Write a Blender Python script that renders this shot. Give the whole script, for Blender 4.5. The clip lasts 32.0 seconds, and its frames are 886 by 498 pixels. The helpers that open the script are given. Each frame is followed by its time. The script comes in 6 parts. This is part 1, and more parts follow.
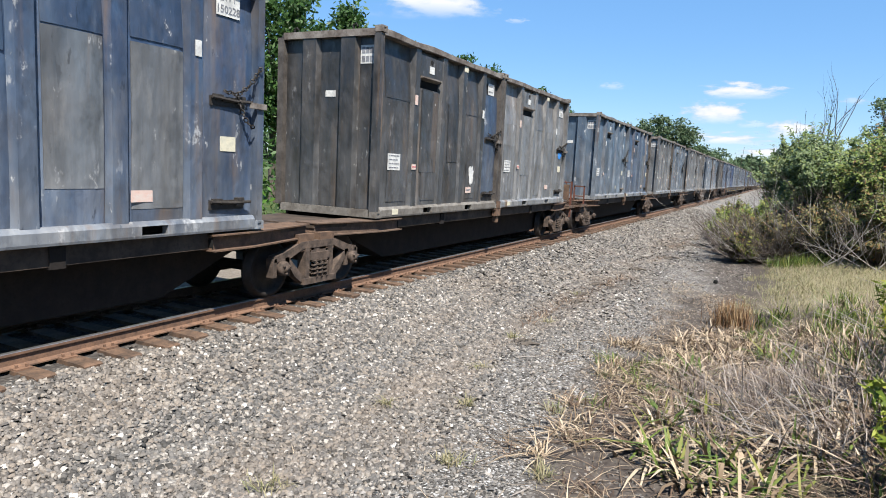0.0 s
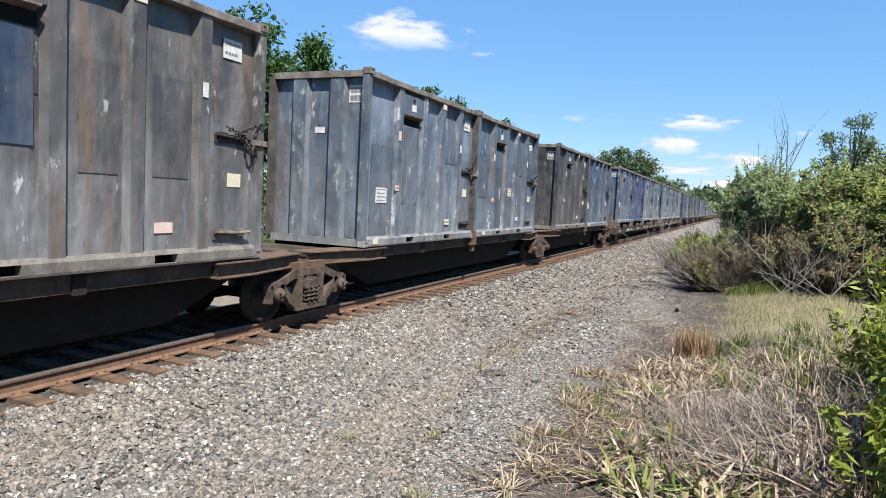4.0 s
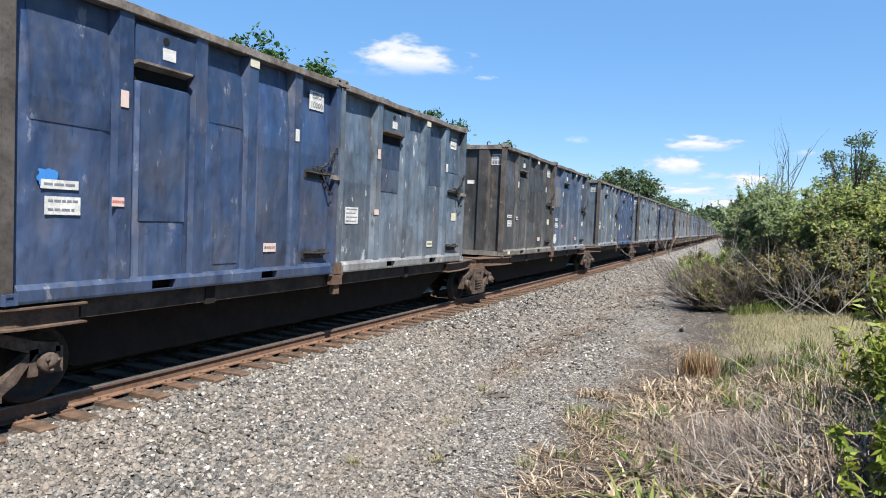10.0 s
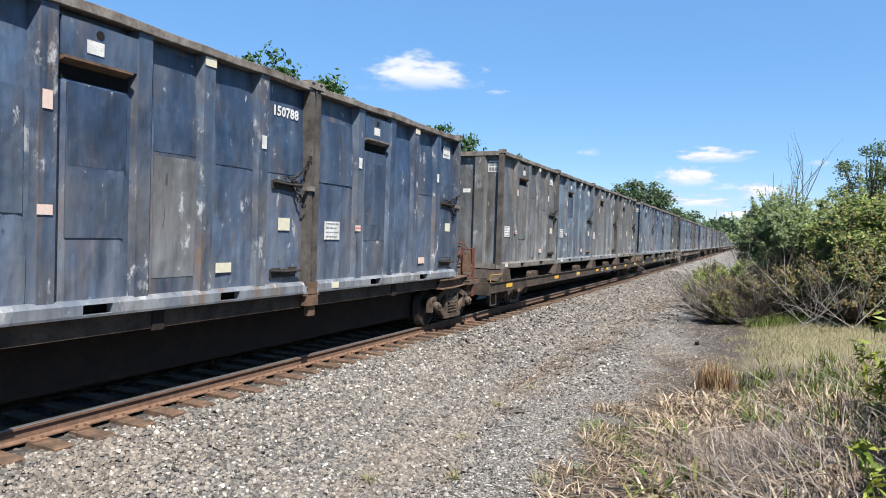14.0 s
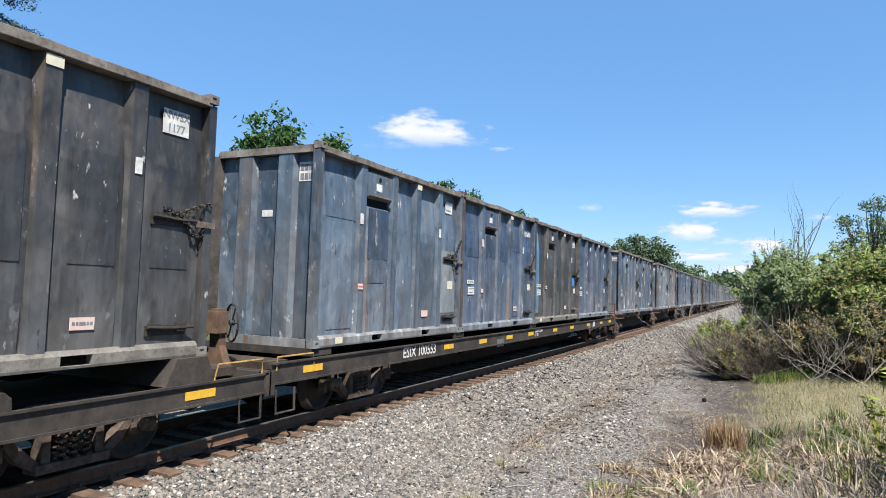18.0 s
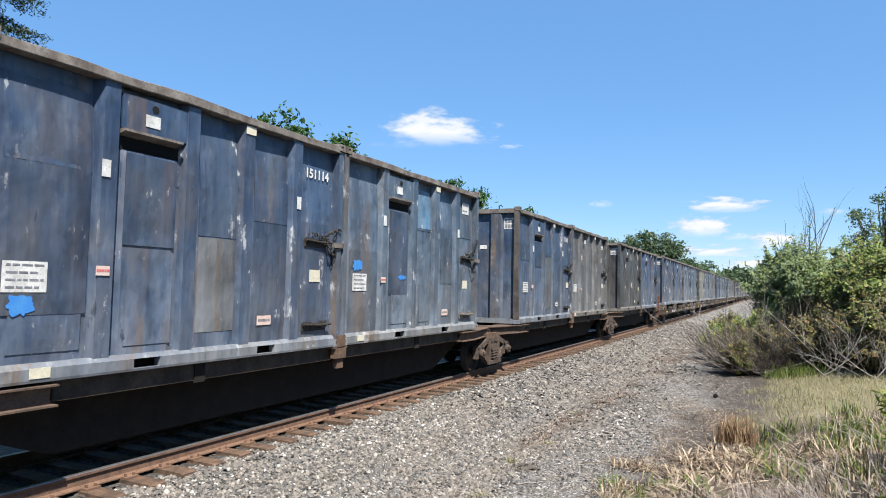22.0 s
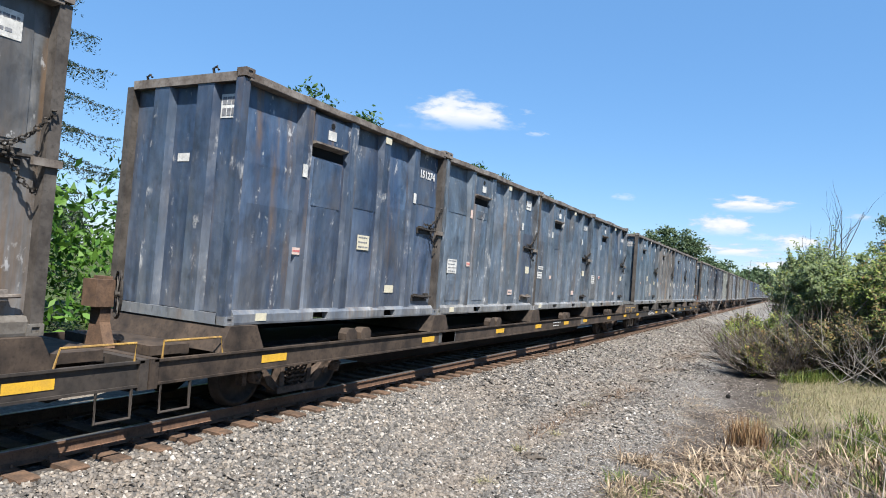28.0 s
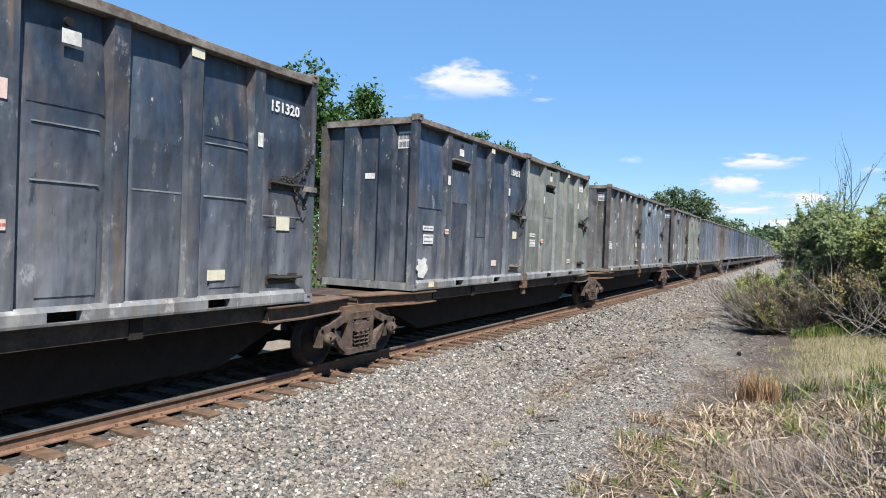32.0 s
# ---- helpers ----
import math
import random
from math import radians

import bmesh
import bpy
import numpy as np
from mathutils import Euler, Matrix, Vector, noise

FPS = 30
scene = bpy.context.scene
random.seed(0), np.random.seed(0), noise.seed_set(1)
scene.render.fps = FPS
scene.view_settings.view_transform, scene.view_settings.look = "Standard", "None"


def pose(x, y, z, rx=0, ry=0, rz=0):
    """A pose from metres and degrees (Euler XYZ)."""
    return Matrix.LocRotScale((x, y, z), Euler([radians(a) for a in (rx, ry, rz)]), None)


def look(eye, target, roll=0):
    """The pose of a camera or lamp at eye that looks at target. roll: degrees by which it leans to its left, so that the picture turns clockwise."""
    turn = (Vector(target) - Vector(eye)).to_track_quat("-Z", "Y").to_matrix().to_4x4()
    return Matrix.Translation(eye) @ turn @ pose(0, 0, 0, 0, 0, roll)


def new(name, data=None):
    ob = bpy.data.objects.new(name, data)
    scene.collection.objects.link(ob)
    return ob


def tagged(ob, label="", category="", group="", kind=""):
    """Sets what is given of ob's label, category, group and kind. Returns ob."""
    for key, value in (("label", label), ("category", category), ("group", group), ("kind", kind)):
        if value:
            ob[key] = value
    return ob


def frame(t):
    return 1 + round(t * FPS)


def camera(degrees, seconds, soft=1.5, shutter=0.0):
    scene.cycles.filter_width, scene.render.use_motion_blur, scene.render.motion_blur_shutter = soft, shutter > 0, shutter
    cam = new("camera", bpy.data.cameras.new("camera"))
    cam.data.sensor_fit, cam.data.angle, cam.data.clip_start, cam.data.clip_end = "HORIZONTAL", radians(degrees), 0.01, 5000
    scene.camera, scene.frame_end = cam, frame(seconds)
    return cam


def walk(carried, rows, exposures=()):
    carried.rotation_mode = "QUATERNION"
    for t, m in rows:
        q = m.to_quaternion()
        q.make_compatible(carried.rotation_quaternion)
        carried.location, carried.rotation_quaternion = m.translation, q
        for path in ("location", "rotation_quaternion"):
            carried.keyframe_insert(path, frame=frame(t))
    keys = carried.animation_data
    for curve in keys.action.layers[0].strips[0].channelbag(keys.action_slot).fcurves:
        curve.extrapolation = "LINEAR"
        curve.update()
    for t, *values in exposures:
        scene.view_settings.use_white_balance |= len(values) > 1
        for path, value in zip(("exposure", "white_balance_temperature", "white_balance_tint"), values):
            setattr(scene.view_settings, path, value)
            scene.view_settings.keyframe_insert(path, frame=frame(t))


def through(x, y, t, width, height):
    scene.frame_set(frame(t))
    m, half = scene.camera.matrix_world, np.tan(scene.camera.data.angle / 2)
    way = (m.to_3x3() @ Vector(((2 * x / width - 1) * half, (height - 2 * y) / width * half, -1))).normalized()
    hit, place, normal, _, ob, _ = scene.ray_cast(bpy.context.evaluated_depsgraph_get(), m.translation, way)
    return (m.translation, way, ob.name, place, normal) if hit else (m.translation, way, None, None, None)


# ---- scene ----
# One long straight railway line: the rails run along +y, the train comes towards the camera, rail tops at z = 0.
from math import cos, pi, sin

cam = camera(68.1, 32.0, soft=1.0)
walk(cam, [
    (0, pose(-0.014, 0.011, 2.233, 82.82, -2.89, 27.11)),
    (0.5, pose(-0.020, 0.004, 2.252, 84.44, -2.74, 26.80)),
    (1, pose(-0.020, -0.005, 2.267, 86.54, -2.73, 26.25)),
    (1.5, pose(-0.010, -0.013, 2.260, 86.71, -2.35, 25.67)),
    (2, pose(0.005, -0.020, 2.265, 86.77, -1.77, 25.08)),
    (2.5, pose(0.006, -0.014, 2.261, 86.04, -1.63, 24.78)),
    (3, pose(0.003, -0.006, 2.261, 85.90, -2.09, 24.78)),
    (3.5, pose(-0.005, -0.003, 2.257, 85.49, -2.73, 24.33)),
    (5.5, pose(-0.009, 0.004, 2.261, 86.25, -2.94, 23.57)),
    (6, pose(-0.010, 0.009, 2.255, 86.32, -2.92, 23.49)),
    (6.5, pose(-0.009, 0.007, 2.256, 86.57, -3.12, 23.55)),
    (7, pose(-0.006, 0.009, 2.246, 86.79, -3.20, 23.59)),
    (7.5, pose(-0.009, 0.009, 2.249, 86.89, -2.57, 23.60)),
    (8, pose(-0.017, 0.016, 2.242, 86.91, -2.81, 23.65)),
    (8.5, pose(-0.012, 0.013, 2.255, 87.06, -2.38, 23.73)),
    (9, pose(-0.011, 0.009, 2.243, 87.15, -2.42, 23.79)),
    (9.5, pose(0.004, 0.001, 2.254, 87.34, -2.55, 24.09)),
    (10, pose(0.018, -0.013, 2.254, 87.49, -2.37, 24.35)),
    (10.5, pose(0.017, -0.023, 2.255, 87.59, -2.27, 24.43)),
    (11, pose(0.011, -0.026, 2.266, 87.74, -2.18, 24.59)),
    (11.5, pose(-0.011, -0.024, 2.269, 86.66, -2.46, 25.06)),
    (12, pose(-0.005, -0.025, 2.258, 87.21, -1.29, 25.60)),
    (12.5, pose(-0.012, -0.021, 2.245, 85.97, -2.05, 25.60)),
    (13, pose(-0.018, -0.017, 2.255, 86.49, -2.56, 25.60)),
    (13.5, pose(-0.020, -0.011, 2.252, 87.44, -2.13, 25.48)),
    (14, pose(-0.015, -0.008, 2.266, 88.67, -1.83, 25.34)),
    (14.5, pose(-0.019, -0.003, 2.264, 90.07, -1.68, 25.25)),
    (16.5, pose(-0.012, -0.003, 2.247, 93.12, -2.10, 25.42)),
    (17, pose(-0.017, -0.006, 2.223, 93.59, -2.09, 25.47)),
    (17.5, pose(-0.007, -0.016, 2.243, 93.76, -1.91, 25.54)),
    (18, pose(-0.000, -0.026, 2.270, 93.46, -1.73, 25.59)),
    (18.5, pose(0.005, -0.034, 2.265, 93.36, -1.64, 25.64)),
    (19, pose(0.011, -0.039, 2.277, 93.32, -1.68, 25.66)),
    (19.5, pose(0.015, -0.041, 2.266, 93.34, -1.62, 25.72)),
    (20, pose(0.010, -0.044, 2.271, 93.41, -1.59, 25.80)),
    (20.5, pose(0.004, -0.045, 2.258, 93.37, -2.00, 25.92)),
    (21, pose(0.013, -0.044, 2.262, 93.34, -1.50, 26.08)),
    (21.5, pose(0.007, -0.043, 2.266, 93.30, -1.13, 26.26)),
    (22, pose(0.020, -0.041, 2.268, 93.29, -1.15, 26.42)),
    (22.5, pose(0.026, -0.035, 2.265, 93.21, -1.31, 26.54)),
    (23, pose(0.028, -0.029, 2.275, 93.18, -1.44, 26.63)),
    (23.5, pose(0.026, -0.019, 2.260, 93.10, -1.52, 26.65)),
    (24, pose(0.029, -0.009, 2.259, 93.08, -1.66, 26.53)),
    (24.5, pose(0.019, 0.006, 2.246, 92.95, -1.56, 26.45)),
    (25, pose(0.014, 0.021, 2.226, 92.82, -1.41, 26.32)),
    (25.5, pose(0.018, 0.031, 2.232, 92.76, -1.52, 26.25)),
    (26, pose(0.008, 0.039, 2.220, 92.61, -1.85, 26.27)),
    (26.5, pose(-0.001, 0.046, 2.244, 92.51, -2.88, 26.41)),
    (28.5, pose(-0.043, 0.075, 2.254, 91.50, -4.46, 27.97)),
    (29, pose(-0.043, 0.080, 2.228, 91.08, -3.65, 28.41)),
    (29.5, pose(-0.023, 0.075, 2.224, 90.53, -3.52, 28.68)),
    (30, pose(-0.007, 0.069, 2.202, 90.18, -2.27, 28.89)),
    (30.5, pose(0.015, 0.058, 2.203, 89.94, -2.58, 28.84)),
    (31, pose(0.022, 0.048, 2.206, 89.61, -2.67, 28.60)),
    (31.5, pose(0.023, 0.037, 2.209, 89.38, -2.34, 28.47)),
    (32, pose(0.028, 0.029, 2.230, 89.24, -2.04, 28.58)),
], exposures=[(0, 1.37), (32, 1.37)])

# ---- world and sun ----
SUN_DIR = Vector((0.47, -0.46, 0.98)).normalized()
world = bpy.data.worlds.new("sky")
scene.world = world
world.use_nodes = True
wn = world.node_tree
sky = wn.nodes.new("ShaderNodeTexSky")
sky.sky_type, sky.sun_disc = "NISHITA", False
sky.sun_elevation = math.asin(SUN_DIR.z)
sky.sun_rotation = math.atan2(SUN_DIR.x, SUN_DIR.y)
sky.altitude, sky.air_density, sky.dust_density, sky.ozone_density = 200, 1.0, 0.15, 2.6
rich = wn.nodes.new("ShaderNodeHueSaturation")
rich.inputs["Saturation"].default_value = 1.22
wn.links.new(sky.outputs["Color"], rich.inputs["Color"])
even = wn.nodes.new("ShaderNodeMix")
even.data_type = "RGBA"
even.inputs[0].default_value = 0.55
even.inputs[7].default_value = (1.15, 2.55, 5.0, 1)  # thin summer haze evens the sky out
wn.links.new(rich.outputs["Color"], even.inputs[6])
wn.links.new(even.outputs[2], wn.nodes["Background"].inputs["Color"])
wn.nodes["Background"].inputs["Strength"].default_value = 0.072
sun = new("sun", bpy.data.lights.new("sun", "SUN"))
sun.data.energy, sun.data.angle, sun.data.color = 5.0, radians(0.53), (1.0, 0.95, 0.87)
sun.matrix_basis = look(SUN_DIR * 50, (0, 0, 0))


# ---- material helpers ----
def start_material(name, rough=0.8, metal=0.0, spec=0.3):
    m = bpy.data.materials.new(name)
    m.use_nodes = True
    b = m.node_tree.nodes["Principled BSDF"]
    b.inputs["Roughness"].default_value = rough
    b.inputs["Metallic"].default_value = metal
    b.inputs["Specular IOR Level"].default_value = spec
    return m, m.node_tree, b


def space(nt, scale=(1, 1, 1), rand=0.0):
    """Object space, stretched by scale and shifted at random from object to object."""
    tc = nt.nodes.new("ShaderNodeTexCoord")
    mp = nt.nodes.new("ShaderNodeMapping")
    mp.inputs["Scale"].default_value = scale
    nt.links.new(tc.outputs["Object"], mp.inputs["Vector"])
    if rand:
        info = nt.nodes.new("ShaderNodeObjectInfo")
        mul = nt.nodes.new("ShaderNodeMath")
        mul.operation = "MULTIPLY"
        mul.inputs[1].default_value = rand
        nt.links.new(info.outputs["Random"], mul.inputs[0])
        add = nt.nodes.new("ShaderNodeVectorMath")
        nt.links.new(mp.outputs["Vector"], add.inputs[0])
        nt.links.new(mul.outputs[0], add.inputs[1])
        return add.outputs[0]
    return mp.outputs["Vector"]


def noise_of(nt, vec, scale, detail=4.0, rough=0.55):
    n = nt.nodes.new("ShaderNodeTexNoise")
    n.inputs["Scale"].default_value, n.inputs["Detail"].default_value, n.inputs["Roughness"].default_value = scale, detail, rough
    nt.links.new(vec, n.inputs["Vector"])
    return n.outputs["Fac"]


def ramp(nt, fac, stops):
    r = nt.nodes.new("ShaderNodeValToRGB")
    e = r.color_ramp.elements
    while len(e) < len(stops):
        e.new(0.5)
    for el, (p, c) in zip(e, stops):
        el.position = p
        el.color = (*c, 1) if len(c) == 3 else c
    nt.links.new(fac, r.inputs["Fac"])
    return r.outputs["Color"]


def grey(v):
    return (v, v, v)


def step(nt, fac, a, b, top=1.0):
    m = nt.nodes.new("ShaderNodeMapRange")
    m.inputs["From Min"].default_value, m.inputs["From Max"].default_value, m.inputs["To Max"].default_value = a, b, top
    nt.links.new(fac, m.inputs["Value"])
    return m.outputs[0]


def mix(nt, fac, a, b, how="MIX"):
    m = nt.nodes.new("ShaderNodeMix")
    m.data_type, m.blend_type = "RGBA", how
    for sock, value in ((m.inputs[0], fac), (m.inputs[6], a), (m.inputs[7], b)):
        if hasattr(value, "links"):
            nt.links.new(value, sock)
        else:
            sock.default_value = value if isinstance(value, (int, float)) else (*value, 1)
    return m.outputs[2]


def times(nt, a, b):
    m = nt.nodes.new("ShaderNodeMath")
    m.operation = "MULTIPLY"
    for sock, value in zip(m.inputs, (a, b)):
        if hasattr(value, "links"):
            nt.links.new(value, sock)
        else:
            sock.default_value = value
    return m.outputs[0]


def bump(nt, b, height, strength=0.3, distance=0.02):
    n = nt.nodes.new("ShaderNodeBump")
    n.inputs["Strength"].default_value, n.inputs["Distance"].default_value = strength, distance
    nt.links.new(height, n.inputs["Height"])
    nt.links.new(n.outputs["Normal"], b.inputs["Normal"])


def axis_of(nt, axis):
    tc = nt.nodes.new("ShaderNodeTexCoord")
    s = nt.nodes.new("ShaderNodeSeparateXYZ")
    nt.links.new(tc.outputs["Object"], s.inputs[0])
    return s.outputs[axis]


def worn_paint(name, main, second, dust=0.5, rust=0.4, spots=0.5, pale=1.0, reach=2.4, worn=0.0):
    """Weathered container paint: two faded coats, rain streaks, dust from below, rust runs, scuffs and flakes."""
    m, nt, b = start_material(name, 0.55, 0.0, 0.7)
    mean = sum(main) / 3
    broad = noise_of(nt, space(nt, (0.8, 0.8, 0.34), 40.0), 1.2, 5, 0.6)
    sheets = noise_of(nt, space(nt, (1.5, 1.5, 0.14), 55.0), 1.0, 4, 0.55)
    rain = noise_of(nt, space(nt, (5.5, 5.5, 0.34), 50.0), 1.0, 8, 0.66)
    runs = noise_of(nt, space(nt, (4.4, 4.4, 0.22), 60.0), 1.0, 6, 0.6)
    blots = noise_of(nt, space(nt, (1.3, 1.3, 0.9), 90.0), 1.7, 9, 0.68)
    grime = noise_of(nt, space(nt, (2.2, 2.2, 0.40), 35.0), 1.3, 8, 0.66)
    rubs = noise_of(nt, space(nt, (2.0, 2.0, 1.1), 70.0), 1.6, 10, 0.74)
    col = mix(nt, step(nt, broad, 0.38, 0.64), main, second)
    # bands where the sheet has bleached, and darker ones where it kept its colour
    chalk = tuple(0.45 * c + 0.55 * d for c, d in zip(second, (0.150, 0.190, 0.232)))
    col = mix(nt, step(nt, sheets, 0.50, 0.66, 0.42 * pale), col, chalk)
    col = mix(nt, step(nt, sheets, 0.48, 0.34, 0.6), col, tuple(0.75 * c for c in main))
    col = mix(nt, step(nt, blots, 0.52, 0.62, 0.62), col, tuple(0.45 * c + 0.02 * mean for c in main))
    smear = noise_of(nt, space(nt, (2.6, 2.6, 1.0), 110.0), 1.5, 7, 0.62)
    col = mix(nt, step(nt, smear, 0.54, 0.63, 0.55), col, tuple(1.35 * c for c in second))
    tint = noise_of(nt, space(nt, (0.9, 0.9, 0.5), 130.0), 1.3, 5, 0.6)
    col = mix(nt, step(nt, tint, 0.52, 0.66, 0.3 + 0.4 * rust), col, (0.078, 0.068, 0.060))
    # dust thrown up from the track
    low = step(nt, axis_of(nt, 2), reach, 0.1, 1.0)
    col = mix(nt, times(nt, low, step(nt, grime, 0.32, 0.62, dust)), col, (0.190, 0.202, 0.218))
    # rain: fine vertical streaks, dark and pale
    col = mix(nt, step(nt, rain, 0.50, 0.68, 0.34), col, tuple(0.45 * c + 0.08 * mean for c in main))
    col = mix(nt, step(nt, rain, 0.45, 0.33, 0.22 * pale), col, chalk)
    g = nt.nodes.new("ShaderNodeNewGeometry")
    col = mix(nt, 1.0, col, ramp(nt, g.outputs["Random Per Island"], [(0, grey(0.78)), (0.5, grey(0.97)), (1, grey(1.16))]), "MULTIPLY")
    # rust that ran down from seams
    rusty = times(nt, step(nt, runs, 0.50, 0.64, min(1.0, 1.35 * rust)), step(nt, noise_of(nt, space(nt, (1, 1, 0.3), 25.0), 1.0, 6, 0.66), 0.48, 0.62))
    col = mix(nt, rusty, col, (0.120, 0.080, 0.050))
    # scuffs, flakes and scratches
    col = mix(nt, times(nt, step(nt, rubs, 0.60 - 0.035 * worn, 0.635, 0.75 * pale), step(nt, runs, 0.46 - 0.04 * worn, 0.54)), col, (0.36, 0.365, 0.37))
    fleck = noise_of(nt, space(nt, (7, 7, 3.2), 60.0), 1.5, 5, 0.66)
    col = mix(nt, times(nt, step(nt, fleck, 0.65, 0.70, 0.8 * spots), step(nt, broad, 0.48, 0.58)), col, (0.42, 0.42, 0.41))
    dark = noise_of(nt, space(nt, (6, 6, 1.7), 45.0), 1.4, 6, 0.68)
    col = mix(nt, times(nt, step(nt, dark, 0.63, 0.66, 0.7), step(nt, grime, 0.46, 0.56)), col, tuple(0.3 * c + 0.003 for c in main))
    nt.links.new(col, b.inputs["Base Color"])
    r = nt.nodes.new("ShaderNodeMapRange")
    r.inputs["From Min"].default_value, r.inputs["From Max"].default_value = 0.4, 0.65
    r.inputs["To Min"].default_value, r.inputs["To Max"].default_value = 0.36, 0.72
    nt.links.new(rubs, r.inputs["Value"])
    nt.links.new(r.outputs[0], b.inputs["Roughness"])
    dents = mix(nt, 0.08, noise_of(nt, space(nt, (1, 1, 0.6), 40.0), 1.6, 3, 0.45), rubs)
    bump(nt, b, dents, 1.0, 0.11)
    return m


def plain(name, colour, second=None, scale=6.0, rough=0.7, metal=0.0, relief=0.15, rand=30.0):
    m, nt, b = start_material(name, rough, metal)
    second = second or tuple(0.6 * c for c in colour)
    v = space(nt, (1, 1, 1), rand)
    n1 = noise_of(nt, v, scale, 6, 0.65)
    n2 = noise_of(nt, v, scale * 7, 3, 0.6)
    col = mix(nt, step(nt, n1, 0.35, 0.65), second, colour)
    col = mix(nt, step(nt, n2, 0.5, 0.7, 0.5), col, tuple(0.5 * c for c in second))
    nt.links.new(col, b.inputs["Base Color"])
    if relief:
        bump(nt, b, n2, relief, 0.01)
    return m


def per_piece(name, stops, rough=0.85, scale=30.0, relief=0.2, tint=(0.25, 0.202, 0.15), dirt=None):
    """Colours that change from piece to piece of one joined mesh, browned in broad drifts."""
    m, nt, b = start_material(name, rough)
    g = nt.nodes.new("ShaderNodeNewGeometry")
    col = ramp(nt, g.outputs["Random Per Island"], stops)
    col = mix(nt, step(nt, noise_of(nt, space(nt, (1, 0.45, 1)), 0.8, 6, 0.65), 0.46, 0.66, 0.32), col, tint)
    if dirt:
        # soil has washed in along a strip
        strip = times(nt, step(nt, axis_of(nt, 0), dirt[0], dirt[1]), step(nt, axis_of(nt, 0), dirt[2], dirt[1]))
        col = mix(nt, times(nt, strip, step(nt, noise_of(nt, space(nt, (1, 0.5, 1)), 1.7, 6, 0.7), 0.40, 0.60, 0.4)), col, tint)
    n = noise_of(nt, space(nt), scale, 3)
    col = mix(nt, step(nt, n, 0.3, 0.7, 0.45), col, grey(0.05), "MULTIPLY")
    nt.links.new(col, b.inputs["Base Color"])
    if relief:
        bump(nt, b, n, relief, 0.01)
    return m


def leafy(name, stops, rough=0.55, through=0.3):
    m, nt, b = start_material(name, rough, 0.0, 0.35)
    g = nt.nodes.new("ShaderNodeNewGeometry")
    col = ramp(nt, g.outputs["Random Per Island"], stops)
    nt.links.new(col, b.inputs["Base Color"])
    t = nt.nodes.new("ShaderNodeBsdfTranslucent")
    nt.links.new(col, t.inputs["Color"])
    s = nt.nodes.new("ShaderNodeMixShader")
    s.inputs[0].default_value = through
    nt.links.new(b.outputs[0], s.inputs[1])
    nt.links.new(t.outputs[0], s.inputs[2])
    nt.links.new(s.outputs[0], nt.nodes["Material Output"].inputs["Surface"])
    return m


COATS = {
    "blue": ("bright_blue_paint", (0.011, 0.028, 0.080), (0.017, 0.040, 0.098), 0.15, 0.15, 0.4, 0.35),
    "navy": ("faded_navy_paint", (0.015, 0.032, 0.072), (0.031, 0.056, 0.102), 0.50, 0.5, 0.7),
    "slate": ("slate_blue_paint", (0.032, 0.051, 0.080), (0.073, 0.103, 0.140), 0.50, 0.45, 0.7),
    "pale": ("pale_slate_paint", (0.050, 0.070, 0.102), (0.110, 0.138, 0.170), 0.65, 0.4, 0.6),
    "teal": ("teal_slate_paint", (0.030, 0.055, 0.084), (0.064, 0.096, 0.128), 0.50, 0.35, 0.6),
    "grey": ("grey_worn_paint", (0.048, 0.051, 0.056), (0.108, 0.108, 0.108), 0.70, 0.6, 0.7),
    "brown": ("brown_grime_paint", (0.046, 0.044, 0.043), (0.098, 0.092, 0.086), 0.8, 0.75, 0.6),
    "coal": ("charcoal_paint", (0.015, 0.0145, 0.0145), (0.034, 0.032, 0.031), 0.3, 0.3, 0.9, 0.25),
    "night": ("blackened_navy_paint", (0.011, 0.017, 0.032), (0.022, 0.032, 0.050), 0.7, 0.3, 0.8, 0.4, 2.3),
    "ash": ("ash_grey_paint", (0.095, 0.095, 0.094), (0.18, 0.18, 0.176), 1.0, 0.3, 0.6),
    "smoke": ("smoke_grey_paint", (0.066, 0.061, 0.057), (0.150, 0.145, 0.138), 1.0, 0.4, 0.8, 0.8, 3.3),
    "olive": ("olive_green_paint", (0.150, 0.156, 0.130), (0.12, 0.125, 0.105), 0.5, 0.25, 0.3),
}
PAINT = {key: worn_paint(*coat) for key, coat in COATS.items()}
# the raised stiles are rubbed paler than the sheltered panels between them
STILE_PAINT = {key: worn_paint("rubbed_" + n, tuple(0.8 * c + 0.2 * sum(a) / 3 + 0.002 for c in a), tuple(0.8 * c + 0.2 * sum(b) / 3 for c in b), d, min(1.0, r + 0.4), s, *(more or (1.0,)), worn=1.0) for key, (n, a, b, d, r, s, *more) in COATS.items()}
STILE_PAINT["blue"] = PAINT["blue"]  # the newest boxes are evenly coated
PATCH_BLUE = worn_paint("patch_blue_paint", (0.014, 0.027, 0.056), (0.022, 0.038, 0.072), 0.3, 0.2, 0.5)
PATCH_SKY = worn_paint("patch_light_blue_paint", (0.05, 0.14, 0.24), (0.08, 0.16, 0.24), 0.4, 0.3, 0.4)
PATCH_GREY = worn_paint("patch_grey_paint", (0.13, 0.15, 0.16), (0.16, 0.17, 0.17), 0.5, 0.2, 0.3)
PATCH_TAN = worn_paint("patch_tan_paint", (0.22, 0.215, 0.20), (0.28, 0.27, 0.25), 0.4, 0.3, 0.3)
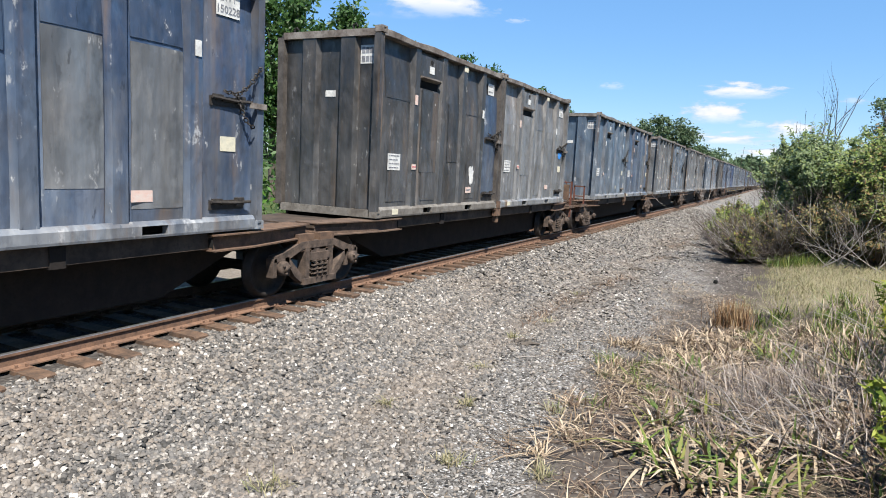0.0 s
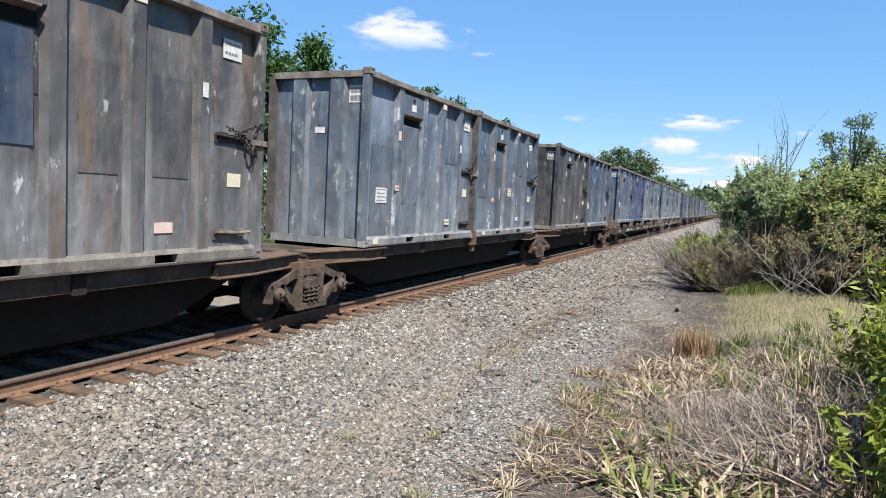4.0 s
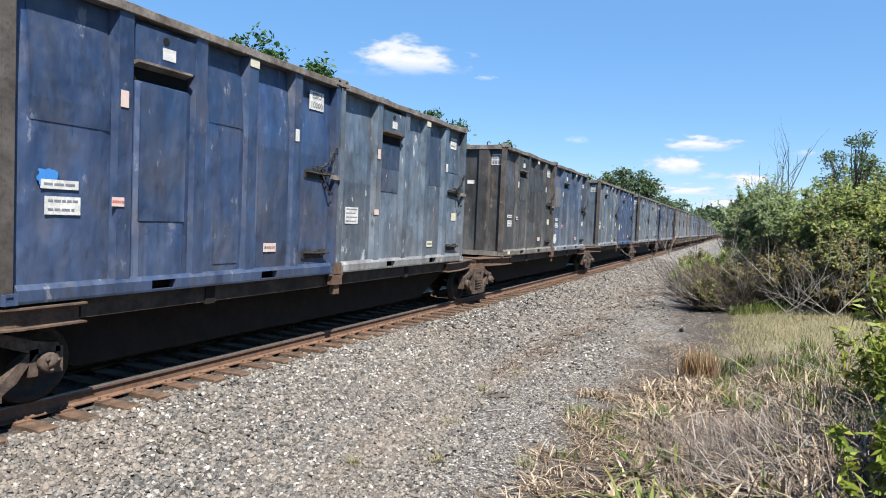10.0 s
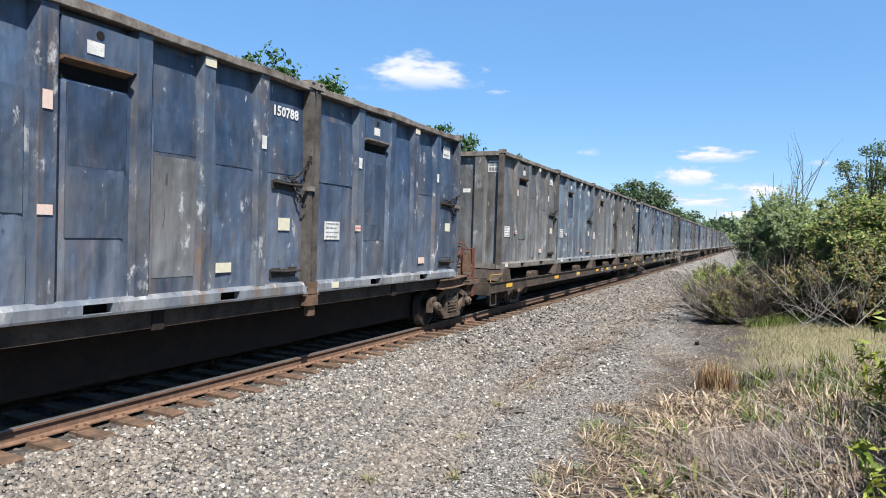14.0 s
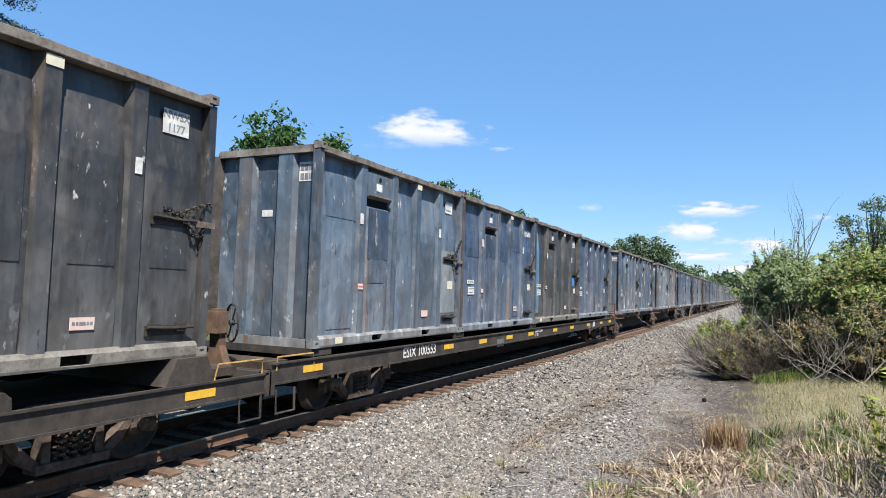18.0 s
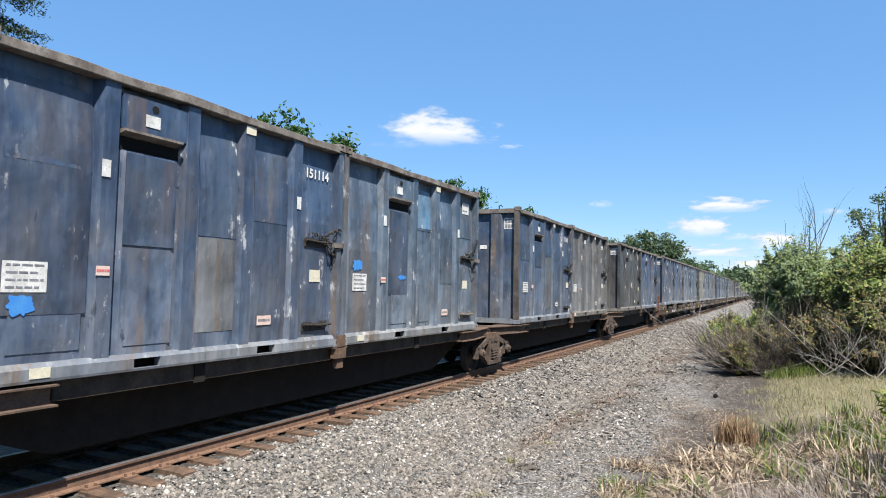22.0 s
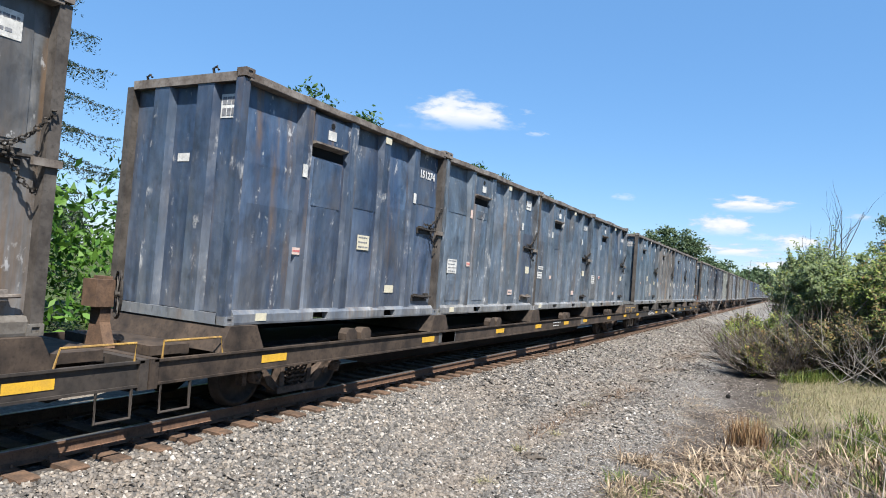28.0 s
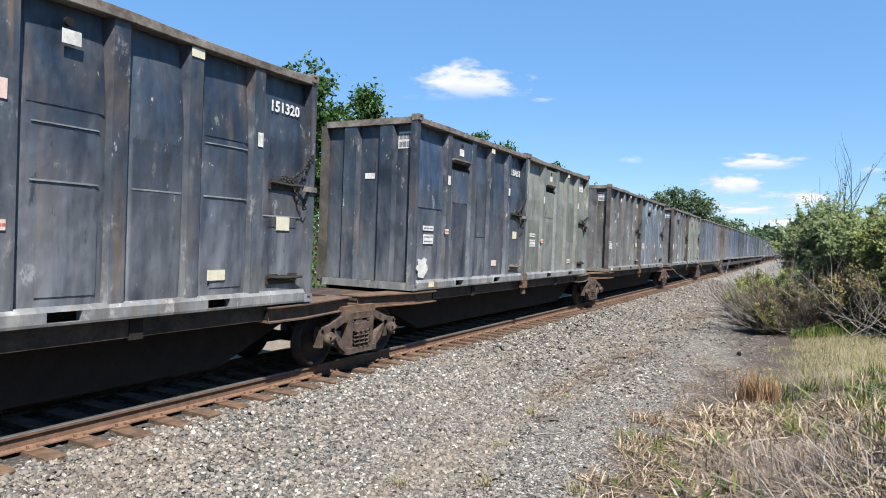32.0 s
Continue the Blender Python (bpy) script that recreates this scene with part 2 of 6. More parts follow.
PATCH_RUST = worn_paint("patch_rust_steel", (0.054, 0.058, 0.064), (0.100, 0.099, 0.097), 0.7, 0.8, 0.5)
RAIL_PALE = worn_paint("scuffed_bottom_rail_steel", (0.110, 0.113, 0.116), (0.215, 0.210, 0.200), 0.5, 0.9, 0.5, 0.8, 0.4, 1.0)
RAIL_BLUE = worn_paint("scuffed_blue_rail_steel", (0.075, 0.095, 0.130), (0.190, 0.195, 0.200), 0.5, 0.8, 0.5, 0.8, 0.4, 1.0)
RAIL_DARK = plain("grimy_rail_steel", (0.17, 0.16, 0.145), (0.085, 0.075, 0.065), 3.0, 0.7)
TOP_RAIL = plain("rusty_top_rail_steel", (0.195, 0.176, 0.158), (0.070, 0.054, 0.044), 3.2, 0.7)
POST_STEEL = plain("grimy_post_steel", (0.088, 0.078, 0.070), (0.034, 0.029, 0.026), 2.6, 0.7)
RUST = plain("rusty_steel", (0.13, 0.080, 0.052), (0.062, 0.040, 0.029), 7.0, 0.85, 0.0, 0.4)
RUST_RED = plain("red_oxide_steel", (0.135, 0.045, 0.028), (0.052, 0.026, 0.019), 7.0, 0.8, 0.0, 0.3)
# grimy castings, darkened in colour for the shade under the cars
CAST = plain("shaded_grimy_cast_steel", (0.100, 0.072, 0.056), (0.030, 0.023, 0.019), 7.0, 0.85, 0.0, 0.4)
# grime blackened further to hold the deep shade under the cars
UNDER = plain("underframe_grime_and_shade", (0.016, 0.012, 0.010), (0.007, 0.006, 0.006), 4.0, 0.9)
SILL = plain("black_sill_paint", (0.052, 0.043, 0.037), (0.020, 0.018, 0.017), 2.2, 0.65)
DUSTY = plain("dust_coated_brown_steel", (0.115, 0.076, 0.054), (0.052, 0.036, 0.028), 5.0, 0.85, 0.0, 0.3)
SILL_BROWN = plain("brown_sill_paint", (0.066, 0.048, 0.036), (0.018, 0.014, 0.012), 2.4, 0.75)
# wheel colour includes the shade that falls under the cars
WHEEL = plain("shade_darkened_wheel_steel", (0.034, 0.028, 0.025), (0.013, 0.011, 0.010), 8.0, 0.6, 0.2, 0.2)
CHAIN = plain("oily_chain_steel", (0.055, 0.048, 0.042), (0.025, 0.022, 0.02), 20.0, 0.7, 0.3)
WHITE = plain("white_vinyl", (0.56, 0.56, 0.54), (0.36, 0.36, 0.35), 6.0, 0.6, 0.0, 0.0)
PAPER = plain("yellowed_label_vinyl", (0.52, 0.48, 0.36), (0.42, 0.40, 0.32), 12.0, 0.6, 0.0, 0.0)
PINK = plain("faded_red_label_vinyl", (0.50, 0.33, 0.28), (0.48, 0.42, 0.38), 14.0, 0.6, 0.0, 0.0)
RED_INK = plain("faded_red_ink", (0.42, 0.10, 0.10), (0.36, 0.10, 0.11), 9.0, 0.7, 0.0, 0.0)
INK = plain("black_label_ink", (0.20, 0.21, 0.23), (0.10, 0.10, 0.11), 9.0, 0.7, 0.0, 0.0)
STENCIL = plain("white_stencil_paint", (0.55, 0.55, 0.54), (0.40, 0.40, 0.40), 9.0, 0.7, 0.0, 0.0)
YELLOW = plain("yellow_reflective_tape", (0.58, 0.34, 0.03), (0.45, 0.27, 0.04), 9.0, 0.5, 0.0, 0.0)
FADED_YELLOW = plain("faded_yellow_paint", (0.33, 0.21, 0.05), (0.16, 0.095, 0.04), 12.0, 0.7, 0.0, 0.0)
STICKER = plain("bright_blue_spray_paint", (0.03, 0.16, 0.46), (0.05, 0.20, 0.46), 9.0, 0.6, 0.0, 0.0)
# flat black for the shade inside openings, and for the coal lump
HOLE = plain("shade_and_coal_black", (0.006, 0.006, 0.006), (0.004, 0.004, 0.004), 3.0, 0.95, 0.0, 0.0)
RAIL_STEEL = plain("rusty_rail_web", (0.155, 0.088, 0.056), (0.088, 0.053, 0.037), 6.0, 0.85)
RAIL_HEAD = plain("polished_rail_head", (0.36, 0.35, 0.35), (0.26, 0.24, 0.23), 8.0, 0.38, 0.85, 0.0)
TIE = plain("creosoted_tie_wood", (0.125, 0.076, 0.049), (0.046, 0.032, 0.024), 5.0, 0.85, 0.0, 0.5)
TWIG_DARK = plain("weathered_brush_wood", (0.115, 0.092, 0.077), (0.048, 0.038, 0.032), 9.0, 0.85, 0.0, 0.2)
BARK = plain("grey_brown_bark", (0.10, 0.085, 0.07), (0.055, 0.047, 0.04), 8.0, 0.9, 0.0, 0.5)
TWIG = plain("dead_twig_wood", (0.289, 0.264, 0.242), (0.162, 0.145, 0.132), 9.0, 0.85, 0.0, 0.2)
LEAF = leafy("broad_leaf_green", [(0, (0.020, 0.050, 0.012)), (0.5, (0.036, 0.085, 0.018)), (1, (0.058, 0.115, 0.028))])
# leaf green with aerial haze mixed into its colour
LEAF_FAR = leafy("haze_paled_leaf_green", [(0, (0.045, 0.075, 0.038)), (0.6, (0.075, 0.115, 0.055)), (1, (0.11, 0.15, 0.075))])
LEAF_BUSH = leafy("shrub_leaf_green", [(0, (0.030, 0.056, 0.012)), (0.5, (0.110, 0.160, 0.032)), (0.9, (0.20, 0.235, 0.050)), (1, (0.19, 0.13, 0.045))], through=0.3)
LEAF_GREY = leafy("willow_leaf_grey_green", [(0, (0.060, 0.092, 0.036)), (0.6, (0.130, 0.175, 0.075)), (1, (0.20, 0.24, 0.115))], through=0.3)
LEAF_GOLD = leafy("yellow_green_shrub_leaf", [(0, (0.070, 0.110, 0.012)), (0.6, (0.185, 0.225, 0.030)), (1, (0.28, 0.275, 0.050))], through=0.32)
LEAF_RUSSET = leafy("browning_shrub_leaf", [(0, (0.026, 0.030, 0.009)), (0.5, (0.070, 0.074, 0.018)), (0.8, (0.120, 0.092, 0.028)), (1, (0.17, 0.092, 0.036))], through=0.2)
LEAF_BRIGHT = leafy("bright_vine_green", [(0, (0.04, 0.11, 0.015)), (1, (0.10, 0.20, 0.03))])
NEEDLE = leafy("spruce_needle_green", [(0, (0.010, 0.022, 0.012)), (1, (0.028, 0.05, 0.022))])
GRASS_DRY = leafy("dry_grass_straw", [(0, (0.070, 0.044, 0.028)), (0.4, (0.185, 0.135, 0.085)), (0.85, (0.40, 0.325, 0.235)), (1, (0.065, 0.040, 0.026))], 0.7, through=0.1)
GRASS_GREEN = leafy("green_grass", [(0, (0.05, 0.085, 0.015)), (0.6, (0.10, 0.145, 0.028)), (1, (0.20, 0.19, 0.05))], 0.6)
GRASS_RUSSET = leafy("russet_grass", [(0, (0.088, 0.044, 0.022)), (0.6, (0.185, 0.110, 0.053)), (1, (0.290, 0.211, 0.114))], 0.7, through=0.1)
LITTER = leafy("brown_plant_litter", [(0, (0.040, 0.026, 0.019)), (0.7, (0.105, 0.070, 0.047)), (1, (0.23, 0.18, 0.13))], 0.9, through=0.02)
STALK = leafy("dead_stalk_grey_brown", [(0, (0.057, 0.042, 0.035)), (0.6, (0.136, 0.110, 0.095)), (1, (0.290, 0.255, 0.224))], 0.8, through=0.02)
GRASS_FINE = leafy("feathery_buff_grass", [(0, (0.194, 0.167, 0.097)), (0.6, (0.290, 0.260, 0.158)), (1, (0.132, 0.158, 0.057))], 0.7)
# track bed stones carry the shade under the train in their colour
SHADED_BED = per_piece("shade_darkened_ballast_stone", [(0, grey(0.03)), (0.5, (0.062, 0.055, 0.05)), (1, (0.13, 0.115, 0.10))], 0.85, 60.0, 0.2, (0.06, 0.048, 0.038))
STONES = per_piece("crushed_ballast_stone", [(0, (0.029, 0.028, 0.026)), (0.2, (0.088, 0.084, 0.080)), (0.5, (0.147, 0.140, 0.133)), (0.75, (0.193, 0.165, 0.139)), (0.92, (0.260, 0.239, 0.214)), (0.975, (0.353, 0.332, 0.307)), (1, (0.554, 0.529, 0.496))], 0.85, 60.0, 0.2, (0.190, 0.152, 0.120), (-4.9, -4.2, -3.2))


# ---- mesh helpers ----
MESHES = {}


def box(bm, x0, x1, y0, y1, z0, z1):
    vs = [bm.verts.new((x, y, z)) for z in (z0, z1) for y in (y0, y1) for x in (x0, x1)]
    for q in ((0, 2, 3, 1), (4, 5, 7, 6), (0, 1, 5, 4), (1, 3, 7, 5), (3, 2, 6, 7), (2, 0, 4, 6)):
        bm.faces.new([vs[i] for i in q])


def prism(bm, outline, a, b, axis="y"):
    """An outline of (u, v) drawn out from a to b along an axis."""
    put = {"x": lambda u, v, w: (w, u, v), "y": lambda u, v, w: (u, w, v), "z": lambda u, v, w: (u, v, w)}[axis]
    lo = [bm.verts.new(put(u, v, a)) for u, v in outline]
    hi = [bm.verts.new(put(u, v, b)) for u, v in outline]
    n = len(outline)
    for i in range(n):
        bm.faces.new((lo[i], lo[(i + 1) % n], hi[(i + 1) % n], hi[i]))
    bm.faces.new(lo[::-1])
    bm.faces.new(hi)


def tube(bm, pts, r0, r1=None, sides=6):
    """A tapering round bar through points."""
    r1 = r0 if r1 is None else r1
    rings = []
    pts = [Vector(p) for p in pts]
    for i, p in enumerate(pts):
        d = (pts[min(i + 1, len(pts) - 1)] - pts[max(i - 1, 0)]).normalized()
        s = d.orthogonal().normalized()
        c = d.cross(s)
        r = r0 + (r1 - r0) * i / max(1, len(pts) - 1)
        rings.append([bm.verts.new(p + r * (s * cos(2 * pi * k / sides) + c * sin(2 * pi * k / sides))) for k in range(sides)])
    for a, b in zip(rings, rings[1:]):
        for k in range(sides):
            bm.faces.new((a[k], a[(k + 1) % sides], b[(k + 1) % sides], b[k]))
    bm.faces.new(rings[0][::-1])
    bm.faces.new(rings[-1])


def disc(bm, x0, x1, y, z, r, sides=20):
    prism(bm, [(y + r * cos(2 * pi * k / sides), z + r * sin(2 * pi * k / sides)) for k in range(sides)], x0, x1, "x")


def lathe(bm, profile, sides=24):
    """A profile of (x, r) turned round the x axis."""
    rings = [[bm.verts.new((x, r * cos(2 * pi * k / sides), r * sin(2 * pi * k / sides))) for k in range(sides)] for x, r in profile]
    for a, b in zip(rings, rings[1:]):
        for k in range(sides):
            bm.faces.new((a[k], a[(k + 1) % sides], b[(k + 1) % sides], b[k]))
    bm.faces.new(rings[0][::-1])
    bm.faces.new(rings[-1])


def mesh_of(key, build, smooth=False):
    """The mesh that build draws, made once for every key."""
    if key not in MESHES:
        bm = bmesh.new()
        build(bm)
        bmesh.ops.recalc_face_normals(bm, faces=bm.faces)
        me = bpy.data.meshes.new(key.split("|")[0])
        bm.to_mesh(me)
        bm.free()
        me.materials.append(None)
        if smooth:
            me.shade_smooth()
        MESHES[key] = me
    return MESHES[key]


def part(name, me, material, parent, label="", at=None):
    ob = new(name, me)
    ob.material_slots[0].link = "OBJECT"
    ob.material_slots[0].material = material
    if parent is not None:
        ob.parent = parent
    if at is not None:
        ob.matrix_basis = at
    if label:
        ob["label"] = label
    return ob


def lettering(text, size):
    """Letters as a mesh in the plane x = 0, reading along +y."""
    key = "lettering|%s|%g" % (text, size)
    if key not in MESHES:
        cu = bpy.data.curves.new("lettering", "FONT")
        cu.body, cu.size, cu.align_x, cu.align_y, cu.resolution_u, cu.offset = text, size, "CENTER", "CENTER", 2, (0.032 if size < 0.25 else 0.016) * size
        ob = bpy.data.objects.new("lettering", cu)
        me = bpy.data.meshes.new_from_object(ob)
        me.transform(Matrix(((0, 0, 1, 0), (1, 0, 0, 0), (0, 1, 0, 0), (0, 0, 0, 1))))
        me.materials.clear()
        me.materials.append(None)
        bpy.data.objects.remove(ob)
        MESHES[key] = me
    return MESHES[key]


def joined(name, verts, faces, material, label="", category="", kind="stuff", smooth=False):
    me = bpy.data.meshes.new(name)
    me.from_pydata(verts, [], faces)
    me.materials.append(material)
    if smooth:
        me.shade_smooth()
    return tagged(new(name, me), label, category, kind=kind)


# ---- ground, ballast and track ----
TRACK_X = -7.99


def ground_z(x, y):
    """The lie of the land: a ballast bed with sloping shoulders, a flat gravel strip, a low bank beside the camera."""
    d = abs(x - TRACK_X)
    z = -0.228
    if d > 1.38 and x > TRACK_X:
        z -= 0.47 * min(1.0, (d - 1.38) / 1.75)
    if x > -3.0:
        rise = max(0.0, min(1.0, (x + 0.9) / 4.0))
        z += 0.55 * rise * rise * (3 - 2 * rise)
        near = max(0.0, min(1.0, (4.5 - y) / 4.0))
        z += 0.75 * near * near * max(0.0, min(1.0, (x + 3.0) / 2.5))
    if x < TRACK_X - 5.5:
        z -= 0.5 * min(1.0, (TRACK_X - 5.5 - x) / 4)
    fade = max(0.0, 1 - abs(y) / 120) * (1 if d > 1.5 else 0.25)
    return z + fade * (0.035 * noise.noise((x * 0.9, y * 0.9, 0)) + 0.05 * noise.noise((x * 0.25, y * 0.25, 3)))


def ground_material():
    m, nt, b = start_material("gravel_and_soil_ground", 0.95, 0.0, 0.08)
    tc = nt.nodes.new("ShaderNodeTexCoord")
    v = tc.outputs["Object"]
    sep = nt.nodes.new("ShaderNodeSeparateXYZ")
    nt.links.new(v, sep.inputs[0])
    cell = nt.nodes.new("ShaderNodeTexVoronoi")
    cell.inputs["Scale"].default_value = 20.0
    nt.links.new(v, cell.inputs["Vector"])
    cc = nt.nodes.new("ShaderNodeSeparateColor")
    nt.links.new(cell.outputs["Color"], cc.inputs[0])
    stone = ramp(nt, cc.outputs[0], [(0, grey(0.080)), (0.35, (0.152, 0.150, 0.152)), (0.65, (0.216, 0.204, 0.192)), (0.88, (0.288, 0.272, 0.248)), (1, grey(0.416))])
    # shade in the gaps between stones is painted at the cell borders
    stone = mix(nt, step(nt, cell.outputs["Distance"], 0.25, 0.65, 0.85), stone, grey(0.04))
    broad = noise_of(nt, v, 0.55, 5, 0.6)
    dusty = mix(nt, step(nt, broad, 0.45, 0.7, 0.6), stone, (0.27, 0.235, 0.195))
    # dark cinder soil in a worn strip and grass-grown earth beyond it
    fine = noise_of(nt, v, 9.0, 6, 0.7)
    soil = mix(nt, step(nt, fine, 0.35, 0.7), (0.036, 0.030, 0.027), (0.088, 0.076, 0.066))
    edge = nt.nodes.new("ShaderNodeMath")
    edge.operation = "MULTIPLY_ADD"
    edge.inputs[1].default_value = 2.6
    nt.links.new(broad, edge.inputs[0])
    nt.links.new(sep.outputs[0], edge.inputs[2])
    inner = nt.nodes.new("ShaderNodeMath")
    inner.operation = "SUBTRACT"
    nt.links.new(edge.outputs[0], inner.inputs[0])
    nt.links.new(step(nt, sep.outputs[1], 9.0, 18.0, 0.25), inner.inputs[1])
    uneven = noise_of(nt, v, 3.2, 6, 0.7)
    dusty = mix(nt, step(nt, uneven, 0.42, 0.6, 0.25), dusty, grey(0.07))
    chips = nt.nodes.new("ShaderNodeTexVoronoi")
    chips.inputs["Scale"].default_value = 46.0
    nt.links.new(v, chips.inputs["Vector"])
    cs = nt.nodes.new("ShaderNodeSeparateColor")
    nt.links.new(chips.outputs["Color"], cs.inputs[0])
    fines = ramp(nt, cs.outputs[0], [(0, (0.030, 0.028, 0.026)), (0.4, (0.085, 0.079, 0.073)), (0.8, (0.170, 0.159, 0.146)), (1, grey(0.340))])
    dusty = mix(nt, step(nt, edge.outputs[0], -2.6, -1.8), dusty, fines)
    col = mix(nt, step(nt, inner.outputs[0], -1.05, -0.45), dusty, soil)
    turf = mix(nt, step(nt, fine, 0.4, 0.65), (0.06, 0.05, 0.034), (0.12, 0.10, 0.062))
    meadow = mix(nt, step(nt, fine, 0.35, 0.7), (0.128, 0.111, 0.068), (0.221, 0.196, 0.123))
    turf = mix(nt, times(nt, step(nt, sep.outputs[1], 15.6, 17.4), step(nt, sep.outputs[1], 28.0, 25.5)), turf, meadow)
    col = mix(nt, step(nt, edge.outputs[0], 1.0, 2.2), col, turf)
    far_side = mix(nt, step(nt, broad, 0.4, 0.6), (0.035, 0.055, 0.018), (0.06, 0.075, 0.03))
    # darker brown beyond the track stands in for the train's deep shadow
    far_shade = mix(nt, step(nt, fine, 0.35, 0.7), (0.085, 0.070, 0.055), (0.20, 0.175, 0.145))
    col = mix(nt, step(nt, sep.outputs[0], -9.2, -9.8, 0.75), col, far_shade)
    col = mix(nt, step(nt, sep.outputs[0], -13.0, -15.0), col, far_side)
    # the train's shade, put into the ground colour between and beside the rails
    off = nt.nodes.new("ShaderNodeMath")
    off.operation = "ADD"
    off.inputs[1].default_value = -TRACK_X
    nt.links.new(sep.outputs[0], off.inputs[0])
    across = nt.nodes.new("ShaderNodeMath")
    across.operation = "ABSOLUTE"
    nt.links.new(off.outputs[0], across.inputs[0])
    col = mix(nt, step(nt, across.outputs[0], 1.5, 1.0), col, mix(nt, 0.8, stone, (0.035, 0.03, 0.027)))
    nt.links.new(col, b.inputs["Base Color"])
    bump(nt, b, mix(nt, 0.6, cell.outputs["Distance"], fine), 0.8, 0.03)
    return m


def lay_ground():
    xs = sorted({round(-14 + 0.25 * i, 3) for i in range(76)} | {-2500, -900, -300, -120, -60, -35, -24, -18, 7, 10, 15, 25, 45, 90, 250, 800, 2500})
    ys = sorted({round(-2 + 0.3 * i, 3) for i in range(140)} | {-400, -100, -40, -20, -10, -5} | {42 + 2 * i for i in range(30)} | {110, 130, 160, 200, 280, 400, 700, 1200, 2500})
    verts = [(x, y, ground_z(x, y)) for y in ys for x in xs]
    n = len(xs)
    faces = [(j * n + i, j * n + i + 1, (j + 1) * n + i + 1, (j + 1) * n + i) for j in range(len(ys) - 1) for i in range(n - 1)]
    joined("ground", verts, faces, ground_material(), "grey gravel and dark cinder soil beside a railway", "ground", "structure", True)


lay_ground()


def rail_profile(side):
    return [(-0.075, -0.175), (0.075, -0.175), (0.075, -0.160), (0.014, -0.140), (0.010, -0.045), (0.036, -0.035), (0.037, -0.006), (-0.037, -0.006), (-0.036, -0.035), (-0.010, -0.045), (-0.014, -0.140), (-0.075, -0.160)]


def lay_track():
    for side in (-1, 1):
        x = TRACK_X + side * 0.755
        rail = tagged(part("rail", mesh_of("rail", lambda bm: prism(bm, rail_profile(1), -80, 1500)), RAIL_STEEL, None), "rusty brown steel rail on wooden ties", "rail", "track rails")
        rail.matrix_basis = pose(x, 0, 0)
        head = part("rail_head", mesh_of("rail_head", lambda bm: prism(bm, [(-0.034, -0.006), (0.034, -0.006), (0.030, 0.0), (-0.030, 0.0)], -80, 1500)), RAIL_HEAD, rail, "polished running surface")


lay_track()


# ---- the train: waste containers ----
BOX_L, BOX_H, BOX_W, PITCH, DECK = 6.05, 3.53, 1.22, 6.10, 1.19
STILES = (1.46, 2.67, 3.72, 4.83)
TALL = {"blue": "bright blue", "navy": "faded navy blue", "slate": "slate blue", "pale": "pale worn slate", "teal": "teal grey", "grey": "scuffed grey", "brown": "grimy brown-grey", "coal": "charcoal black", "ash": "ash grey", "smoke": "dusty smoke grey", "night": "blackened navy", "olive": "olive green"}
MOVING = []


def travelled(t):
    """Metres that the train has run since the start; it gains a little speed."""
    return 15.2787 * t + 2.706e-3 * t ** 2 + 5.8153e-4 * t ** 3 - 7.0966e-6 * t ** 4


def stile_mesh(bm, yc, half, x0, x1, z0, z1):
    prism(bm, [(x0, yc - half - 0.07), (x1, yc - half), (x1, yc + half), (x0, yc + half + 0.07)], z0, z1, "z")


def bent_rail(bm, seed):
    """The near top rail, knocked about by loading."""
    ring = [(1.06, 3.39), (1.225, 3.39), (1.235, 3.40), (1.235, 3.50), (1.20, 3.515), (1.06, 3.52)]
    rows = []
    for i in range(21):
        y = 0.1 + 5.85 * i / 20
        dx, dz = 0.018 * noise.noise((y * 1.3, seed * 7.1, 0)), 0.030 * noise.noise((y * 1.1, seed * 3.3, 5))
        rows.append([bm.verts.new((x + dx, y, z + dz * (0.4 if z < 3.45 else 1))) for x, z in ring])
    for a, b in zip(rows, rows[1:]):
        for k in range(6):
            bm.faces.new((a[k], a[(k + 1) % 6], b[(k + 1) % 6], b[k]))
    bm.faces.new(rows[0])
    bm.faces.new(rows[-1][::-1])


def casting_mesh(bm):
    box(bm, -0.09, 0.075, -0.085, 0.085, -0.06, 0.06)
    for a in ((0.075, 0.09, -0.085, -0.04, -0.06, 0.06), (0.075, 0.09, 0.04, 0.085, -0.06, 0.06), (0.075, 0.09, -0.04, 0.04, -0.06, -0.03), (0.075, 0.09, -0.04, 0.04, 0.03, 0.06)):
        box(bm, *a)


def bottom_rail_mesh(bm):
    """A pressed rail with two fork pockets through it, as one welded piece."""
    ys, zs = (0.16, 1.88, 2.26, 3.98, 4.36, 5.89), (0.0, 0.03, 0.145, 0.20)
    front, back = (1.222, 1.23, 1.23, 1.19), 1.12
    corner = {}

    def at(i, j, k):
        if (i, j, k) not in corner:
            corner[i, j, k] = bm.verts.new((front[j] if k else back, ys[i], zs[j]))
        return corner[i, j, k]
    solid = {(i, j) for i in range(5) for j in range(3)} - {(1, 1), (3, 1)}
    for i, j in solid:
        a, b, c, d = [[at(i + p, j + q, k) for k in (0, 1)] for p, q in ((0, 0), (1, 0), (1, 1), (0, 1))]
        for k in (0, 1):
            bm.faces.new((a[k], b[k], c[k], d[k]))
        for u, v, side in ((a, b, (i, j - 1)), (b, c, (i + 1, j)), (c, d, (i, j + 1)), (d, a, (i - 1, j))):
            if side not in solid:
                bm.faces.new((u[0], v[0], v[1], u[1]))


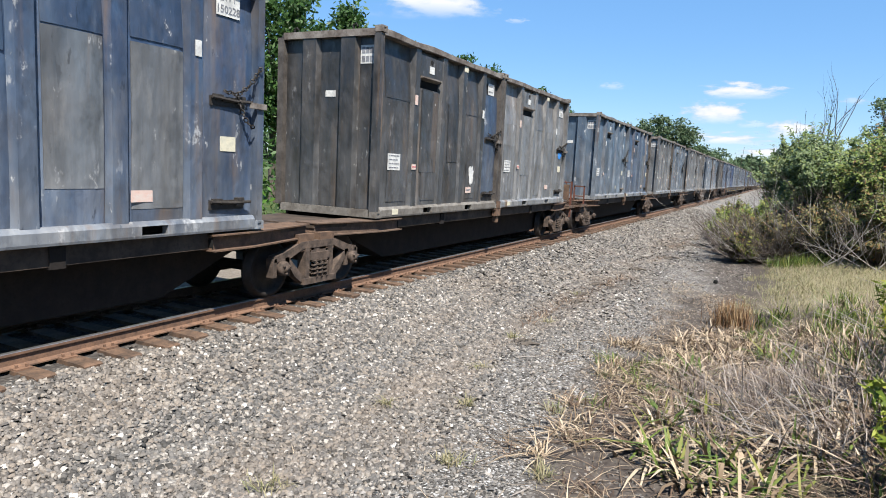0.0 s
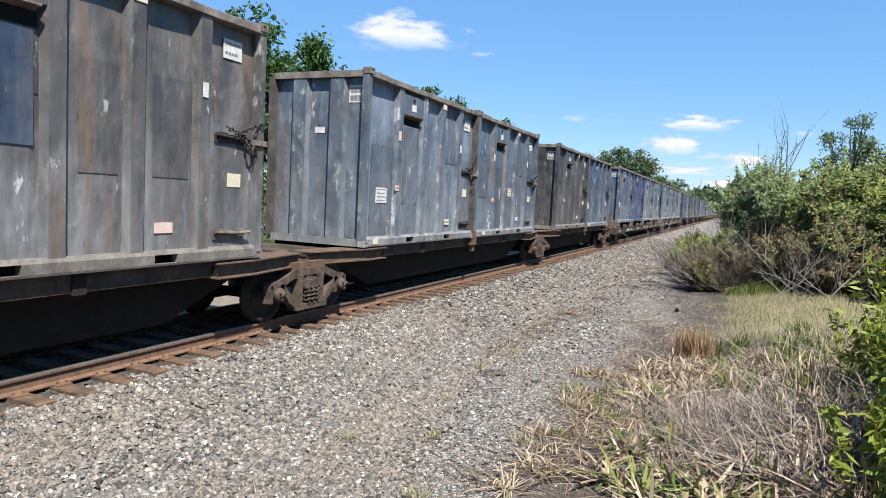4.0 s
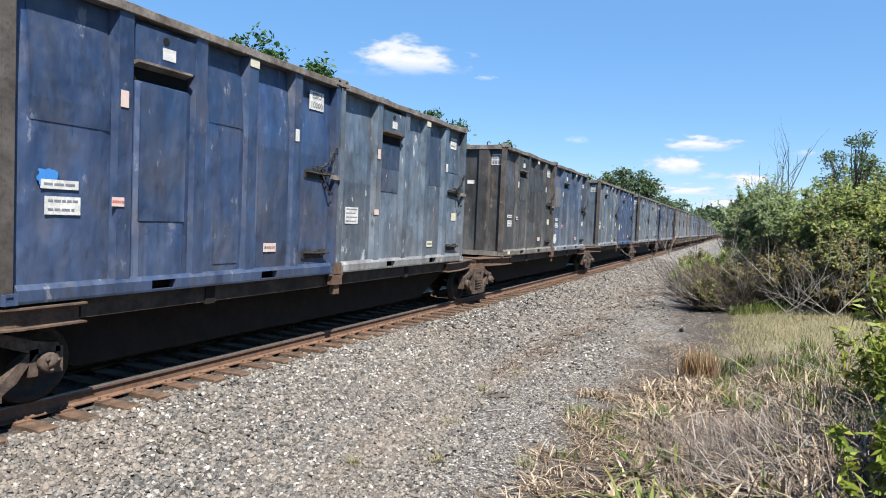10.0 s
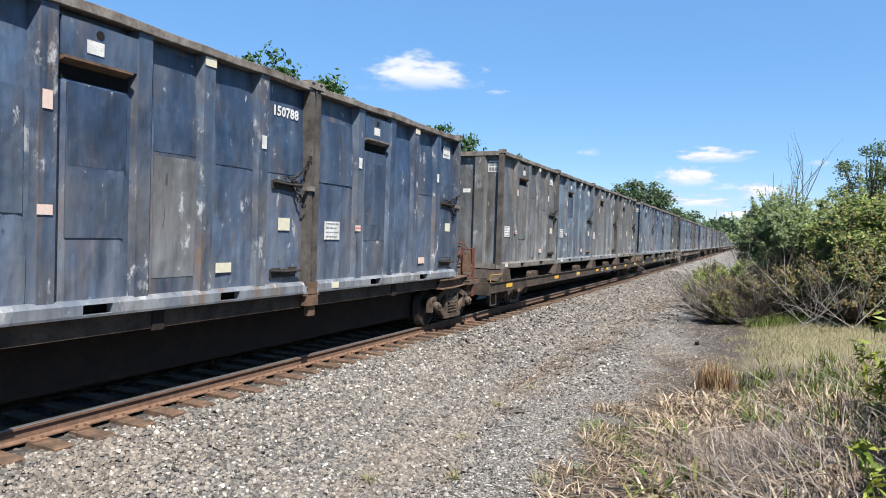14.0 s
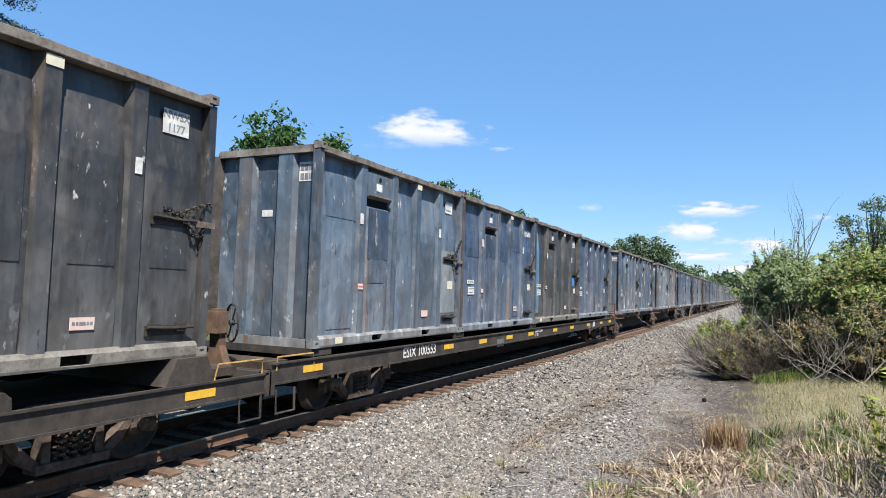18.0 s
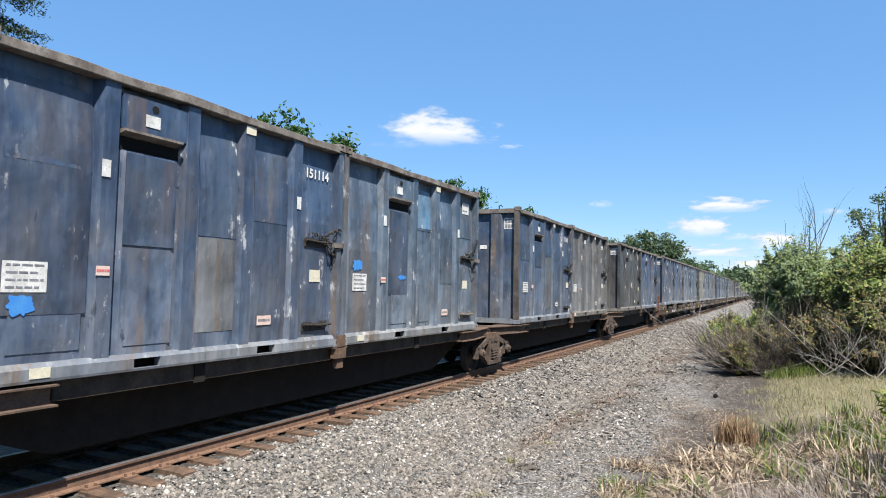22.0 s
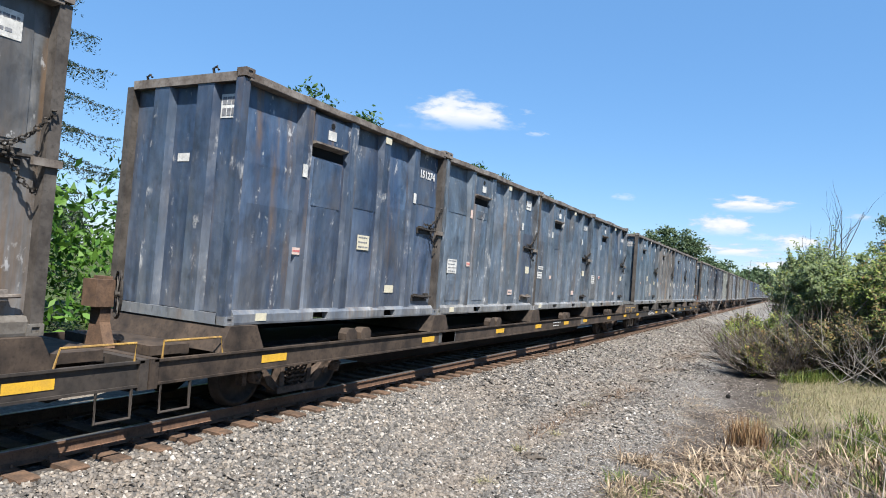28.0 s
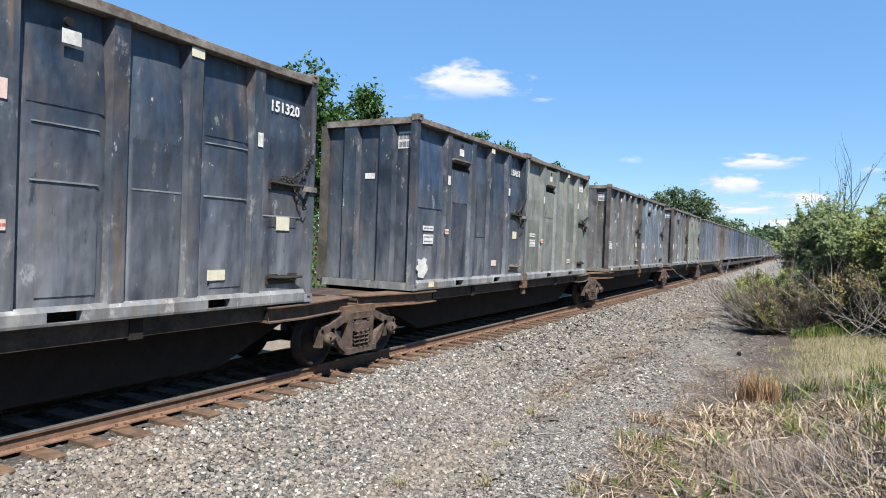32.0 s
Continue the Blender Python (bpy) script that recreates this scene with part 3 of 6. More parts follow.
def chain_mesh(bm, pts, link=0.075, wire=0.013):
    """Links strung along a sagging line."""
    pts = [Vector(p) for p in pts]
    odd = 0
    for a, b in zip(pts, pts[1:]):
        n = max(1, int((b - a).length / (link * 0.72)))
        d = (b - a).normalized()
        s = d.orthogonal().normalized()
        c = d.cross(s)
        for i in range(n):
            p = a + (b - a) * (i + 0.5) / n
            w = s if odd else c
            odd = 1 - odd
            h = link / 2
            tube(bm, [p - d * h, p - d * h * 0.3 + w * 0.028, p + d * h * 0.3 + w * 0.028, p + d * h, p + d * h * 0.3 - w * 0.028, p - d * h * 0.3 - w * 0.028, p - d * h], wire, wire, 3)


def latch_mesh(bm):
    box(bm, 1.13, 1.155, 0.0, 0.62, -0.10, 0.03)
    for y0, y1, z0, z1, x1 in ((0.03, 0.20, -0.02, 0.05, 1.19), (0.20, 0.45, -0.035, 0.03, 1.18), (0.45, 0.60, -0.05, 0.06, 1.20)):
        box(bm, 1.15, x1, y0, y1, z0, z1)
    tube(bm, [(1.185, 0.0, 0.01), (1.19, 0.40, -0.01), (1.20, 0.72, 0.0)], 0.022, 0.022, 6)


CHAIN_RUNS = {
    "a": ([(1.20, 5.30, 1.90), (1.21, 5.55, 1.88), (1.22, 5.75, 2.02), (1.235, 5.97, 2.30)], [(1.20, 5.55, 1.88), (1.20, 5.62, 1.68), (1.21, 5.72, 1.52), (1.22, 5.86, 1.44)]),
    "b": ([(1.20, 5.25, 1.93), (1.20, 5.50, 1.86), (1.22, 5.78, 1.98), (1.235, 6.0, 2.05)], [(1.20, 5.62, 1.88), (1.21, 5.70, 1.62), (1.21, 5.84, 1.60), (1.23, 5.95, 1.76)]),
}


def plate_mesh(w, h, x):
    return mesh_of("label_plate|%g|%g|%g" % (w, h, x), lambda bm: box(bm, x, x + 0.006, -w / 2, w / 2, -h / 2, h / 2))


def bars_mesh(w, h, x, rows):
    """Lines of writing too small to read, as bars the length of words."""
    def build(bm):
        rnd = random.Random(int(1000 * w + 77 * rows))
        for k in range(rows):
            z = h / 2 - (k + 0.5) * h / rows * 0.96
            y, end = -0.42 * w, (0.42 - 0.10 * (k % 2)) * w
            while y < end - 0.05 * w:
                n = min(end - y, w * rnd.uniform(0.08, 0.26))
                box(bm, x, x + 0.003, y, y + n, z - 0.13 * h / rows, z + 0.13 * h / rows)
                y += n + 0.04 * w
    return mesh_of("lettering|%g|%g|%g|%d" % (w, h, x, rows), build)


def label_on(c, y, z, w, h, x, material, name="label_plate", rows=0, text=""):
    p = part(name, plate_mesh(w, h, x), material, c, at=pose(0, y, z))
    if rows:
        part("lettering", bars_mesh(w, h, x + 0.006, rows), INK, p)
    if text:
        lines = text.split("/")
        for k, line in enumerate(lines):
            part("lettering", lettering(line, 0.9 * h / len(lines)), INK, p, at=pose(x + 0.008, 0, h / 2 - (k + 0.5) * h / len(lines)))
    return p


def brush_outline(y, z, w, h):
    """A ragged, roughly oblong daub."""
    pts = []
    for i in range(28):
        a = 2 * pi * i / 28
        s = 0.5 / max(abs(cos(a)), abs(sin(a))) ** 0.25
        r = s * (0.92 + 0.42 * noise.noise((3 * cos(a) + y, 3 * sin(a) + z, w)))
        pts.append((y + w * r * cos(a), z + h * r * sin(a)))
    return pts


def rib_end_mesh(bm, z):
    prism(bm, [(0.16, z - 0.15), (0.02, z - 0.09), (0.02, z + 0.07), (0.16, z + 0.13)], -1.10, 1.10, "x")


SHEETS = ((), ((1.95, 3.42, 0.0),), ((0.16, 1.72, 0.0),), ((2.3, 3.42, 0.0), (0.30, 1.15, 0.12)), ((0.16, 2.1, 0.0),), ((1.15, 2.45, 0.10), (0.16, 0.72, 0.0)))


def wall_x(y, z, swell, slot=False):
    """How far out the side wall stands at (y, z): bays drawn in under the top rail, pressed out by the load below."""
    edges = (0.02,) + STILES + (6.03,)
    k = max(i for i in range(5) if edges[i] <= max(0.03, y))
    s = (y - edges[k]) / (edges[k + 1] - edges[k])
    across = max(0.0, 1 - abs(2 * s - 1) ** 4)
    down = min(1.0, max(0.0, 3.20 - z) / 0.9) ** 0.75 * (1 if z > 0.5 else 0.72 + 0.56 * z)
    if k == 1 and slot:
        down = 0.12 if z > 2.63 else 1.0
        across = 0.55 if y < 1.66 else 1.0 if y < 2.45 else across
    return 1.060 + (0.116 if k < 4 else 0.09) * swell * across * down + 0.007 * across * noise.noise((y * 1.6, z * 1.1, 5 * swell))


def panel_mesh(bm, a, b, kind, swell, slot):
    """One bay's wall, with the lapped sheets that were welded over it."""
    zs = (0.15, 0.32, 0.6, 0.95, 1.3, 1.65, 2.0, 2.3, 2.55, 2.62, 2.66, 2.85, 3.1, 3.28, 3.42)
    ys = [a, a + 0.16, a + 0.19, a + 0.24] + [a + 0.24 + (b - a - 0.34) * i / 5 for i in range(1, 6)] + [b]

    def sheet(ys, zs, proud):
        rows = [[bm.verts.new((wall_x(y, z, swell, slot) + proud, y, z)) for y in ys] for z in zs]
        for r, t in zip(rows, rows[1:]):
            for j in range(len(ys) - 1):
                bm.faces.new((r[j], r[j + 1], t[j + 1], t[j])).smooth = not slot
    sheet(ys, zs, 0.0)
    box(bm, 1.02, 1.045, a, b, 0.15, 3.42)
    for z0, z1, inset in SHEETS[kind]:
        y0, y1 = a + 0.19 + inset, b - 0.17 - 0.5 * inset
        sheet([y0 + (y1 - y0) * i / 5 for i in range(6)], [z0 + (z1 - z0) * i / 6 for i in range(7)], 0.009)


def curved_plate(bm, y0, y1, z0, z1, swell, slot, proud):
    """A thin plate that follows the wall, with its edges turned in."""
    ys, zs = [y0 + (y1 - y0) * i / 6 for i in range(7)], [z0 + (z1 - z0) * i / 7 for i in range(8)]
    ys, zs = [y0] + ys + [y1], [z0] + zs + [z1]
    rows = [[bm.verts.new((wall_x(y, z, swell, slot) + (proud if 0 < i < 8 and 0 < j < 9 else -0.01), y, z)) for i, y in enumerate(ys)] for j, z in enumerate(zs)]
    for r, t in zip(rows, rows[1:]):
        for j in range(8):
            bm.faces.new((r[j], r[j + 1], t[j + 1], t[j]))


def container(tone, u, rnd, marks="", number="", patches=(), spots=(), ribbed=False, lift=0.0, plain_far=False, rail=None):
    """A tall steel waste container: recessed bays between stiles, hatch, latches with chains, labels."""
    paint = PAINT[tone]
    c = new("waste_container")
    c.empty_display_size = 0.2
    words = TALL[tone] + " tall steel waste container"
    words += " with bare repair patches" if patches else (" with horizontal end ribs" if ribbed else " with scuffed paint and labels")
    tagged(c, words, "container", "waste containers on the train")
    MOVING.append((c, u, DECK + lift))
    if plain_far:
        part("side_wall", mesh_of("side_wall|far", lambda bm: [box(bm, 1.09, 1.16, 0.12, 5.93, 0.15, 3.20), box(bm, 1.09, 1.12, 0.12, 5.93, 3.20, 3.42)] + [stile_mesh(bm, y, 0.11, 1.12, 1.205, 0.19, 3.40) for y in STILES]), paint, c)
        part("end_wall", mesh_of("end_wall|far", lambda bm: box(bm, -1.20, 1.20, 0.05, 0.16, 0.0, 3.45)), paint, c)
        part("far_wall", mesh_of("far_wall", lambda bm: box(bm, -1.20, -1.12, 0.1, 5.95, 0.0, 3.50)), paint, c)
        part("lid", mesh_of("lid|far", lambda bm: box(bm, -1.2, 1.22, 0.0, 6.05, 3.42, 3.52)), TOP_RAIL, c)
        part("bottom_rail", mesh_of("bottom_rail|far", lambda bm: box(bm, -1.0, 1.225, 0.02, 6.03, 0.0, 0.2)), RAIL_PALE, c)
        return c
    rail = rail or (paint if tone == "blue" else RAIL_BLUE if tone == "navy" else RAIL_DARK if tone in ("coal", "brown") else RAIL_PALE)
    swell = rnd.choice((0.55, 0.8, 1.0))
    slot = rnd.random() < 0.86
    stile_coat = paint if rnd.random() < 0.6 else STILE_PAINT[tone]
    out = lambda y, z, h=0.0: max(wall_x(y, z + d, swell, slot) for d in (-h / 2, 0, h / 2)) + 0.012
    bays = [(0.12, STILES[0])] + list(zip(STILES, STILES[1:])) + [(STILES[-1], 5.93)]
    for k, (a, b) in enumerate(bays):
        kind = rnd.choice((0, 1, 2, 3, 4, 5))
        part("side_panel", mesh_of("side_panel|%d|%d|%g|%d" % (k, kind, swell, slot), lambda bm: panel_mesh(bm, a, b, kind, swell, slot)), paint, c)
    for k, y in enumerate(STILES):
        part("stile", mesh_of("stile|%d" % k, lambda bm: stile_mesh(bm, y, 0.10, 1.05, 1.20, 0.19, 3.40)), stile_coat, c)
    bent = rnd.randrange(5)
    part("top_rail", mesh_of("top_rail|n%d" % bent, lambda bm: bent_rail(bm, bent)), TOP_RAIL, c, "rust-brown dented top rail")
    part("bottom_rail", mesh_of("bottom_rail|n", bottom_rail_mesh), rail, c, "pale scuffed bottom rail with fork pockets")
    part("end_wall", mesh_of("end_wall|f", lambda bm: box(bm, -1.12, 1.12, 0.12, 0.16, 0.1, 3.42)), paint, c)
    part("end_wall", mesh_of("end_wall|b", lambda bm: box(bm, -1.12, 1.12, 5.93, 5.97, 0.1, 3.42)), paint, c)
    part("far_wall", mesh_of("far_wall", lambda bm: box(bm, -1.20, -1.12, 0.1, 5.95, 0.0, 3.50)), paint, c)
    part("lid", mesh_of("lid", lambda bm: box(bm, -1.12, 1.06, 0.05, 6.0, 3.44, 3.50)), TOP_RAIL, c)
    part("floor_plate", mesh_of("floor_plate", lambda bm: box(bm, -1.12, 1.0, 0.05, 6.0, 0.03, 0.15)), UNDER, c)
    for k, (x0, x1, y0, y1) in enumerate(((1.07, 1.215, 0.0, 0.13), (-1.215, -1.07, 0.0, 0.13), (1.07, 1.215, 5.92, 6.05), (-1.215, -1.07, 5.92, 6.05))):
        part("corner_post", mesh_of("corner_post|%d" % k, lambda bm: box(bm, x0, x1, y0, y1, 0.12, 3.42)), STILE_PAINT[tone] if k in (0, 2) and rnd.random() < 0.75 else POST_STEEL, c)
    part("end_top_rail", mesh_of("end_top_rail", lambda bm: box(bm, -1.08, 1.08, 0.0, 0.15, 3.38, 3.51)), TOP_RAIL, c)
    part("end_sill", mesh_of("end_sill", lambda bm: box(bm, -1.08, 1.08, 0.0, 0.15, 0.0, 0.15)), rail, c)
    if ribbed:
        for k in range(5):
            part("end_rib", mesh_of("end_rib|%d" % k, lambda bm: rib_end_mesh(bm, 0.42 + 0.62 * k)), paint, c)
    else:
        for k, x in enumerate((-0.44, 0.47)):
            part("end_stile", mesh_of("end_stile|%d" % k, lambda bm: prism(bm, [(x - 0.22, 0.125), (x + 0.22, 0.125), (x + 0.16, 0.015), (x - 0.16, 0.015)], 0.14, 3.40, "z")), stile_coat, c)
    cast = mesh_of("corner_casting", casting_mesh)
    for y in (0.085, 5.965):
        for z in (0.06, 3.50):
            part("corner_casting", cast, TOP_RAIL if z > 1 else rail, c, at=pose(1.155, y, z))
    # hatch bay: a flush plate above, a lipped slot, a drop panel
    if slot:
        part("hatch_plate", mesh_of("hatch_plate", lambda bm: box(bm, 1.09, 1.185, 1.60, 2.56, 2.88, 3.30)), paint, c)
        part("hatch_lip", mesh_of("hatch_lip", lambda bm: prism(bm, [(1.10, 2.80), (1.245, 2.84), (1.245, 2.87), (1.10, 2.88)], 1.60, 2.46)), RUST if rnd.random() < 0.3 else TOP_RAIL, c, "dark folded lip over a slot")
        # a black plate paints the shade inside the slot
        part("hatch_slot", mesh_of("hatch_slot", lambda bm: box(bm, 1.09, 1.104, 1.60, 2.50, 2.64, 2.80)), HOLE, c)
    if rnd.random() < 0.45:
        z0 = rnd.choice((1.62, 1.85, 0.9))
        part("hatch_panel", mesh_of("hatch_panel|%g|%g|%d" % (z0, swell, slot), lambda bm: curved_plate(bm, 1.69, 2.42, z0, 2.60, swell, slot, 0.012)), PATCH_BLUE if tone in ("navy", "slate") and rnd.random() < 0.5 else paint, c)
    part("vent_hole", mesh_of("vent_hole", lambda bm: disc(bm, 1.15, 1.192, 2.06, 3.20, 0.05, 12)), HOLE, c)
    part("latch", mesh_of("latch", latch_mesh), CHAIN, c, "dark steel door latch", at=pose(out(5.4, 1.9) - 1.14, 5.10, 1.80))
    part("latch", mesh_of("latch", latch_mesh), CHAIN if rnd.random() < 0.7 else TOP_RAIL, c, "dark steel door latch", at=pose(out(5.4, 0.4) - 1.14, 5.10, 0.40))
    run = CHAIN_RUNS["a" if rnd.random() < 0.6 else "b"]
    part("chain", mesh_of("chain|%s" % id(run), lambda bm: [chain_mesh(bm, pts) for pts in run]), CHAIN, c, "heavy rusted chain")
    part("tie_bar", mesh_of("tie_bar", lambda bm: box(bm, 1.20, 1.25, 5.78, 6.08, 1.72, 1.80)), TOP_RAIL, c)
    if rnd.random() < 0.7:
        part("lid_hook", mesh_of("lid_hook", lambda bm: tube(bm, [(0.55, 0.08, 3.5), (0.55, 0.05, 3.60), (0.62, 0.05, 3.62), (0.66, 0.05, 3.57)], 0.02)), CHAIN, c)
        part("lid_hook", mesh_of("lid_hook|2", lambda bm: tube(bm, [(-0.85, 0.08, 3.5), (-0.85, 0.05, 3.58), (-0.78, 0.05, 3.60), (-0.74, 0.05, 3.56)], 0.02)), CHAIN, c)
    # labels
    j = lambda s: rnd.uniform(-s, s)
    style = rnd.random()
    white = lambda y, z, w, h, m, rows=0, text="": label_on(c, y, z, w, h, out(y, z, h), m, rows=rows, text=text)
    if style < 0.6:
        white(0.66 + j(0.10), 1.10 + j(0.06), 0.46, 0.32, WHITE, 4)
    elif style < 0.85:
        white(0.66 + j(0.05), 1.28, 0.44, 0.10, WHITE, 1)
        white(0.66 + j(0.05), 1.05, 0.42, 0.20, WHITE, 2)
    elif style < 0.93:
        white(3.2 + j(0.05), 1.36, 0.36, 0.26, PAPER, 3)
    label_on(c, 1.42 + j(0.03), 2.36, 0.11, 0.20, 1.207, WHITE if rnd.random() < 0.6 else PINK)
    tag = label_on(c, 1.40 + j(0.04), 1.12 + j(0.12), 0.17, 0.11, 1.207, PINK)
    if rnd.random() < 0.6:
        part("lettering", bars_mesh(0.19, 0.11, 1.213, 1), RED_INK, tag)
    label_on(c, 2.06 + j(0.06), 3.04, 0.21, 0.15, 1.187, WHITE)
    label_on(c, 3.72, 3.31, 0.20, 0.12, 1.207, PAPER)
    label_on(c, 4.83 + j(0.03), 2.38, 0.10, 0.20, 1.207, WHITE)
    white(4.13 + j(0.12), 0.50 + j(0.05), 0.30, 0.14, PINK if rnd.random() < 0.7 else PAPER, 1 if rnd.random() < 0.5 else 0)
    if rnd.random() < 0.8:
        white(5.48 + j(0.1), 1.20 + j(0.06), 0.28, 0.20, PAPER)
    if rnd.random() < 0.45:
        label_on(c, 0.60 + j(0.2), 0.10, 0.22, 0.11, 1.232, PAPER)
    # end plate with the owner's marks
    p = part("label_plate", mesh_of("label_plate|end", lambda bm: box(bm, -0.20, 0.20, -0.006, 0.0, -0.17, 0.17)), WHITE, c, at=pose(0.90, 0.118, 3.06))
    part("lettering", mesh_of("lettering|end", lambda bm: [box(bm, x, x + 0.075, -0.010, -0.006, z, z + 0.11) for z in (-0.14, 0.02) for x in (-0.17, -0.08, 0.01, 0.10)]), INK, p)
    part("label_plate", mesh_of("label_plate|end2", lambda bm: box(bm, -0.12, 0.12, -0.006, 0.0, -0.06, 0.06)), WHITE, c, at=pose(0.02, 0.118, 2.34))
    if marks:
        white(5.45, 3.06, 0.42, 0.32, WHITE, text=marks)
    elif number:
        part("lettering", lettering(number, 0.215), STENCIL, c, "white stencilled number", at=pose(out(5.4, 2.9, 0.3), 5.43, 2.93))
    else:
        white(5.45, 3.06, 0.38, 0.28, WHITE, 2)
    for y0, y1, z0, z1, m in patches:
        part("patch_plate", mesh_of("patch_plate|%g|%g|%g|%g|%g|%d" % (y0, y1, z0, z1, swell, slot), lambda bm: curved_plate(bm, y0, y1, z0, z1, swell, slot, 0.014)), m, c, "differently painted repair plate")
    for y, z, w, h, m in spots:
        x = out(y, z, h) + 0.004
        part("paint_mark", mesh_of("paint_mark|%g|%g|%g|%g|%g" % (y, z, w, h, x), lambda bm: prism(bm, brush_outline(y, z, w, h), x, x + 0.003, "x")), m, c, "sprayed paint mark")
    return c


# ---- the train: cars ----
WHEEL_R = 0.46
AXLES = []


def wheel_mesh(bm):
    lathe(bm, [(-0.07, 0.10), (-0.07, 0.38), (-0.075, 0.40), (-0.075, WHEEL_R + 0.025), (-0.045, WHEEL_R + 0.025), (-0.035, WHEEL_R), (0.065, WHEEL_R - 0.006), (0.065, 0.39), (0.03, 0.37), (0.01, 0.22), (0.05, 0.12), (0.09, 0.10)], 22)


def side_frame_mesh(bm):
    """A cast truck side: arched top, two windows, a spring nest between columns, journals at the ends."""
    w0, w1 = -0.07, 0.07
    top = [(-1.12, 0.60), (-1.10, 0.70), (-0.86, 0.74), (-0.45, 0.88), (0.45, 0.88), (0.86, 0.74), (1.10, 0.70), (1.12, 0.60), (0.82, 0.60), (0.42, 0.76), (-0.42, 0.76), (-0.82, 0.60)]
    prism(bm, top, w0, w1, "x")
    for s in (-1, 1):
        prism(bm, [(s * 0.86, 0.64), (s * 0.74, 0.62), (s * 0.34, 0.24), (s * 0.44, 0.20), (s * 0.62, 0.32)][::s], w0, w1, "x")
        prism(bm, [(s * 0.27, 0.26), (s * 0.37, 0.26), (s * 0.37, 0.78), (s * 0.27, 0.78)][::s], w0 - 0.02, w1 + 0.02, "x")
        prism(bm, [(s * 0.76, 0.66), (s * 0.76, 0.36), (s * 0.86, 0.36), (s * 0.86, 0.66)][::s], w0, w1, "x")
        prism(bm, [(s * 1.06, 0.66), (s * 1.06, 0.36), (s * 1.15, 0.36), (s * 1.15, 0.66)][::s], w0, w1, "x")
    prism(bm, [(-0.44, 0.16), (0.44, 0.16), (0.44, 0.26), (-0.44, 0.26)], w0 - 0.03, w1 + 0.05, "x")
    prism(bm, [(-0.26, 0.56), (0.26, 0.56), (0.26, 0.68), (-0.26, 0.68)], w0 - 0.03, w1 + 0.03, "x")


def spring_mesh(bm):
    for x in (-0.02, 0.09):
        for y in (-0.14, 0.0, 0.14):
            pts = [(x + 0.055 * cos(2 * pi * k / 7), y + 0.055 * sin(2 * pi * k / 7), 0.27 + 0.29 * k / 28) for k in range(29)]
            tube(bm, pts, 0.017, 0.017, 4)


def cap_mesh(bm):
    lathe(bm, [(0.0, 0.115), (0.10, 0.115), (0.12, 0.095), (0.125, 0.05), (0.15, 0.05)], 14)
    for k in range(3):
        a = 2 * pi * k / 3 + 0.4
        tube(bm, [(0.11, 0.075 * cos(a), 0.075 * sin(a)), (0.15, 0.075 * cos(a), 0.075 * sin(a))], 0.02, 0.02, 6)


def truck(car, y, near=True):
    """A two-axle truck under a car at y: two side frames with springs and bearing caps, a bolster, two wheel sets."""
    for s in (-1, 1):
        f = part("truck_side_frame", mesh_of("truck_side_frame", side_frame_mesh), CAST, car, "grimy cast steel truck side frame, darkened for shade", at=pose(s * 1.00, y, 0, 0, 0, 0 if s > 0 else 180))
        if s > 0:
            part("spring_nest", mesh_of("spring_nest", spring_mesh), CAST, f)
            for e in (-1, 1):
                part("bearing_cap", mesh_of("bearing_cap", cap_mesh, True), CAST, f, at=pose(0.05, e * 0.95, 0.50))
    part("bolster", mesh_of("bolster", lambda bm: box(bm, -1.06, 1.06, -0.20, 0.20, 0.52, 0.80)), CAST, car, at=pose(0, y, 0))
    for e in (-1, 1):
        ax = part("axle", mesh_of("axle", lambda bm: lathe(bm, [(-1.1, 0.07), (-0.6, 0.085), (0.6, 0.085), (1.1, 0.07)], 10), True), UNDER, car, at=pose(0, y + e * 0.95, WHEEL_R))
        for s in (-1, 1):
            part("wheel", mesh_of("wheel", wheel_mesh, True), WHEEL, ax, "worn steel railway wheel", at=pose(s * 0.755, 0, 0, 0, 0, 0 if s > 0 else 180))
        AXLES.append((ax, car, y + e * 0.95))


def coupler(car, y, way):
    part("coupler", mesh_of("coupler|%d" % way, lambda bm: [box(bm, -0.09, 0.09, min(0, way * 0.75), max(0, way * 0.75), 0.72, 0.92), box(bm, -0.16, 0.16, min(way * 0.6, way * 0.95), max(way * 0.6, way * 0.95), 0.68, 0.98)]), RUST, car, "rusty knuckle coupler", at=pose(0, y, 0))
    part("air_hose", mesh_of("air_hose|%d" % way, lambda bm: tube(bm, [(0.35, 0, 0.70), (0.37, way * 0.25, 0.45), (0.33, way * 0.6, 0.36), (0.2, way * 0.95, 0.45)], 0.028)), UNDER, car, at=pose(0, y, 0))


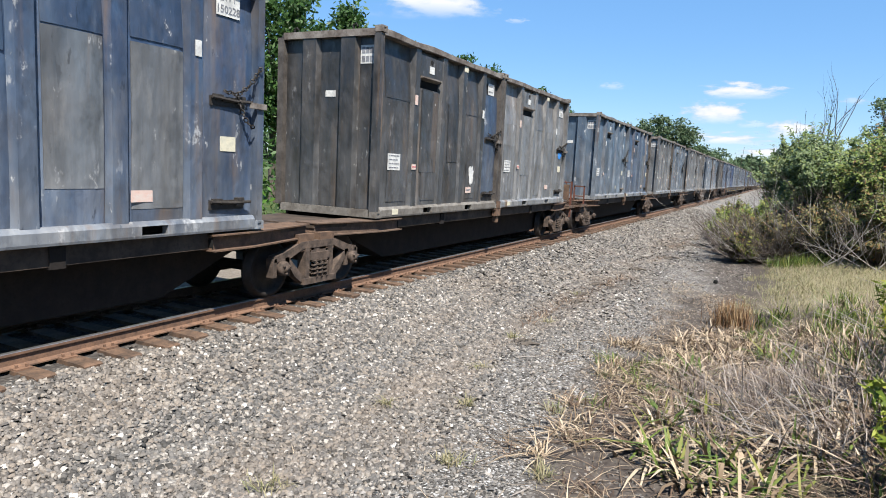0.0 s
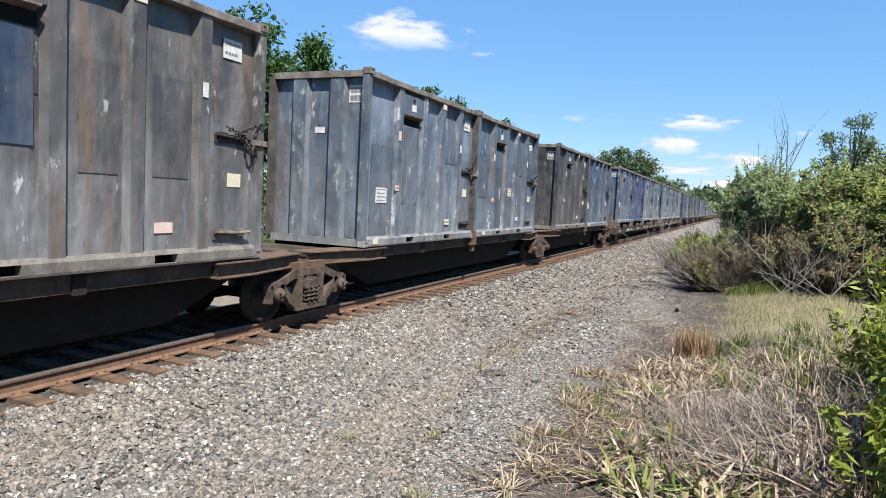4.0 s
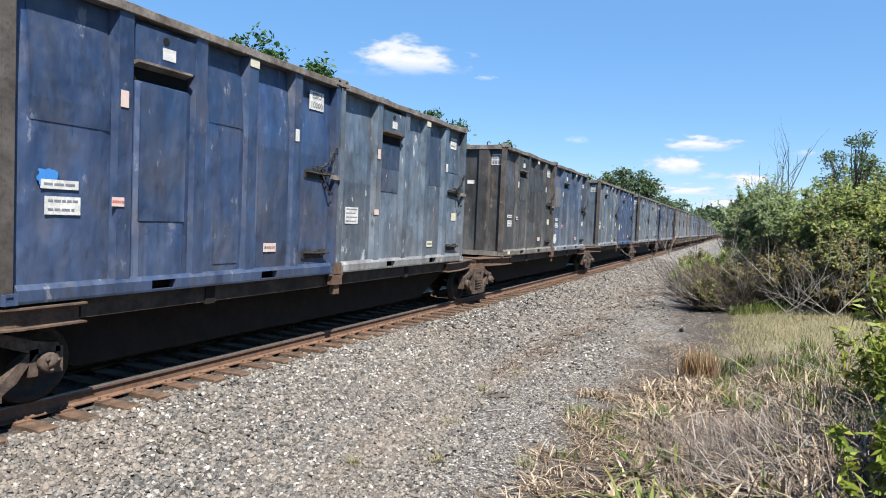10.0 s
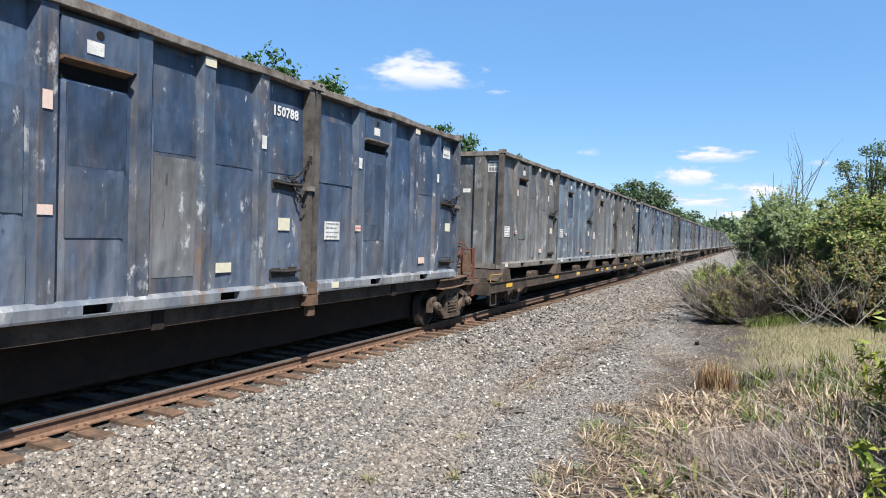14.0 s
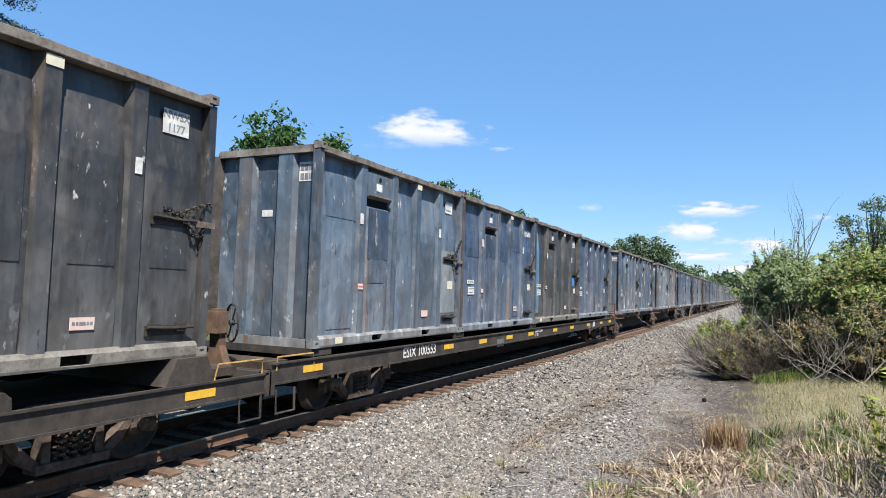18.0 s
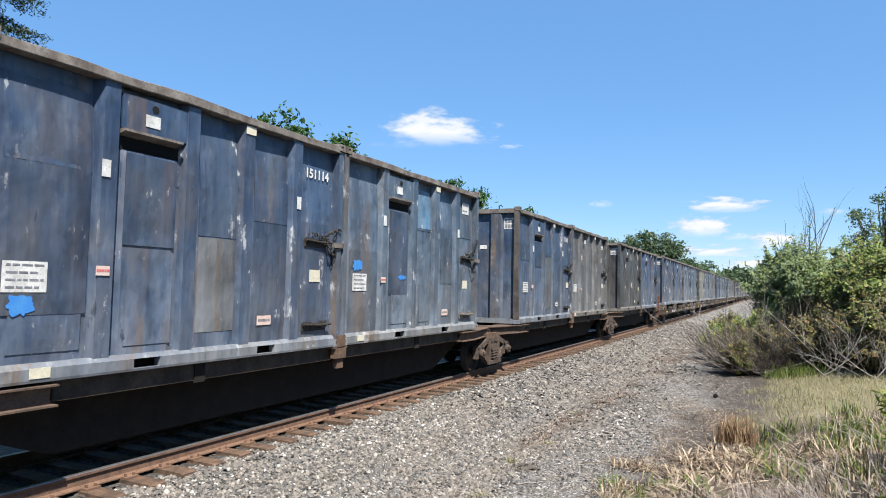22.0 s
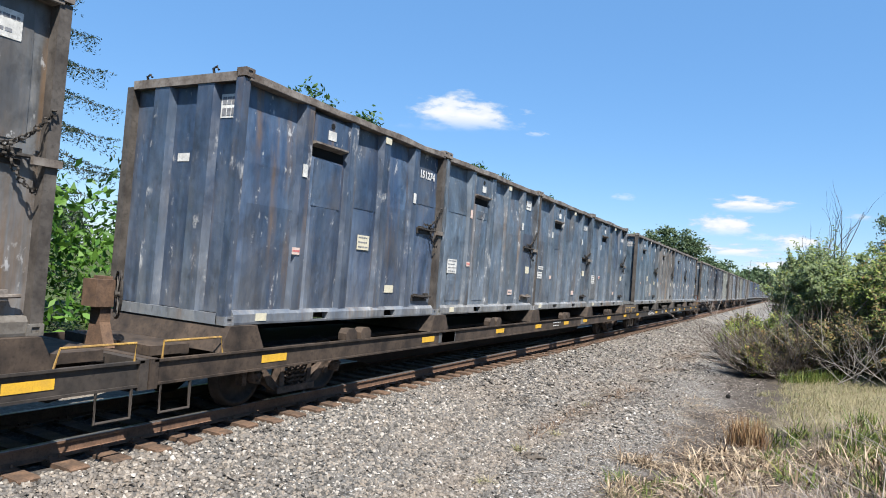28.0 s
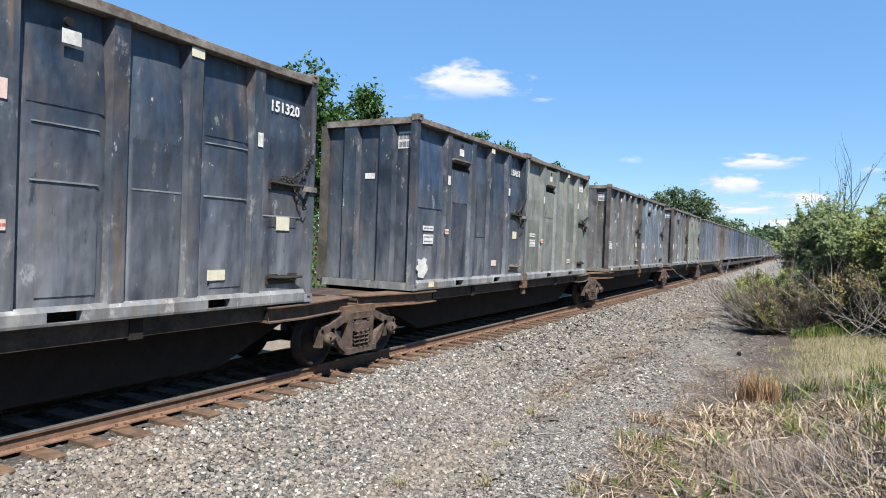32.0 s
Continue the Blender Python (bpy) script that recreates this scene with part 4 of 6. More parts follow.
def hand_brake(car, y, material):
    """A post with a gear housing and a spoked wheel, or a laddered red frame on the short cars."""
    if material is RUST_RED:
        for x in (0.80, 1.14):
            part("brake_post", mesh_of("brake_post|r", lambda bm: prism(bm, [(-0.035, -0.035), (0.035, -0.035), (0.035, 0.0), (0.0, 0.0), (0.0, 0.035), (-0.035, 0.035)], 0.60, 1.92, "z")), material, car, at=pose(x, y, 0))
        for z in (1.15, 1.5, 1.88):
            part("rung", mesh_of("rung", lambda bm: tube(bm, [(0.79, 0, 0), (1.15, 0, 0)], 0.018)), material, car, at=pose(0, y, z))
        part("brake_gear", mesh_of("brake_gear|r", lambda bm: box(bm, 0.86, 1.06, -0.10, 0.02, 1.25, 1.80)), RUST, car, at=pose(0, y, 0))
    else:
        part("brake_post", mesh_of("brake_post", lambda bm: prism(bm, [(0.40, 0.93), (0.80, 0.93), (0.66, 1.25), (0.64, 1.84), (0.46, 1.84), (0.46, 1.25)], -0.09, 0.06)), material, car, at=pose(-0.45, y - 0.3, 0))
        part("brake_gear", mesh_of("brake_gear", lambda bm: [box(bm, 0.42, 0.70, -0.20, 0.06, 1.45, 1.80)]), material, car, at=pose(-0.45, y - 0.3, 0))

    def rim(bm):
        tube(bm, [(0.30 * cos(2 * pi * k / 20), 0, 0.30 * sin(2 * pi * k / 20)) for k in range(21)], 0.020)
        tube(bm, [(0, -0.04, 0), (0, 0.04, 0)], 0.05, 0.05, 8)
        for k in range(6):
            a = 2 * pi * k / 6
            tube(bm, [(0, 0, 0), (0.30 * cos(a), 0.0, 0.30 * sin(a))], 0.014, 0.014, 4)
    part("brake_wheel", mesh_of("brake_wheel", rim), RUST_RED if material is RUST_RED else CHAIN, car, "spoked hand-brake wheel", at=pose(0.62, y + 0.12, 1.74, 0, 0, 35) if material is RUST_RED else pose(0.34, y - 0.26, 1.62, 0, 0, -28))


def belly_mesh(bm, y0, y1):
    n = [(y0, 1.0), (y1, 1.0), (y1, 0.80), (y1 - 0.9, 0.78), (y1 - 2.2, 0.26), (y0 + 2.2, 0.26), (y0 + 0.9, 0.78), (y0, 0.80)]
    prism(bm, n, -0.55, 0.62, "x")


def end_beam_mesh(bm, way):
    # a box beam that widens from the pivot to the car side
    pts = [(0.50, way * -1.40), (0.90, way * -1.40), (1.17, way * 0.20), (1.17, way * 0.92), (0.75, way * 0.92)]
    prism(bm, pts if way > 0 else pts[::-1], 0.94, 1.135, "z")
    lip = [(0.50, way * -1.43), (0.97, way * -1.43), (1.262, way * 0.19), (1.262, way * 0.95), (0.70, way * 0.95)]
    prism(bm, lip if way > 0 else lip[::-1], 1.135, 1.155, "z")
    prism(bm, lip if way > 0 else lip[::-1], 0.92, 0.94, "z")


def platform_mesh(bm, y0, y1):
    """A thin rusted deck plate on an angle-iron rim."""
    box(bm, -1.1, 1.18, y0, y1, 1.005, 1.03)
    for a, b in ((y0, y0 + 0.03), (y1 - 0.03, y1)):
        box(bm, -1.1, 1.19, a, b, 0.93, 1.04)
    box(bm, 1.16, 1.195, y0 + 0.03, y1 - 0.03, 0.94, 1.04)


def pair_car(u, rnd, first=False, last=False, gap_after=3.0, gap_before=3.0, near=True, tone=None):
    """One platform of a chain of short cars, for two containers; the platforms share trucks at their pivots."""
    car = new("container_car")
    car.empty_display_size = 0.2
    tagged(car, "rusty brown articulated container car with a deep dark belly", "railway car", "cars of the train")
    MOVING.append((car, u, 0.0))
    end = 2 * PITCH - 0.05
    if not near:
        part("centre_beam", mesh_of("centre_beam", lambda bm: belly_mesh(bm, -0.9, end + 0.9)), UNDER, car)
        part("side_sill", mesh_of("side_sill|far", lambda bm: box(bm, -1.2, 1.2, -1.3, end + 1.3, 0.97, 1.17)), SILL_BROWN, car)
        part("truck", mesh_of("truck|far", lambda bm: box(bm, -1.0, 1.0, -1.3, 1.1, 0.05, 0.85)), CAST, car, at=pose(0, -1.4, 0))
        return car
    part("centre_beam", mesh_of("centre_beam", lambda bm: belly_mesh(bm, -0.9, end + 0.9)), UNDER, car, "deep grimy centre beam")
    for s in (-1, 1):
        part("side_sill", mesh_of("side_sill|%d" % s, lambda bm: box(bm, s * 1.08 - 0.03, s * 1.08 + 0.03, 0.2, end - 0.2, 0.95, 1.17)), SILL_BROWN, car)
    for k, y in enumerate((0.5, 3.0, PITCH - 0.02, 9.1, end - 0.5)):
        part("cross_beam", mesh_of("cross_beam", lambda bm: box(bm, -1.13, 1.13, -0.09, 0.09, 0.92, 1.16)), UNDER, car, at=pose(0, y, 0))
    part("joint_bracket", mesh_of("joint_bracket", lambda bm: [box(bm, 1.14, 1.26, -0.15, 0.15, 0.98, 1.15), box(bm, 1.10, 1.25, -0.20, 0.20, 1.15, 1.18), box(bm, 1.235, 1.26, -0.12, 0.12, 1.18, 1.38), box(bm, 1.12, 1.22, -0.05, 0.12, 0.80, 0.98)]), RUST, car, "rusty corner bracket between containers", at=pose(0, PITCH - 0.025, 0))
    for y, way in ((0.0, 1), (end, -1)):
        part("end_beam", mesh_of("end_beam|%d" % way, lambda bm: end_beam_mesh(bm, way)), DUSTY if rnd.random() < 0.7 else RUST, car, "rusty tapered end beam", at=pose(0, y, 0))
        part("beam_opening", mesh_of("beam_opening|%d" % way, lambda bm: box(bm, 1.02, 1.19, min(way * 0.915, way * 0.926), max(way * 0.915, way * 0.926), 0.975, 1.10)), HOLE, car, at=pose(0, y, 0))
        part("end_deck", mesh_of("end_deck|%d" % way, lambda bm: prism(bm, [(-0.9, way * -1.42), (0.9, way * -1.42), (1.15, way * 0.1), (-1.15, way * 0.1)][::way], 1.06, 1.11, "z")), SILL_BROWN, car, at=pose(0, y, 0))
        part("pivot_block", mesh_of("pivot_block|%d" % way, lambda bm: box(bm, 0.60, 1.06, min(way * -1.45, way * -1.05), max(way * -1.45, way * -1.05), 0.72, 1.0)), RUST, car, at=pose(0, y, 0))
    if first:
        truck(car, -0.35, near)
        part("end_platform", mesh_of("end_platform|-", lambda bm: platform_mesh(bm, -0.75, 0.0)), DUSTY, car, at=pose(0, -0.95, 0))
        coupler(car, -1.6, -1)
        hand_rail(car, -1.3, RUST_RED)
    else:
        truck(car, -gap_before / 2 + 0.02, near)
    if last:
        truck(car, end + 0.05, near)
        part("end_platform", mesh_of("end_platform|+", lambda bm: platform_mesh(bm, 0.0, 0.75)), DUSTY, car, at=pose(0, end + 0.9, 0))
        coupler(car, end + 1.6, 1)
        hand_brake(car, end + 1.25, RUST_RED)
    return car


def hand_rail(car, y, material):
    part("hand_rail", mesh_of("hand_rail", lambda bm: [box(bm, 1.12, 1.17, -0.03, 0.03, 0.95, 1.75), box(bm, 0.72, 0.77, -0.03, 0.03, 0.95, 1.75), box(bm, 0.72, 1.17, -0.03, 0.03, 1.70, 1.75), box(bm, 0.72, 1.17, -0.02, 0.02, 1.32, 1.36)]), material, car, at=pose(0, y, 0))


def flat_car(u, rnd, marks="", brown=False, low=True, near=True):
    """A long flat car for four containers that stand on pedestals over slim side sills."""
    car = new("flat_car")
    car.empty_display_size = 0.2
    tagged(car, ("brown" if brown else "black") + " long flat car with slim side sills and yellow reflectors", "railway car", "cars of the train")
    MOVING.append((car, u, 0.0))
    end = 4 * PITCH - 0.05
    sill = SILL_BROWN if brown else SILL
    if not near:
        part("side_sill", mesh_of("side_sill|flatfar", lambda bm: box(bm, -1.23, 1.23, -1.15, end + 1.15, 0.62, 0.93)), sill, car)
        for y in (1.75, end - 1.75):
            part("truck", mesh_of("truck|far", lambda bm: box(bm, -1.0, 1.0, -1.3, 1.1, 0.05, 0.85)), CAST, car, at=pose(0, y, 0))
        for k in range(5):
            part("pedestal", mesh_of("pedestal|far", lambda bm: box(bm, -1.15, 1.15, -0.3, 0.3, 0.93, 1.268)), sill, car, at=pose(0, (0.3, PITCH, 2 * PITCH, 3 * PITCH, end - 0.3)[k], 0))
        return car
    z0, z1 = (0.62, 0.93) if low else (0.72, 1.06)
    for s in (-1, 1):
        part("side_sill", mesh_of("side_sill|f|%d|%d" % (s, low), lambda bm: prism(bm, [(s * 1.30, z0), (s * 1.35, z0), (s * 1.35, z0 + 0.03), (s * 1.325, z0 + 0.03), (s * 1.325, z1 - 0.03), (s * 1.36, z1 - 0.03), (s * 1.36, z1), (s * 1.30, z1)][::s], -1.15, end + 1.15)), sill, car)
    # deepened between the trucks so that the space beneath reads dark
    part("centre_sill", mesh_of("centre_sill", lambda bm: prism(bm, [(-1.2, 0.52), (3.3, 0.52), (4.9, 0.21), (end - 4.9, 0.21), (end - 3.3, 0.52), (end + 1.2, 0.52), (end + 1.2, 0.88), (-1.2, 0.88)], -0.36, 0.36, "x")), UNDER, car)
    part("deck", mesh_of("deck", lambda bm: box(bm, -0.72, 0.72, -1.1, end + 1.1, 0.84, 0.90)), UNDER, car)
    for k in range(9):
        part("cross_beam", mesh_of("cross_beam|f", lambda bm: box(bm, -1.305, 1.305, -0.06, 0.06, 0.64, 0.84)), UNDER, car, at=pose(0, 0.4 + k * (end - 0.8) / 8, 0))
    for k in range(5):
        y = (0.30, PITCH, 2 * PITCH, 3 * PITCH, end - 0.3)[k] - 0.02
        if low:
            part("pedestal", mesh_of("pedestal", lambda bm: prism(bm, [(-0.42, 0.93), (0.42, 0.93), (0.25, 1.268), (-0.25, 1.268)], -1.33, 1.335, "x")), SILL_BROWN if brown or rnd.random() < 0.5 else SILL, car, "steel pedestal between sill and container", at=pose(0, y, 0))
        else:
            part("pedestal", mesh_of("pedestal|l", lambda bm: box(bm, -1.2, 1.2, -0.3, 0.3, 1.06, 1.19)), SILL, car, at=pose(0, y, 0))
    if low:
        for k in range(4):
            for e in (-0.22, 0.22):
                part("roller_lug", mesh_of("roller_lug", lambda bm: prism(bm, [(-0.16, 0.93), (0.16, 0.93), (0.15, 1.06), (0.08, 1.12), (-0.10, 1.12), (-0.16, 1.04)], 1.18, 1.345, "x")), SILL_BROWN if brown else CHAIN, car, at=pose(0, 3.05 + k * PITCH + e, 0))
    mid = 0.5 * (z0 + z1)
    for y in ((-0.1, 5.23, 7.4, 9.5, 11.55, 14.4, 16.8, 19.6, 22.2, 24.2) if not low else (0.6, 5.9, 9.3, 12.7, 15.15, 17.6, 21.0, 24.2)):
        part("reflector", mesh_of("reflector", lambda bm: box(bm, 1.325, 1.332, -0.26, 0.26, -0.055, 0.055)), YELLOW, car, "yellow reflective strip", at=pose(0, y + (rnd.uniform(-0.4, 0.4) if brown else 0), mid))
    if low:
        part("lettering", bars_mesh(0.9, 0.20, 1.326, 2), STENCIL, car, at=pose(0, 14.3, mid))
    else:
        part("lettering", lettering("LD LMT 223400", 0.125), STENCIL, car, "white load limit", at=pose(1.329, 12.42, mid + 0.06))
        part("lettering", lettering("LT WT", 0.125), STENCIL, car, "white light weight", at=pose(1.329, 12.17, mid - 0.07))
        part("paint_mark", mesh_of("paint_mark|maker", lambda bm: [box(bm, 1.326, 1.330, -0.17, 0.17, -0.11, 0.11)]), WHITE, car, "square white maker's plate", at=pose(0, 20.7, mid))
    for k in range(3):
        part("paint_patch", mesh_of("paint_patch|%d" % k, lambda bm: box(bm, 1.325, 1.328, -0.28 - 0.1 * k, 0.28, z0 + 0.05, z1 - 0.05)), PATCH_RUST, car, at=pose(0, rnd.uniform(6.5, end - 1.5), 0))
    if marks:
        part("lettering", lettering(marks, 0.30), STENCIL, car, "white car number", at=pose(1.329, 4.35 if low else 3.75, mid))
    truck(car, 1.75, near)
    truck(car, end - 1.75, near)
    for y, way in ((-1.15, -1), (end + 1.15, 1)):
        coupler(car, y, way)
        part("end_sill", mesh_of("end_sill|f", lambda bm: box(bm, -1.36, 1.36, -0.06, 0.06, 0.58, 0.94)), sill, car, at=pose(0, y, 0))
        part("grab_iron", mesh_of("grab_iron|%d" % way, lambda bm: tube(bm, [(1.33, 0.0, 0.93), (1.34, 0.0, 1.14), (1.34, way * -0.9, 1.14), (1.33, way * -0.95, 0.93)], 0.015)), FADED_YELLOW, car, "faded yellow bent grab iron", at=pose(0, y - way * 0.12, 0))
        part("step", mesh_of("step", lambda bm: tube(bm, [(1.33, -0.22, 0.64), (1.34, -0.22, 0.28), (1.34, 0.22, 0.28), (1.33, 0.22, 0.64)], 0.02)), SILL, car, at=pose(0, y - way * 0.35, 0))
        part("end_box", mesh_of("end_box", lambda bm: box(bm, -0.8, 0.95, -0.30, 0.30, 0.9, 1.02)), SILL_BROWN, car, at=pose(0, y - way * 0.55, 0))
    hand_brake(car, -0.72, RUST)
    return car


B, S, G, N, R = PATCH_BLUE, PATCH_SKY, PATCH_GREY, PATCH_TAN, PATCH_RUST
BAY = ((0.20, 1.28), (1.70, 2.44), (2.86, 3.55), (3.91, 4.66), (5.02, 5.88))


def bay(k, z0, z1, m):
    return (*BAY[k], z0, z1, m)


# car by car: kind, start of its first container, and its containers (paint, then marks, number, patches, paint marks)
TRAIN = [
    ("P", -19.95, dict(tone="slate"), dict(tone="navy")),
    ("P", -4.72, dict(tone="navy"), dict(tone="navy", marks="LWT/150228", patches=[bay(3, 2.35, 3.3, B), bay(2, 2.3, 3.3, B), bay(3, 0.35, 2.3, R), bay(2, 0.6, 2.28, R)])),
    ("L", 10.48, dict(tone="coal", marks="", patches=[bay(4, 0.4, 2.9, PATCH_BLUE)], spots=[(4.3, 0.85, 0.3, 0.5, WHITE)]), dict(tone="smoke", marks="NWSX/1132", spots=[(5.45, 1.62, 0.42, 0.3, STICKER)])),
    ("K", 26.98, dict(tone="slate"), dict(tone="navy", number="15094", patches=[bay(4, 1.9, 3.3, B), bay(3, 2.2, 3.3, B), bay(2, 2.3, 3.3, B), bay(1, 2.0, 2.66, B), bay(3, 0.4, 2.18, R)])),
    ("P", 42.10, dict(tone="grey", patches=[bay(1, 0.5, 2.0, R)]), dict(tone="slate", number="150548", patches=[bay(4, 2.0, 3.0, B)])),
    ("P", 57.27, dict(tone="grey", patches=[bay(0, 0.7, 1.3, R), (2.86, 3.3, 0.4, 1.1, R)]), dict(tone="brown", patches=[bay(1, 1.4, 2.6, B)])),
    ("P", 72.50, dict(tone="pale"), dict(tone="slate")),
    ("L", 87.73, dict(tone="coal"), dict(tone="navy", number="150129", patches=[bay(4, 2.0, 3.3, B), bay(3, 2.3, 3.3, B), bay(2, 2.4, 3.3, B), bay(3, 0.3, 2.25, PATCH_BLUE), bay(2, 0.4, 2.3, R)])),
    ("F", 103.24, dict(tone="navy"), dict(tone="blue", marks="ESIU/10003"), dict(tone="slate", patches=[(0.3, 0.9, 0.25, 0.75, G), (1.7, 2.3, 0.3, 0.95, N), (2.88, 3.5, 0.35, 0.9, G)]), dict(tone="slate"), dict(marks="ESIX 100572")),
    ("F", 130.10, dict(tone="slate"), dict(tone="slate"), dict(tone="navy", number="150367", patches=[bay(1, 1.5, 2.6, B), bay(3, 1.9, 3.3, B), bay(2, 1.6, 2.4, B)], spots=[(0.45, 1.35, 0.3, 0.25, STICKER)]), dict(tone="slate", patches=[bay(1, 2.0, 2.6, S)], spots=[(0.45, 0.78, 0.3, 0.12, STICKER)]), dict(marks="GIMX 639397")),
    ("K", 157.75, dict(tone="blue", marks="ESIU/10000", spots=[(0.5, 1.36, 0.26, 0.2, STICKER)]), dict(tone="slate", patches=[bay(1, 2.1, 2.6, B), bay(3, 1.9, 3.2, B)])),
    ("P", 173.15, dict(tone="coal", marks="NWSX/1106", spots=[(0.1, 1.7, 0.25, 0.1, YELLOW)]), dict(tone="navy", number="150762", patches=[bay(0, 1.8, 2.6, R), bay(4, 1.7, 2.6, B)], spots=[(0.5, 0.5, 0.5, 0.4, WHITE)])),
    ("P", 188.44, dict(tone="slate", number="150120", patches=[bay(0, 1.9, 3.1, R), bay(3, 1.7, 2.6, B), bay(2, 0.4, 2.0, R)]), dict(tone="blue")),
    ("P", 203.62, dict(tone="slate", number="150253", patches=[bay(2, 0.5, 1.6, G)]), dict(tone="slate", spots=[(0.5, 0.83, 0.5, 0.14, STICKER)])),
    ("L", 218.77, dict(tone="navy", number="150788", patches=[bay(1, 1.7, 2.6, B), bay(2, 2.0, 3.3, B), bay(2, 0.4, 1.95, R)]), dict(tone="navy", patches=[bay(0, 1.9, 3.0, B), bay(1, 1.2, 2.4, B), bay(4, 0.5, 3.0, B)])),
    ("f", 234.03, dict(tone="brown"), dict(tone="slate"), dict(tone="grey"), dict(tone="brown")),
    ("F", 260.88, dict(tone="slate"), dict(tone="navy", marks="LWT/150620", patches=[bay(4, 1.2, 2.1, B)]), dict(tone="slate", spots=[(0.5, 0.95, 0.35, 0.3, STICKER)]), dict(tone="coal", marks="NWSX/1177")),
    ("E", 287.62, dict(tone="slate", patches=[bay(4, 0.5, 2.0, G)]), dict(tone="navy", number="150490", patches=[bay(1, 2.0, 2.6, B)]), dict(tone="coal", patches=[(0.16, 0.60, 0.35, 3.38, S)], spots=[(5.3, 1.5, 0.4, 0.4, STICKER)]), dict(tone="navy", number="151813", patches=[bay(1, 1.6, 2.6, B)]), dict(marks="ESIX 100553")),
    ("K", 315.27, dict(tone="slate", number="150864", patches=[bay(0, 0.75, 3.0, B), bay(1, 1.65, 2.6, B), bay(2, 2.0, 3.2, B), bay(3, 2.1, 3.2, B)], spots=[(0.05, 1.75, 0.22, 0.14, YELLOW), (0.55, 1.5, 0.34, 0.22, STICKER)]), dict(tone="navy", spots=[(3.9, 1.3, 0.12, 0.5, WHITE)])),
    ("P", 330.39, dict(tone="pale", marks="LWT/150133"), dict(tone="brown", patches=[bay(2, 2.2, 2.8, S)])),
    ("P", 345.47, dict(tone="navy", number="151114", patches=[bay(0, 0.7, 3.2, B), bay(1, 1.5, 2.6, B), bay(2, 1.7, 3.2, B), bay(2, 0.4, 1.68, R), bay(3, 2.0, 3.2, B)], spots=[(0.55, 0.8, 0.3, 0.22, STICKER)]), dict(tone="slate", patches=[bay(2, 2.35, 3.2, S)], spots=[(0.55, 1.45, 0.34, 0.22, STICKER), (2.2, 1.25, 0.34, 0.1, STICKER)])),
    ("P", 360.68, dict(tone="navy", number="151342", patches=[bay(1, 1.8, 2.6, B), bay(2, 2.2, 3.2, B), bay(3, 2.1, 3.2, B), bay(2, 0.4, 2.15, R)]), dict(tone="brown")),
    ("L", 375.87, dict(tone="coal", marks="NEDX/1241", patches=[bay(2, 2.75, 3.2, G)]), dict(tone="navy", number="150382", patches=[bay(0, 1.9, 3.2, B), bay(1, 1.8, 2.6, B), bay(4, 1.5, 3.2, B)])),
    ("g", 391.31, dict(tone="navy", number="150599", patches=[bay(3, 2.3, 3.3, B), bay(2, 2.2, 3.3, B)]), dict(tone="navy", number="150464", patches=[(2.88, 3.2, 1.9, 3.1, G), bay(1, 2.3, 2.6, B)], spots=[(0.7, 1.3, 0.16, 0.2, STICKER)]), dict(tone="slate", patches=[bay(1, 1.9, 2.6, B)]), dict(tone="slate", patches=[bay(2, 2.2, 3.2, B)]), dict(marks="GIMX 639383")),
    ("F", 418.13, dict(tone="olive", ribbed=True), dict(tone="slate"), dict(tone="slate"), dict(tone="brown"), dict(marks="GIMX 639410")),
    ("g", 444.92, dict(tone="navy", number="151274"), dict(tone="slate", patches=[bay(4, 0.4, 2.2, B)]), dict(tone="slate", number="150540"), dict(tone="slate", number="150847", patches=[bay(3, 1.6, 3.2, B), bay(0, 0.3, 1.2, R), bay(2, 1.4, 3.2, R)])),
    ("F", 471.66, dict(tone="teal", patches=[(3.92, 4.62, 0.42, 1.10, N), (2.90, 3.54, 0.34, 1.02, G)]), dict(tone="brown", spots=[(0.5, 1.35, 0.4, 0.3, STICKER)]), dict(tone="slate", patches=[bay(0, 1.4, 2.5, B), bay(1, 1.5, 2.5, B), bay(2, 2.0, 3.1, B), bay(4, 0.8, 2.6, B)]), dict(tone="slate", marks="LWT/150700"), dict(marks="GIMX 639222")),
    ("K", 499.34, dict(tone="teal", patches=[(0.5, 1.0, 2.0, 2.7, PATCH_GREY)], spots=[(0.5, 0.78, 0.4, 0.12, STICKER)]), dict(tone="night", number="151320", patches=[bay(4, 1.3, 1.32, G), bay(3, 1.5, 1.52, G), bay(2, 1.5, 1.52, G), bay(1, 1.5, 1.52, G), bay(3, 2.2, 2.215, G), bay(1, 2.1, 2.115, G)])),
    ("P", 514.59, dict(tone="night", number="150453", patches=[bay(0, 1.7, 3.2, B), bay(1, 1.9, 2.6, B)], spots=[(0.45, 0.45, 0.5, 0.4, WHITE)]), dict(tone="olive")),
    ("P", 529.79, dict(tone="brown"), dict(tone="pale")),
    ("P", 544.99, dict(tone="grey"), dict(tone="olive")),
    ("L", 560.19, dict(tone="slate"), dict(tone="grey")),
]


